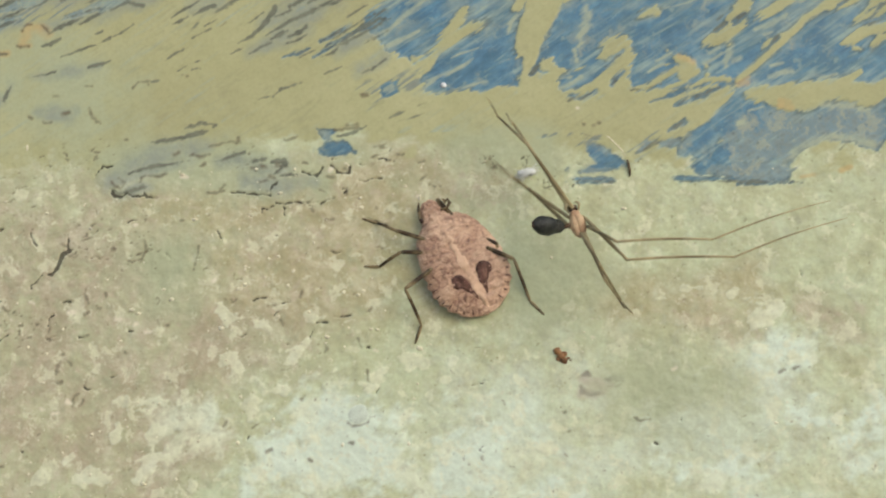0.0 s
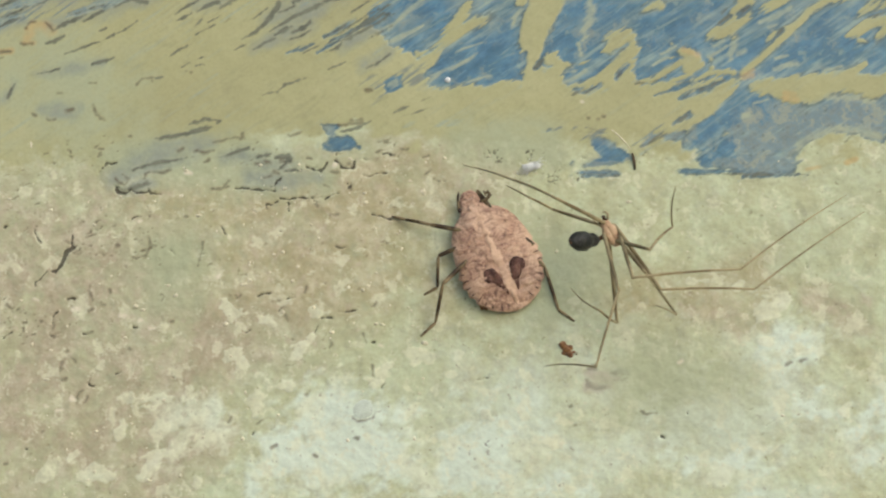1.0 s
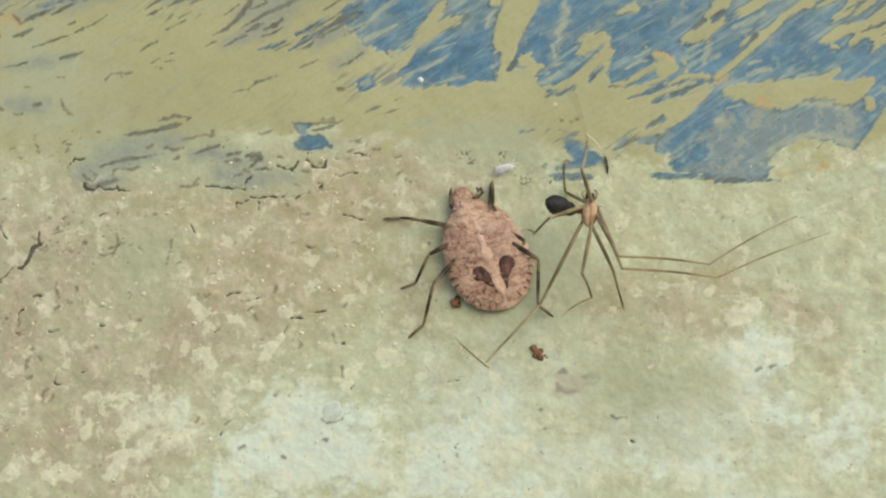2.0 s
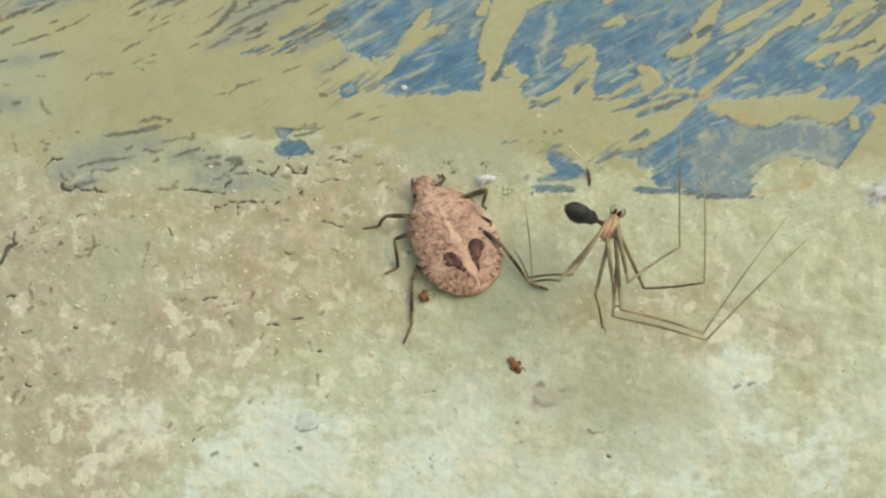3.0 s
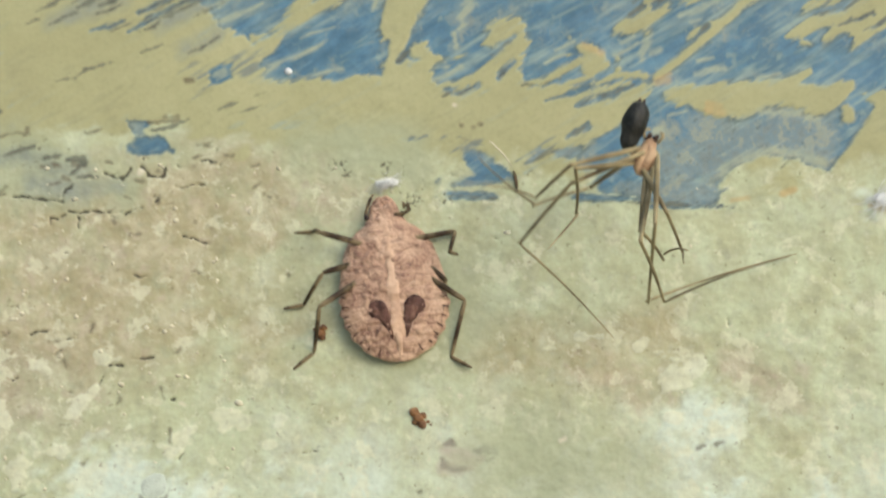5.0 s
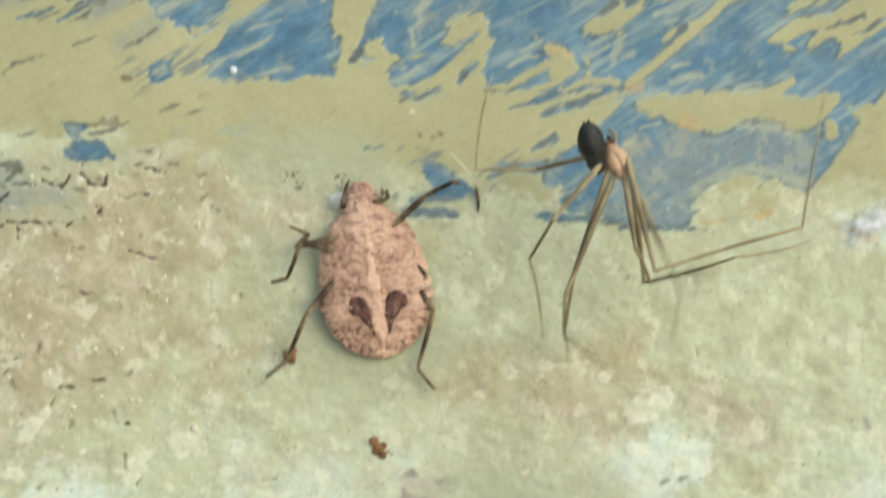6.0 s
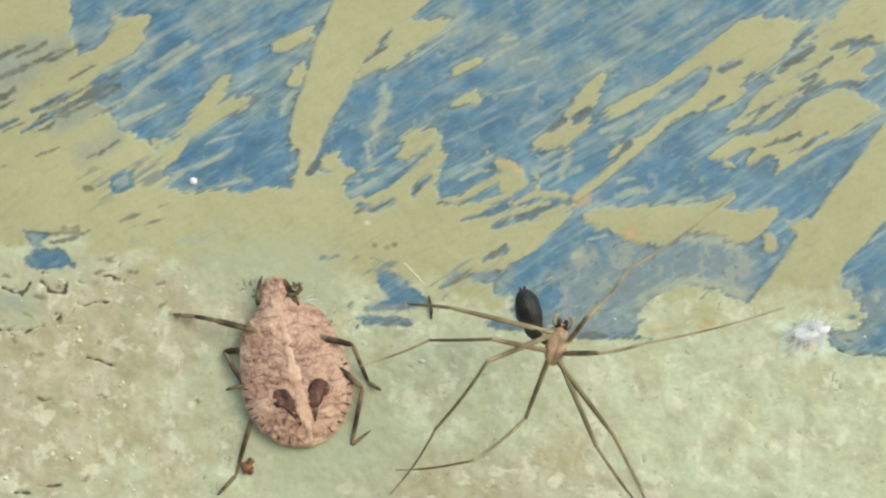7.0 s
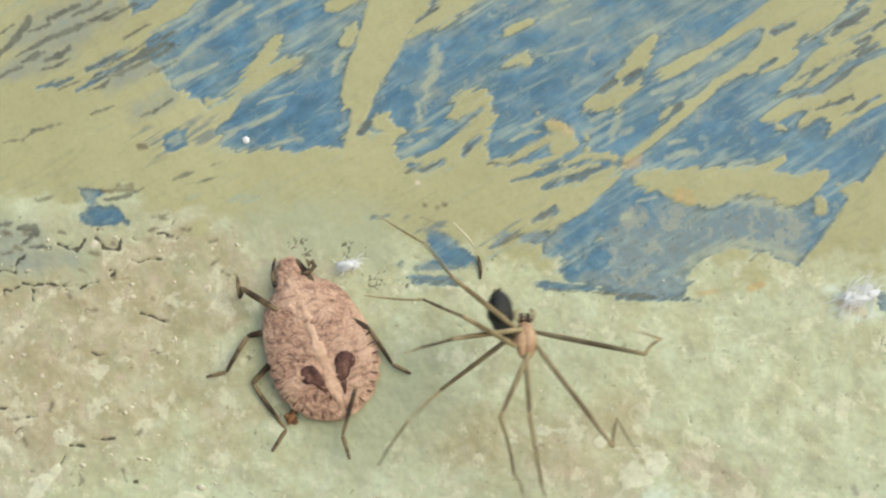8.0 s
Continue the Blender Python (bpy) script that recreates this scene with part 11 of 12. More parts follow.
    walk(spider_legs[4][1], [
        (0, aim(8.00, 0, 0, -0.455, 0.084, -0.886)), (0.5, aim(8.00, 0, 0, -0.327, 0.230, -0.917)), (1, aim(8.00, 0, 0, -0.384, 0.084, -0.920)),
        (1.5, aim(8.00, 0, 0, -0.628, 0.051, -0.777)), (2, aim(8.00, 0, 0, -0.576, 0.078, -0.814)), (2.5, aim(8.00, 0, 0, -0.436, 0.052, -0.899)),
        (2.8, aim(8.00, 0, 0, -0.392, 0.032, -0.919)), (3, aim(8.00, 0, 0, -0.430, 0.095, -0.898)), (3.5, aim(8.00, 0, 0, -0.724, 0.019, -0.689)),
        (4, aim(8.00, 0, 0, -0.356, 0.119, -0.927)), (4.4, aim(8.00, 0, 0, -0.155, 0.359, -0.920)), (4.5, aim(8.00, 0, 0, -0.138, 0.379, -0.915)),
        (4.633, aim(8.00, 0, 0, -0.653, 0.269, -0.708)), (4.7, aim(8.00, 0, 0, -0.795, 0.238, -0.558)), (5.2, aim(8.00, 0, 0, -0.523, 0.181, -0.833)),
        (5.7, aim(8.00, 0, 0, -0.123, -0.129, -0.984)), (5.8, aim(8.00, 0, 0, -0.106, -0.147, -0.983)), (6, aim(8.00, 0, 0, -0.285, 0.054, -0.957)),
        (6.433, aim(8.00, 0, 0, 0.203, 0.283, -0.937)), (6.5, aim(8.00, 0, 0, 0.230, 0.306, -0.924)), (6.733, aim(8.00, 0, 0, -0.161, 0.141, -0.977)),
        (6.933, aim(8.00, 0, 0, -0.133, 0.107, -0.985)), (7, aim(8.00, 0, 0, -0.099, 0.110, -0.989)), (7.5, aim(8.00, 0, 0, -0.445, 0.409, -0.797)),
        (8, aim(8.00, 0, 0, -0.395, 0.255, -0.883))])
    walk(spider_legs[4][2], [
        (0, aim(4.36, 0.67, -7.09, 0.799, 0.044, 0.600)), (0.5, aim(5.39, 1.84, -7.33, 0.490, -0.150, 0.858)), (1, aim(4.93, 0.67, -7.36, 0.694, -0.224, 0.685)),
        (1.5, aim(2.98, 0.41, -6.22, 0.892, -0.283, 0.352)), (2, aim(3.39, 0.62, -6.51, 0.863, -0.199, 0.465)), (2.5, aim(4.51, 0.41, -7.19, 0.823, 0.003, 0.568)),
        (2.8, aim(4.87, 0.26, -7.36, 0.816, 0.059, 0.575)), (3, aim(4.56, 0.76, -7.18, 0.745, 0.089, 0.661)), (3.5, aim(2.21, 0.15, -5.52, 0.965, 0.109, 0.240)),
        (4, aim(5.15, 0.95, -7.41, 0.686, 0.289, 0.668)), (4.4, aim(6.76, 2.87, -7.36, 0.021, 0.018, 1.000)), (4.5, aim(6.89, 3.03, -7.32, -0.066, -0.015, 0.998)),
        (4.633, aim(2.78, 2.16, -5.66, 0.563, 0.125, 0.817)), (4.7, aim(1.64, 1.90, -4.46, 0.744, 0.165, 0.647)), (5.2, aim(3.82, 1.45, -6.66, 0.805, 0.130, 0.579)),
        (5.7, aim(7.02, -1.04, -7.87, 0.856, 0.071, 0.512)), (5.8, aim(7.15, -1.18, -7.87, 0.858, 0.068, 0.510)), (6, aim(5.72, 0.43, -7.66, 0.798, -0.266, 0.541)),
        (6.433, aim(9.62, 2.27, -7.50, 0.814, 0.386, 0.435)), (6.5, aim(9.84, 2.45, -7.39, 0.792, 0.420, 0.443)), (6.733, aim(6.71, 1.13, -7.81, 0.897, 0.038, 0.441)),
        (6.933, aim(6.93, 0.86, -7.88, 0.660, -0.016, 0.751)), (7, aim(7.21, 0.88, -7.91, 0.625, 0.005, 0.780)), (7.5, aim(4.44, 3.27, -6.38, 0.877, 0.254, 0.407)),
        (8, aim(4.84, 2.04, -7.06, 0.818, 0.155, 0.554))])
    walk(spider_legs[5][0], [
        (0, aim(0.00, -0.80, -0.20, 0.109, -0.599, 0.793)), (0.5, aim(0.00, -0.80, -0.20, 0.212, -0.571, 0.793)), (1, aim(0.00, -0.80, -0.20, 0.223, -0.458, 0.861)),
        (1.4, aim(0.00, -0.80, -0.20, 0.233, -0.615, 0.754)), (1.5, aim(0.00, -0.80, -0.20, 0.233, -0.631, 0.740)), (2, aim(0.00, -0.80, -0.20, 0.300, -0.687, 0.661)),
        (2.5, aim(0.00, -0.80, -0.20, 0.399, -0.758, 0.516)), (2.8, aim(0.00, -0.80, -0.20, 0.422, -0.772, 0.476)), (3, aim(0.00, -0.80, -0.20, 0.359, -0.574, 0.736)),
        (3.5, aim(0.00, -0.80, -0.20, 0.438, -0.563, 0.701)), (3.8, aim(0.00, -0.80, -0.20, 0.364, -0.914, 0.177)), (4, aim(0.00, -0.80, -0.20, 0.258, -0.954, -0.154)),
        (4.5, aim(0.00, -0.80, -0.20, -0.051, -0.930, 0.365)), (4.7, aim(0.00, -0.80, -0.20, 0.289, -0.612, 0.736)), (5.2, aim(0.00, -0.80, -0.20, 0.394, -0.520, 0.758)),
        (5.7, aim(0.00, -0.80, -0.20, 0.514, -0.389, 0.764)), (5.8, aim(0.00, -0.80, -0.20, 0.519, -0.383, 0.764)), (5.933, aim(0.00, -0.80, -0.20, -0.034, -0.595, 0.803)),
        (6, aim(0.00, -0.80, -0.20, -0.237, -0.621, 0.747)), (6.433, aim(0.00, -0.80, -0.20, -0.284, -0.751, 0.597)), (6.5, aim(0.00, -0.80, -0.20, -0.286, -0.756, 0.588)),
        (6.767, aim(0.00, -0.80, -0.20, 0.254, -0.703, 0.665)), (7, aim(0.00, -0.80, -0.20, 0.645, -0.500, 0.578)), (7.5, aim(0.00, -0.80, -0.20, 0.255, -0.442, 0.860)),
        (8, aim(0.00, -0.80, -0.20, 0.046, -0.551, 0.834))])
    walk(spider_legs[5][1], [
        (0, aim(8.00, 0, 0, -0.545, 0.040, -0.838)), (0.5, aim(8.00, 0, 0, -0.642, -0.066, -0.764)), (1, aim(8.00, 0, 0, -0.771, 0.486, -0.412)),
        (1.4, aim(8.00, 0, 0, -0.454, 0.029, -0.890)), (1.5, aim(8.00, 0, 0, -0.389, -0.025, -0.921)), (2, aim(8.00, 0, 0, -0.391, -0.025, -0.920)),
        (2.5, aim(8.00, 0, 0, -0.388, 0.003, -0.922)), (2.8, aim(8.00, 0, 0, -0.386, 0.014, -0.922)), (3, aim(8.00, 0, 0, -0.646, -0.007, -0.763)),
        (3.5, aim(8.00, 0, 0, -0.617, -0.034, -0.786)), (3.8, aim(8.00, 0, 0, 0.176, -0.038, -0.984)), (4, aim(8.00, 0, 0, 0.599, -0.003, -0.801)),
        (4.5, aim(8.00, 0, 0, -0.244, 0.193, -0.950)), (4.7, aim(8.00, 0, 0, -0.644, 0.157, -0.749)), (5.2, aim(8.00, 0, 0, -0.636, 0.148, -0.757)),
        (5.7, aim(8.00, 0, 0, -0.602, 0.117, -0.790)), (5.8, aim(8.00, 0, 0, -0.600, 0.115, -0.792)), (5.933, aim(8.00, 0, 0, -0.646, 0.081, -0.759)),
        (6, aim(8.00, 0, 0, -0.532, 0.108, -0.840)), (6.433, aim(8.00, 0, 0, -0.037, -0.455, -0.890)), (6.5, aim(8.00, 0, 0, -0.010, -0.481, -0.877)),
        (6.767, aim(8.00, 0, 0, -0.314, -0.217, -0.924)), (7, aim(8.00, 0, 0, 0.003, -0.083, -0.997)), (7.5, aim(8.00, 0, 0, -0.451, 0.013, -0.893)),
        (8, aim(8.00, 0, 0, -0.280, -0.006, -0.960))])
    walk(spider_legs[5][2], [
        (0, aim(3.64, 0.32, -6.70, 0.933, 0.008, 0.361)), (0.5, aim(2.87, -0.53, -6.11, 0.949, 0.076, 0.305)), (1, aim(1.83, 3.89, -3.30, 0.818, 0.172, 0.548)),
        (1.4, aim(4.37, 0.23, -7.12, 0.774, -0.103, 0.624)), (1.5, aim(4.89, -0.20, -7.37, 0.767, -0.134, 0.628)), (2, aim(4.87, -0.20, -7.36, 0.750, -0.107, 0.653)),
        (2.5, aim(4.90, 0.02, -7.37, 0.722, -0.076, 0.688)), (2.8, aim(4.91, 0.12, -7.38, 0.715, -0.070, 0.696)), (3, aim(2.83, -0.06, -6.10, 0.842, 0.049, 0.538)),
        (3.5, aim(3.06, -0.27, -6.29, 0.897, -0.045, 0.440)), (3.8, aim(9.41, -0.31, -7.87, 0.319, 0.137, 0.938)), (4, aim(12.79, -0.03, -6.41, -0.127, 0.187, 0.974)),
        (4.5, aim(6.05, 1.54, -7.60, 0.620, -0.145, 0.771)), (4.7, aim(2.85, 1.26, -5.99, 0.925, -0.171, 0.339)), (5.2, aim(2.91, 1.19, -6.06, 0.877, -0.060, 0.476)),
        (5.7, aim(3.18, 0.93, -6.32, 0.809, 0.160, 0.566)), (5.8, aim(3.20, 0.92, -6.33, 0.806, 0.170, 0.568)), (5.933, aim(2.83, 0.65, -6.07, 0.786, 0.360, 0.503)),
        (6, aim(3.74, 0.87, -6.72, 0.661, 0.441, 0.607)), (6.433, aim(7.70, -3.64, -7.12, 0.891, 0.344, 0.297)), (6.5, aim(7.92, -3.84, -7.02, 0.899, 0.335, 0.281)),
        (6.767, aim(5.49, -1.73, -7.39, 0.872, -0.059, 0.485)), (7, aim(8.02, -0.66, -7.97, 0.598, -0.028, 0.801)), (7.5, aim(4.39, 0.11, -7.14, 0.960, 0.058, 0.275)),
        (8, aim(5.76, -0.05, -7.68, 0.853, 0.066, 0.518))])
    walk(spider_legs[6][0], [
        (0, aim(-0.45, 0.60, -0.20, -0.449, 0.712, -0.540)), (0.167, aim(-0.45, 0.60, -0.20, -0.838, 0.539, -0.083)), (0.233, aim(-0.45, 0.60, -0.20, -0.920, 0.273, 0.280)),
        (0.3, aim(-0.45, 0.60, -0.20, -0.798, -0.067, 0.598)), (0.4, aim(-0.45, 0.60, -0.20, -0.395, -0.460, 0.795)), (0.5, aim(-0.45, 0.60, -0.20, -0.173, -0.583, 0.794)),
        (0.8, aim(-0.45, 0.60, -0.20, -0.200, -0.684, 0.701)), (1, aim(-0.45, 0.60, -0.20, -0.213, -0.734, 0.645)), (1.133, aim(-0.45, 0.60, -0.20, -0.250, -0.652, 0.716)),
        (1.2, aim(-0.45, 0.60, -0.20, -0.284, -0.560, 0.778)), (1.267, aim(-0.45, 0.60, -0.20, -0.318, -0.448, 0.836)), (1.333, aim(-0.45, 0.60, -0.20, -0.346, -0.334, 0.877)),
        (1.433, aim(-0.45, 0.60, -0.20, -0.370, -0.201, 0.907)), (1.5, aim(-0.45, 0.60, -0.20, -0.375, -0.170, 0.912)), (2, aim(-0.45, 0.60, -0.20, -0.291, -0.315, 0.903)),
        (2.5, aim(-0.45, 0.60, -0.20, -0.140, -0.529, 0.837)), (2.8, aim(-0.45, 0.60, -0.20, -0.099, -0.578, 0.810)), (3, aim(-0.45, 0.60, -0.20, -0.020, -0.766, 0.642)),
        (3.5, aim(-0.45, 0.60, -0.20, -0.358, -0.855, 0.375)), (3.833, aim(-0.45, 0.60, -0.20, -0.221, -0.695, 0.685)), (4, aim(-0.45, 0.60, -0.20, -0.164, -0.613, 0.773)),
        (4.5, aim(-0.45, 0.60, -0.20, -0.657, -0.425, 0.623)), (4.7, aim(-0.45, 0.60, -0.20, -0.407, -0.519, 0.751)), (5.2, aim(-0.45, 0.60, -0.20, -0.374, -0.527, 0.763)),
        (5.7, aim(-0.45, 0.60, -0.20, -0.333, -0.537, 0.775)), (5.8, aim(-0.45, 0.60, -0.20, -0.331, -0.537, 0.776)), (6, aim(-0.45, 0.60, -0.20, -0.572, -0.272, 0.774)),
        (6.5, aim(-0.45, 0.60, -0.20, -0.592, -0.404, 0.698)), (6.667, aim(-0.45, 0.60, -0.20, -0.542, -0.390, 0.744)), (6.767, aim(-0.45, 0.60, -0.20, -0.484, -0.373, 0.792)),
        (6.867, aim(-0.45, 0.60, -0.20, -0.426, -0.355, 0.832)), (7, aim(-0.45, 0.60, -0.20, -0.388, -0.342, 0.856)), (7.167, aim(-0.45, 0.60, -0.20, -0.553, -0.242, 0.797)),
        (7.233, aim(-0.45, 0.60, -0.20, -0.658, -0.164, 0.735)), (7.3, aim(-0.45, 0.60, -0.20, -0.754, -0.077, 0.652)), (7.4, aim(-0.45, 0.60, -0.20, -0.849, 0.034, 0.527)),
        (7.5, aim(-0.45, 0.60, -0.20, -0.880, 0.080, 0.469)), (8, aim(-0.45, 0.60, -0.20, -0.428, 0.396, 0.812))])
    walk(spider_legs[6][1], [
        (0, aim(9.00, 0, 0, -0.406, 0.121, 0.906)), (0.167, aim(9.00, 0, 0, 0.306, 0.424, 0.853)), (0.233, aim(9.00, 0, 0, 0.773, 0.491, 0.401)),
        (0.3, aim(9.00, 0, 0, 0.896, 0.330, -0.297)), (0.4, aim(9.00, 0, 0, 0.462, -0.353, -0.813)), (0.5, aim(9.00, 0, 0, 0.182, -0.656, -0.733)),
        (0.8, aim(9.00, 0, 0, 0.764, -0.535, -0.362)), (1, aim(9.00, 0, 0, 0.923, -0.381, -0.043)), (1.133, aim(9.00, 0, 0, 0.759, -0.481, -0.438)),
        (1.2, aim(9.00, 0, 0, 0.443, -0.491, -0.750)), (1.267, aim(9.00, 0, 0, -0.011, -0.413, -0.911)), (1.333, aim(9.00, 0, 0, -0.438, -0.304, -0.846)),
        (1.433, aim(9.00, 0, 0, -0.785, -0.245, -0.569)), (1.5, aim(9.00, 0, 0, -0.836, -0.254, -0.487)), (2, aim(9.00, 0, 0, -0.819, -0.192, -0.541)),
        (2.5, aim(9.00, 0, 0, -0.618, -0.215, -0.756)), (2.8, aim(9.00, 0, 0, -0.539, -0.238, -0.808)), (3, aim(9.00, 0, 0, -0.477, -0.487, -0.732)),
        (3.5, aim(9.00, 0, 0, 0.006, -0.554, -0.833)), (3.833, aim(9.00, 0, 0, -0.472, -0.318, -0.822)), (4, aim(9.00, 0, 0, -0.620, -0.226, -0.751)),
        (4.5, aim(9.00, 0, 0, -0.606, -0.114, -0.788)), (4.7, aim(9.00, 0, 0, -0.548, -0.255, -0.797)), (5.2, aim(9.00, 0, 0, -0.585, -0.129, -0.800)),
        (5.7, aim(9.00, 0, 0, -0.603, 0.032, -0.797)), (5.8, aim(9.00, 0, 0, -0.603, 0.039, -0.797)), (6, aim(9.00, 0, 0, -0.532, -0.021, -0.847)),
        (6.5, aim(9.00, 0, 0, -0.278, -0.175, -0.944)), (6.667, aim(9.00, 0, 0, -0.307, -0.051, -0.950)), (6.767, aim(9.00, 0, 0, -0.327, 0.083, -0.941)),
        (6.867, aim(9.00, 0, 0, -0.332, 0.201, -0.922)), (7, aim(9.00, 0, 0, -0.326, 0.270, -0.906)), (7.167, aim(9.00, 0, 0, -0.391, 0.250, -0.886)),
        (7.233, aim(9.00, 0, 0, -0.375, 0.176, -0.910)), (7.3, aim(9.00, 0, 0, -0.303, 0.069, -0.951)), (7.4, aim(9.00, 0, 0, -0.145, -0.083, -0.986)),
        (7.5, aim(9.00, 0, 0, -0.062, -0.148, -0.987)), (8, aim(9.00, 0, 0, -0.467, -0.038, -0.883))])
    walk(spider_legs[6][2], [
        (0, aim(5.35, 1.09, 8.15, 0.501, 0.037, -0.865)), (0.167, aim(11.75, 3.82, 7.67, 0.169, 0.049, -0.984)), (0.233, aim(15.96, 4.42, 3.61, -0.111, -0.003, -0.994)),
        (0.3, aim(17.07, 2.97, -2.67, -0.400, -0.119, -0.909)), (0.4, aim(13.16, -3.18, -7.32, -0.693, -0.342, -0.635)), (0.5, aim(10.64, -5.90, -6.60, -0.776, -0.386, -0.498)),
        (0.8, aim(15.87, -4.81, -3.26, -0.743, -0.433, -0.511)), (1, aim(17.31, -3.43, -0.39, -0.726, -0.456, -0.515)), (1.133, aim(15.83, -4.33, -3.94, -0.358, -0.796, -0.488)),
        (1.2, aim(12.99, -4.42, -6.75, 0.151, -0.874, -0.462)), (1.267, aim(8.90, -3.72, -8.20, 0.685, -0.607, -0.402)), (1.333, aim(5.06, -2.73, -7.62, 0.969, -0.121, -0.217)),
        (1.433, aim(1.93, -2.21, -5.12, 0.903, 0.359, 0.236)), (1.5, aim(1.48, -2.28, -4.38, 0.831, 0.414, 0.371)), (2, aim(1.63, -1.73, -4.87, 0.944, 0.103, 0.312)),
        (2.5, aim(3.43, -1.93, -6.80, 0.708, -0.328, 0.625)), (2.8, aim(4.15, -2.14, -7.27, 0.577, -0.392, 0.717)), (3, aim(4.70, -4.38, -6.58, 0.590, -0.145, 0.795)),
        (3.5, aim(9.05, -4.98, -7.49, -0.075, 0.106, 0.991)), (3.833, aim(4.75, -2.86, -7.40, 0.804, -0.042, 0.593)), (4, aim(3.42, -2.04, -6.76, 0.951, -0.126, 0.283)),
        (4.5, aim(3.55, -1.03, -7.09, 0.924, -0.355, 0.141)), (4.7, aim(4.07, -2.30, -7.17, 0.938, -0.155, 0.310)), (5.2, aim(3.73, -1.16, -7.20, 0.928, 0.031, 0.372)),
        (5.7, aim(3.57, 0.29, -7.17, 0.872, 0.270, 0.408)), (5.8, aim(3.57, 0.35, -7.17, 0.869, 0.281, 0.408)), (6, aim(4.21, -0.19, -7.62, 0.870, 0.396, 0.295)),
        (6.5, aim(6.49, -1.57, -8.50, 0.893, 0.172, 0.416)), (6.667, aim(6.24, -0.46, -8.55, 0.916, 0.377, -0.137)), (6.767, aim(6.05, 0.74, -8.47, 0.564, 0.459, -0.686)),
        (6.867, aim(6.01, 1.81, -8.29, -0.004, 0.381, -0.925)), (7, aim(6.06, 2.43, -8.15, -0.385, 0.272, -0.882)), (7.167, aim(5.48, 2.25, -7.97, 0.259, 0.444, -0.858)),
        (7.233, aim(5.62, 1.58, -8.19, 0.670, 0.500, -0.548)), (7.3, aim(6.27, 0.62, -8.55, 0.908, 0.414, -0.059)), (7.4, aim(7.69, -0.75, -8.87, 0.838, 0.100, 0.536)),
        (7.5, aim(8.44, -1.33, -8.88, 0.700, -0.079, 0.710)), (8, aim(4.79, -0.34, -7.95, 0.902, 0.034, 0.431))])
    walk(spider_legs[7][0], [
        (0, aim(-0.50, -0.60, -0.20, -0.332, 0.708, -0.623)), (0.2, aim(-0.50, -0.60, -0.20, -0.466, 0.249, -0.849)), (0.333, aim(-0.50, -0.60, -0.20, -0.462, -0.331, -0.823)),
        (0.5, aim(-0.50, -0.60, -0.20, -0.370, -0.669, -0.644)), (1, aim(-0.50, -0.60, -0.20, -0.353, -0.678, -0.644)), (1.5, aim(-0.50, -0.60, -0.20, -0.409, -0.646, -0.644)),
        (1.933, aim(-0.50, -0.60, -0.20, -0.451, -0.855, -0.255)), (2.167, aim(-0.50, -0.60, -0.20, -0.402, -0.896, 0.187)), (2.4, aim(-0.50, -0.60, -0.20, -0.277, -0.763, 0.584)),
        (2.8, aim(-0.50, -0.60, -0.20, -0.121, -0.521, 0.845)), (3, aim(-0.50, -0.60, -0.20, -0.096, -0.737, 0.669)), (3.5, aim(-0.50, -0.60, -0.20, -0.207, -0.843, 0.496)),
        (3.667, aim(-0.50, -0.60, -0.20, -0.189, -0.763, 0.619)), (3.733, aim(-0.50, -0.60, -0.20, -0.173, -0.694, 0.699)), (3.8, aim(-0.50, -0.60, -0.20, -0.155, -0.613, 0.775)),
        (3.9, aim(-0.50, -0.60, -0.20, -0.129, -0.501, 0.856)), (4, aim(-0.50, -0.60, -0.20, -0.117, -0.450, 0.885)), (4.5, aim(-0.50, -0.60, -0.20, -0.611, -0.448, 0.652)),
        (4.7, aim(-0.50, -0.60, -0.20, -0.355, -0.337, 0.872)), (5.2, aim(-0.50, -0.60, -0.20, -0.317, -0.533, 0.784)), (5.7, aim(-0.50, -0.60, -0.20, -0.249, -0.743, 0.622)),
        (5.8, aim(-0.50, -0.60, -0.20, -0.246, -0.751, 0.613)), (5.933, aim(-0.50, -0.60, -0.20, -0.646, -0.700, 0.305)), (6, aim(-0.50, -0.60, -0.20, -0.752, -0.636, 0.172)),
        (6.4, aim(-0.50, -0.60, -0.20, -0.911, -0.413, -0.010)), (6.5, aim(-0.50, -0.60, -0.20, -0.923, -0.384, -0.031)), (6.733, aim(-0.50, -0.60, -0.20, -0.827, -0.280, 0.487)),
        (6.967, aim(-0.50, -0.60, -0.20, -0.405, -0.053, 0.913)), (7, aim(-0.50, -0.60, -0.20, -0.393, -0.047, 0.918)), (7.5, aim(-0.50, -0.60, -0.20, -0.691, 0.056, 0.721)),
        (8, aim(-0.50, -0.60, -0.20, -0.343, 0.236, 0.909))])
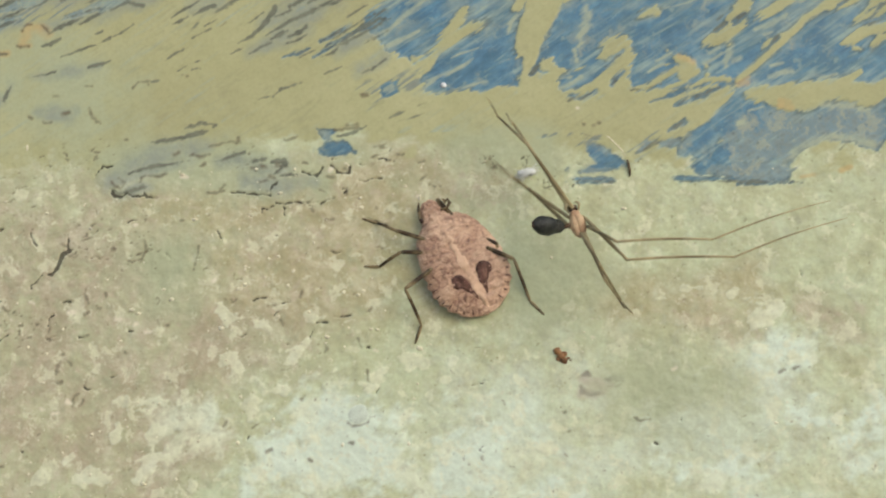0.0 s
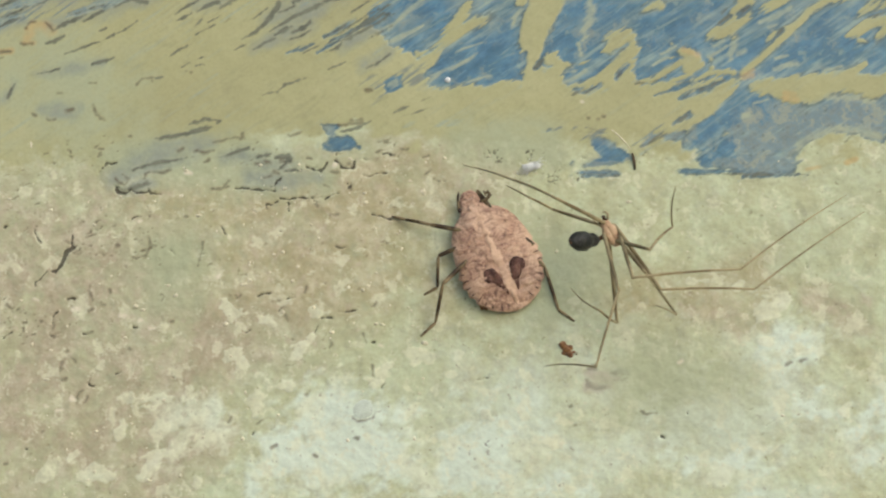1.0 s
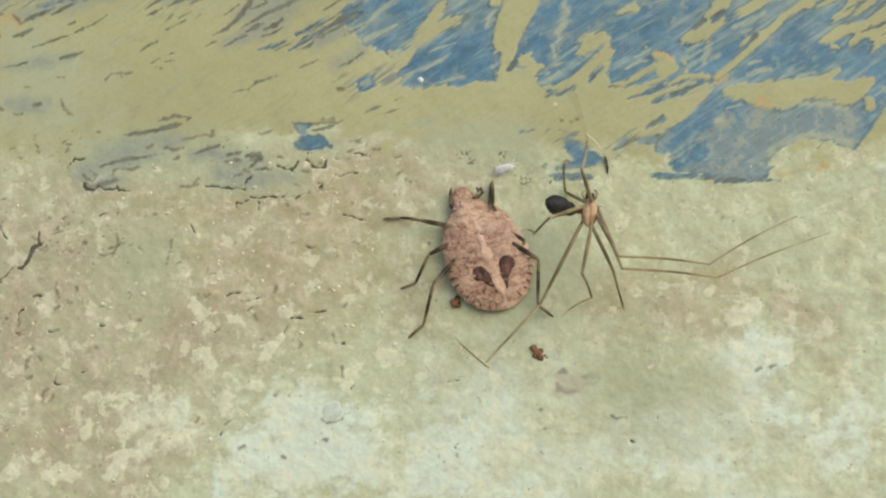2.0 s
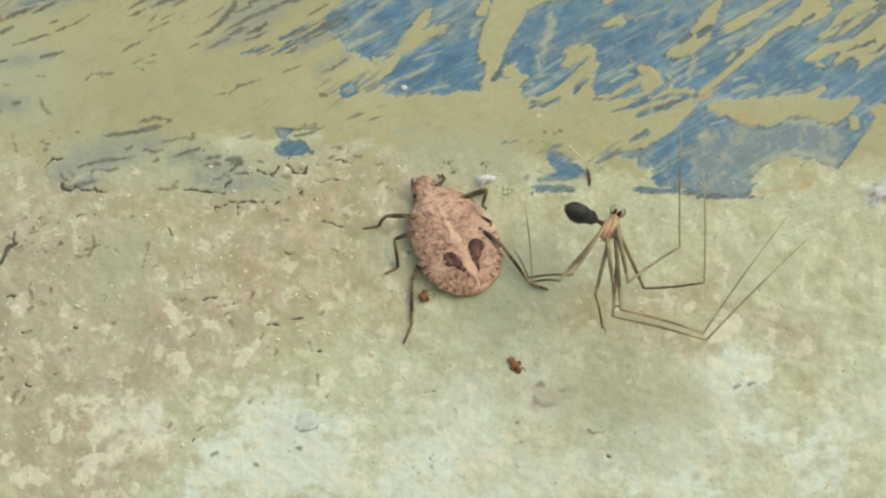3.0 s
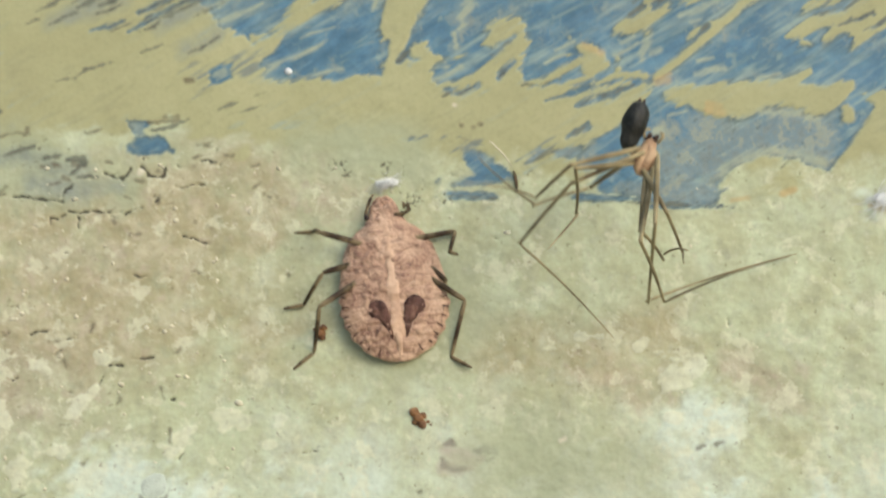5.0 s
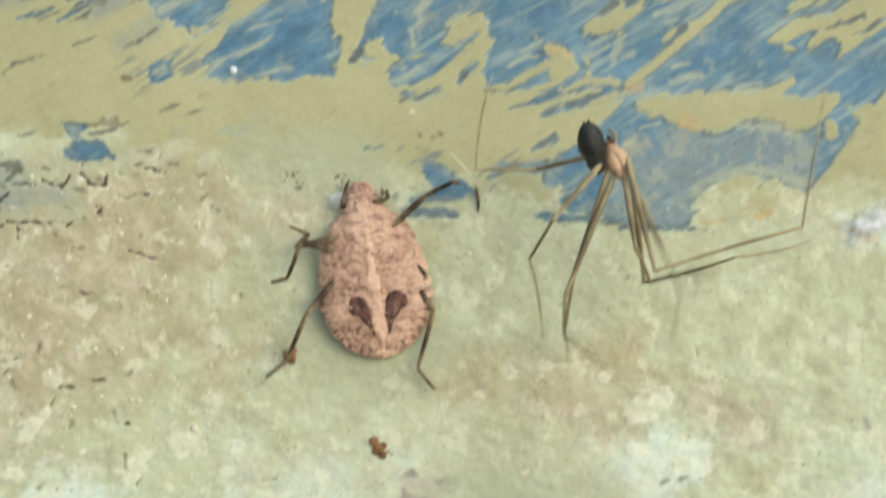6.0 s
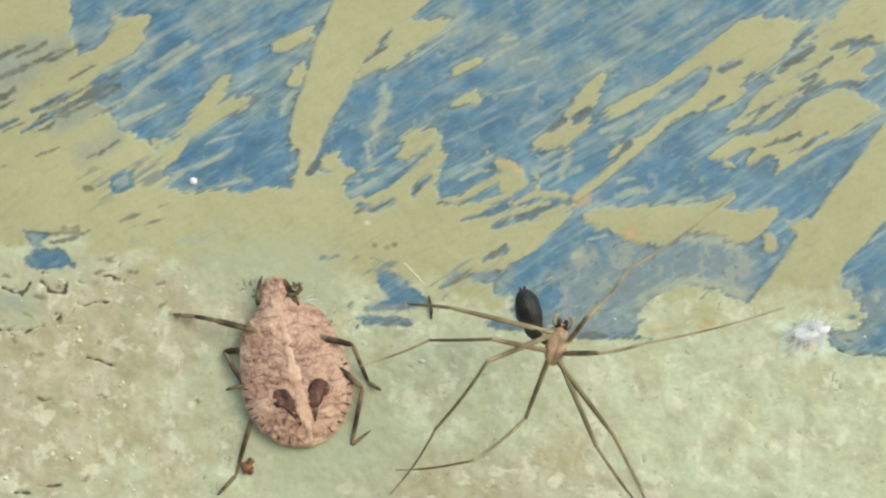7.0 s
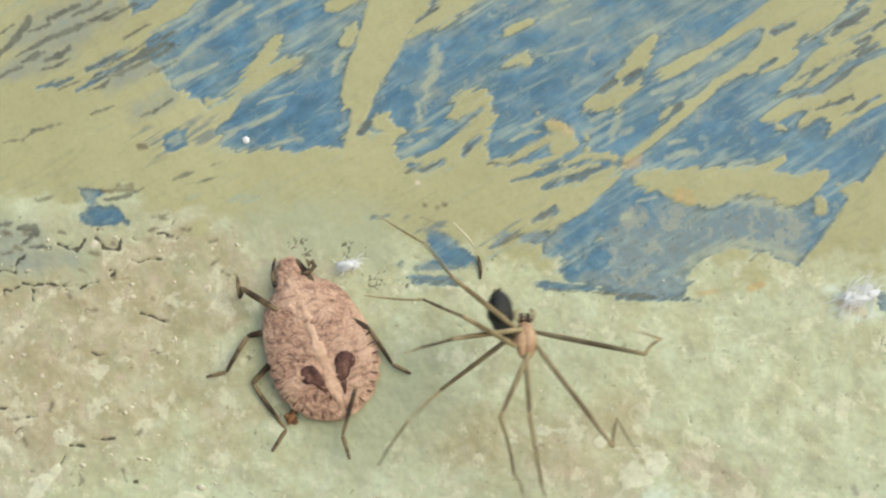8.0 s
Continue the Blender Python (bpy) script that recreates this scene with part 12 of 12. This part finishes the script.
    walk(spider_legs[7][1], [
        (0, aim(9.00, 0, 0, -0.608, 0.113, 0.786)), (0.2, aim(9.00, 0, 0, -0.815, 0.125, 0.565)), (0.333, aim(9.00, 0, 0, -0.719, 0.061, 0.692)),
        (0.5, aim(9.00, 0, 0, -0.476, 0.009, 0.879)), (1, aim(9.00, 0, 0, -0.638, -0.117, 0.761)), (1.5, aim(9.00, 0, 0, -0.434, 0.134, 0.891)),
        (1.933, aim(9.00, 0, 0, 0.600, -0.022, 0.800)), (2.167, aim(9.00, 0, 0, 0.963, -0.211, -0.167)), (2.4, aim(9.00, 0, 0, 0.267, -0.318, -0.910)),
        (2.8, aim(9.00, 0, 0, -0.634, -0.276, -0.723)), (3, aim(9.00, 0, 0, -0.589, -0.348, -0.729)), (3.5, aim(9.00, 0, 0, -0.316, -0.486, -0.815)),
        (3.667, aim(9.00, 0, 0, -0.427, -0.397, -0.813)), (3.733, aim(9.00, 0, 0, -0.508, -0.329, -0.796)), (3.8, aim(9.00, 0, 0, -0.592, -0.255, -0.765)),
        (3.9, aim(9.00, 0, 0, -0.689, -0.161, -0.707)), (4, aim(9.00, 0, 0, -0.726, -0.121, -0.676)), (4.5, aim(9.00, 0, 0, -0.571, 0.021, -0.821)),
        (4.7, aim(9.00, 0, 0, -0.840, -0.102, -0.533)), (5.2, aim(9.00, 0, 0, -0.739, 0.249, -0.625)), (5.7, aim(9.00, 0, 0, -0.335, 0.632, -0.699)),
        (5.8, aim(9.00, 0, 0, -0.313, 0.645, -0.697)), (5.933, aim(9.00, 0, 0, -0.069, 0.240, -0.968)), (6, aim(9.00, 0, 0, 0.158, 0.104, -0.982)),
        (6.4, aim(9.00, 0, 0, 0.258, 0.364, -0.895)), (6.5, aim(9.00, 0, 0, 0.260, 0.391, -0.883)), (6.733, aim(9.00, 0, 0, -0.131, 0.211, -0.969)),
        (6.967, aim(9.00, 0, 0, -0.575, 0.063, -0.815)), (7, aim(9.00, 0, 0, -0.584, 0.063, -0.809)), (7.5, aim(9.00, 0, 0, -0.241, 0.131, -0.962)),
        (8, aim(9.00, 0, 0, -0.651, 0.079, -0.755))])
    walk(spider_legs[7][2], [
        (0, aim(3.53, 1.02, 7.07, 0.894, -0.041, -0.446)), (0.2, aim(1.66, 1.12, 5.09, 0.932, -0.328, -0.155)), (0.333, aim(2.53, 0.55, 6.23, 0.597, -0.534, -0.599)),
        (0.5, aim(4.71, 0.08, 7.91, 0.213, -0.449, -0.868)), (1, aim(3.26, -1.05, 6.85, 0.293, -0.307, -0.905)), (1.5, aim(5.10, 1.21, 8.02, 0.678, -0.439, -0.590)),
        (1.933, aim(14.40, -0.20, 7.20, 0.166, -0.502, -0.849)), (2.167, aim(17.67, -1.90, -1.51, -0.396, -0.526, -0.753)), (2.4, aim(11.40, -2.86, -8.19, -0.787, -0.509, -0.348)),
        (2.8, aim(3.30, -2.48, -6.50, -0.888, -0.428, 0.165)), (3, aim(3.69, -3.13, -6.56, -0.824, -0.563, 0.069)), (3.5, aim(6.16, -4.37, -7.33, -0.948, -0.310, 0.066)),
        (3.667, aim(5.16, -3.57, -7.32, -0.612, -0.309, 0.728)), (3.733, aim(4.43, -2.96, -7.16, -0.125, -0.234, 0.964)), (3.8, aim(3.68, -2.30, -6.88, 0.430, -0.104, 0.897)),
        (3.9, aim(2.80, -1.45, -6.36, 0.909, 0.089, 0.408)), (4, aim(2.46, -1.09, -6.09, 0.978, 0.166, 0.123)), (4.5, aim(3.87, 0.19, -7.39, 0.886, -0.227, 0.404)),
        (4.7, aim(1.44, -0.92, -4.80, 0.955, 0.297, -0.010)), (5.2, aim(2.35, 2.24, -5.63, 0.898, 0.284, 0.336)), (5.7, aim(5.99, 5.68, -6.29, 0.599, 0.408, 0.689)),
        (5.8, aim(6.18, 5.80, -6.28, 0.582, 0.415, 0.699)), (5.933, aim(8.38, 2.16, -8.71, 0.332, 0.158, 0.930)), (6, aim(10.42, 0.94, -8.84, 0.255, 0.083, 0.963)),
        (6.4, aim(11.32, 3.27, -8.06, 0.328, 0.618, 0.715)), (6.5, aim(11.34, 3.52, -7.95, 0.317, 0.675, 0.666)), (6.733, aim(7.82, 1.90, -8.72, 0.688, 0.481, 0.544)),
        (6.967, aim(3.82, 0.57, -7.34, 0.966, 0.244, 0.087)), (7, aim(3.74, 0.57, -7.28, 0.968, 0.241, 0.074)), (7.5, aim(6.83, 1.18, -8.65, 0.893, 0.130, 0.431)),
        (8, aim(3.14, 0.71, -6.80, 0.966, 0.140, 0.218))])


motions()
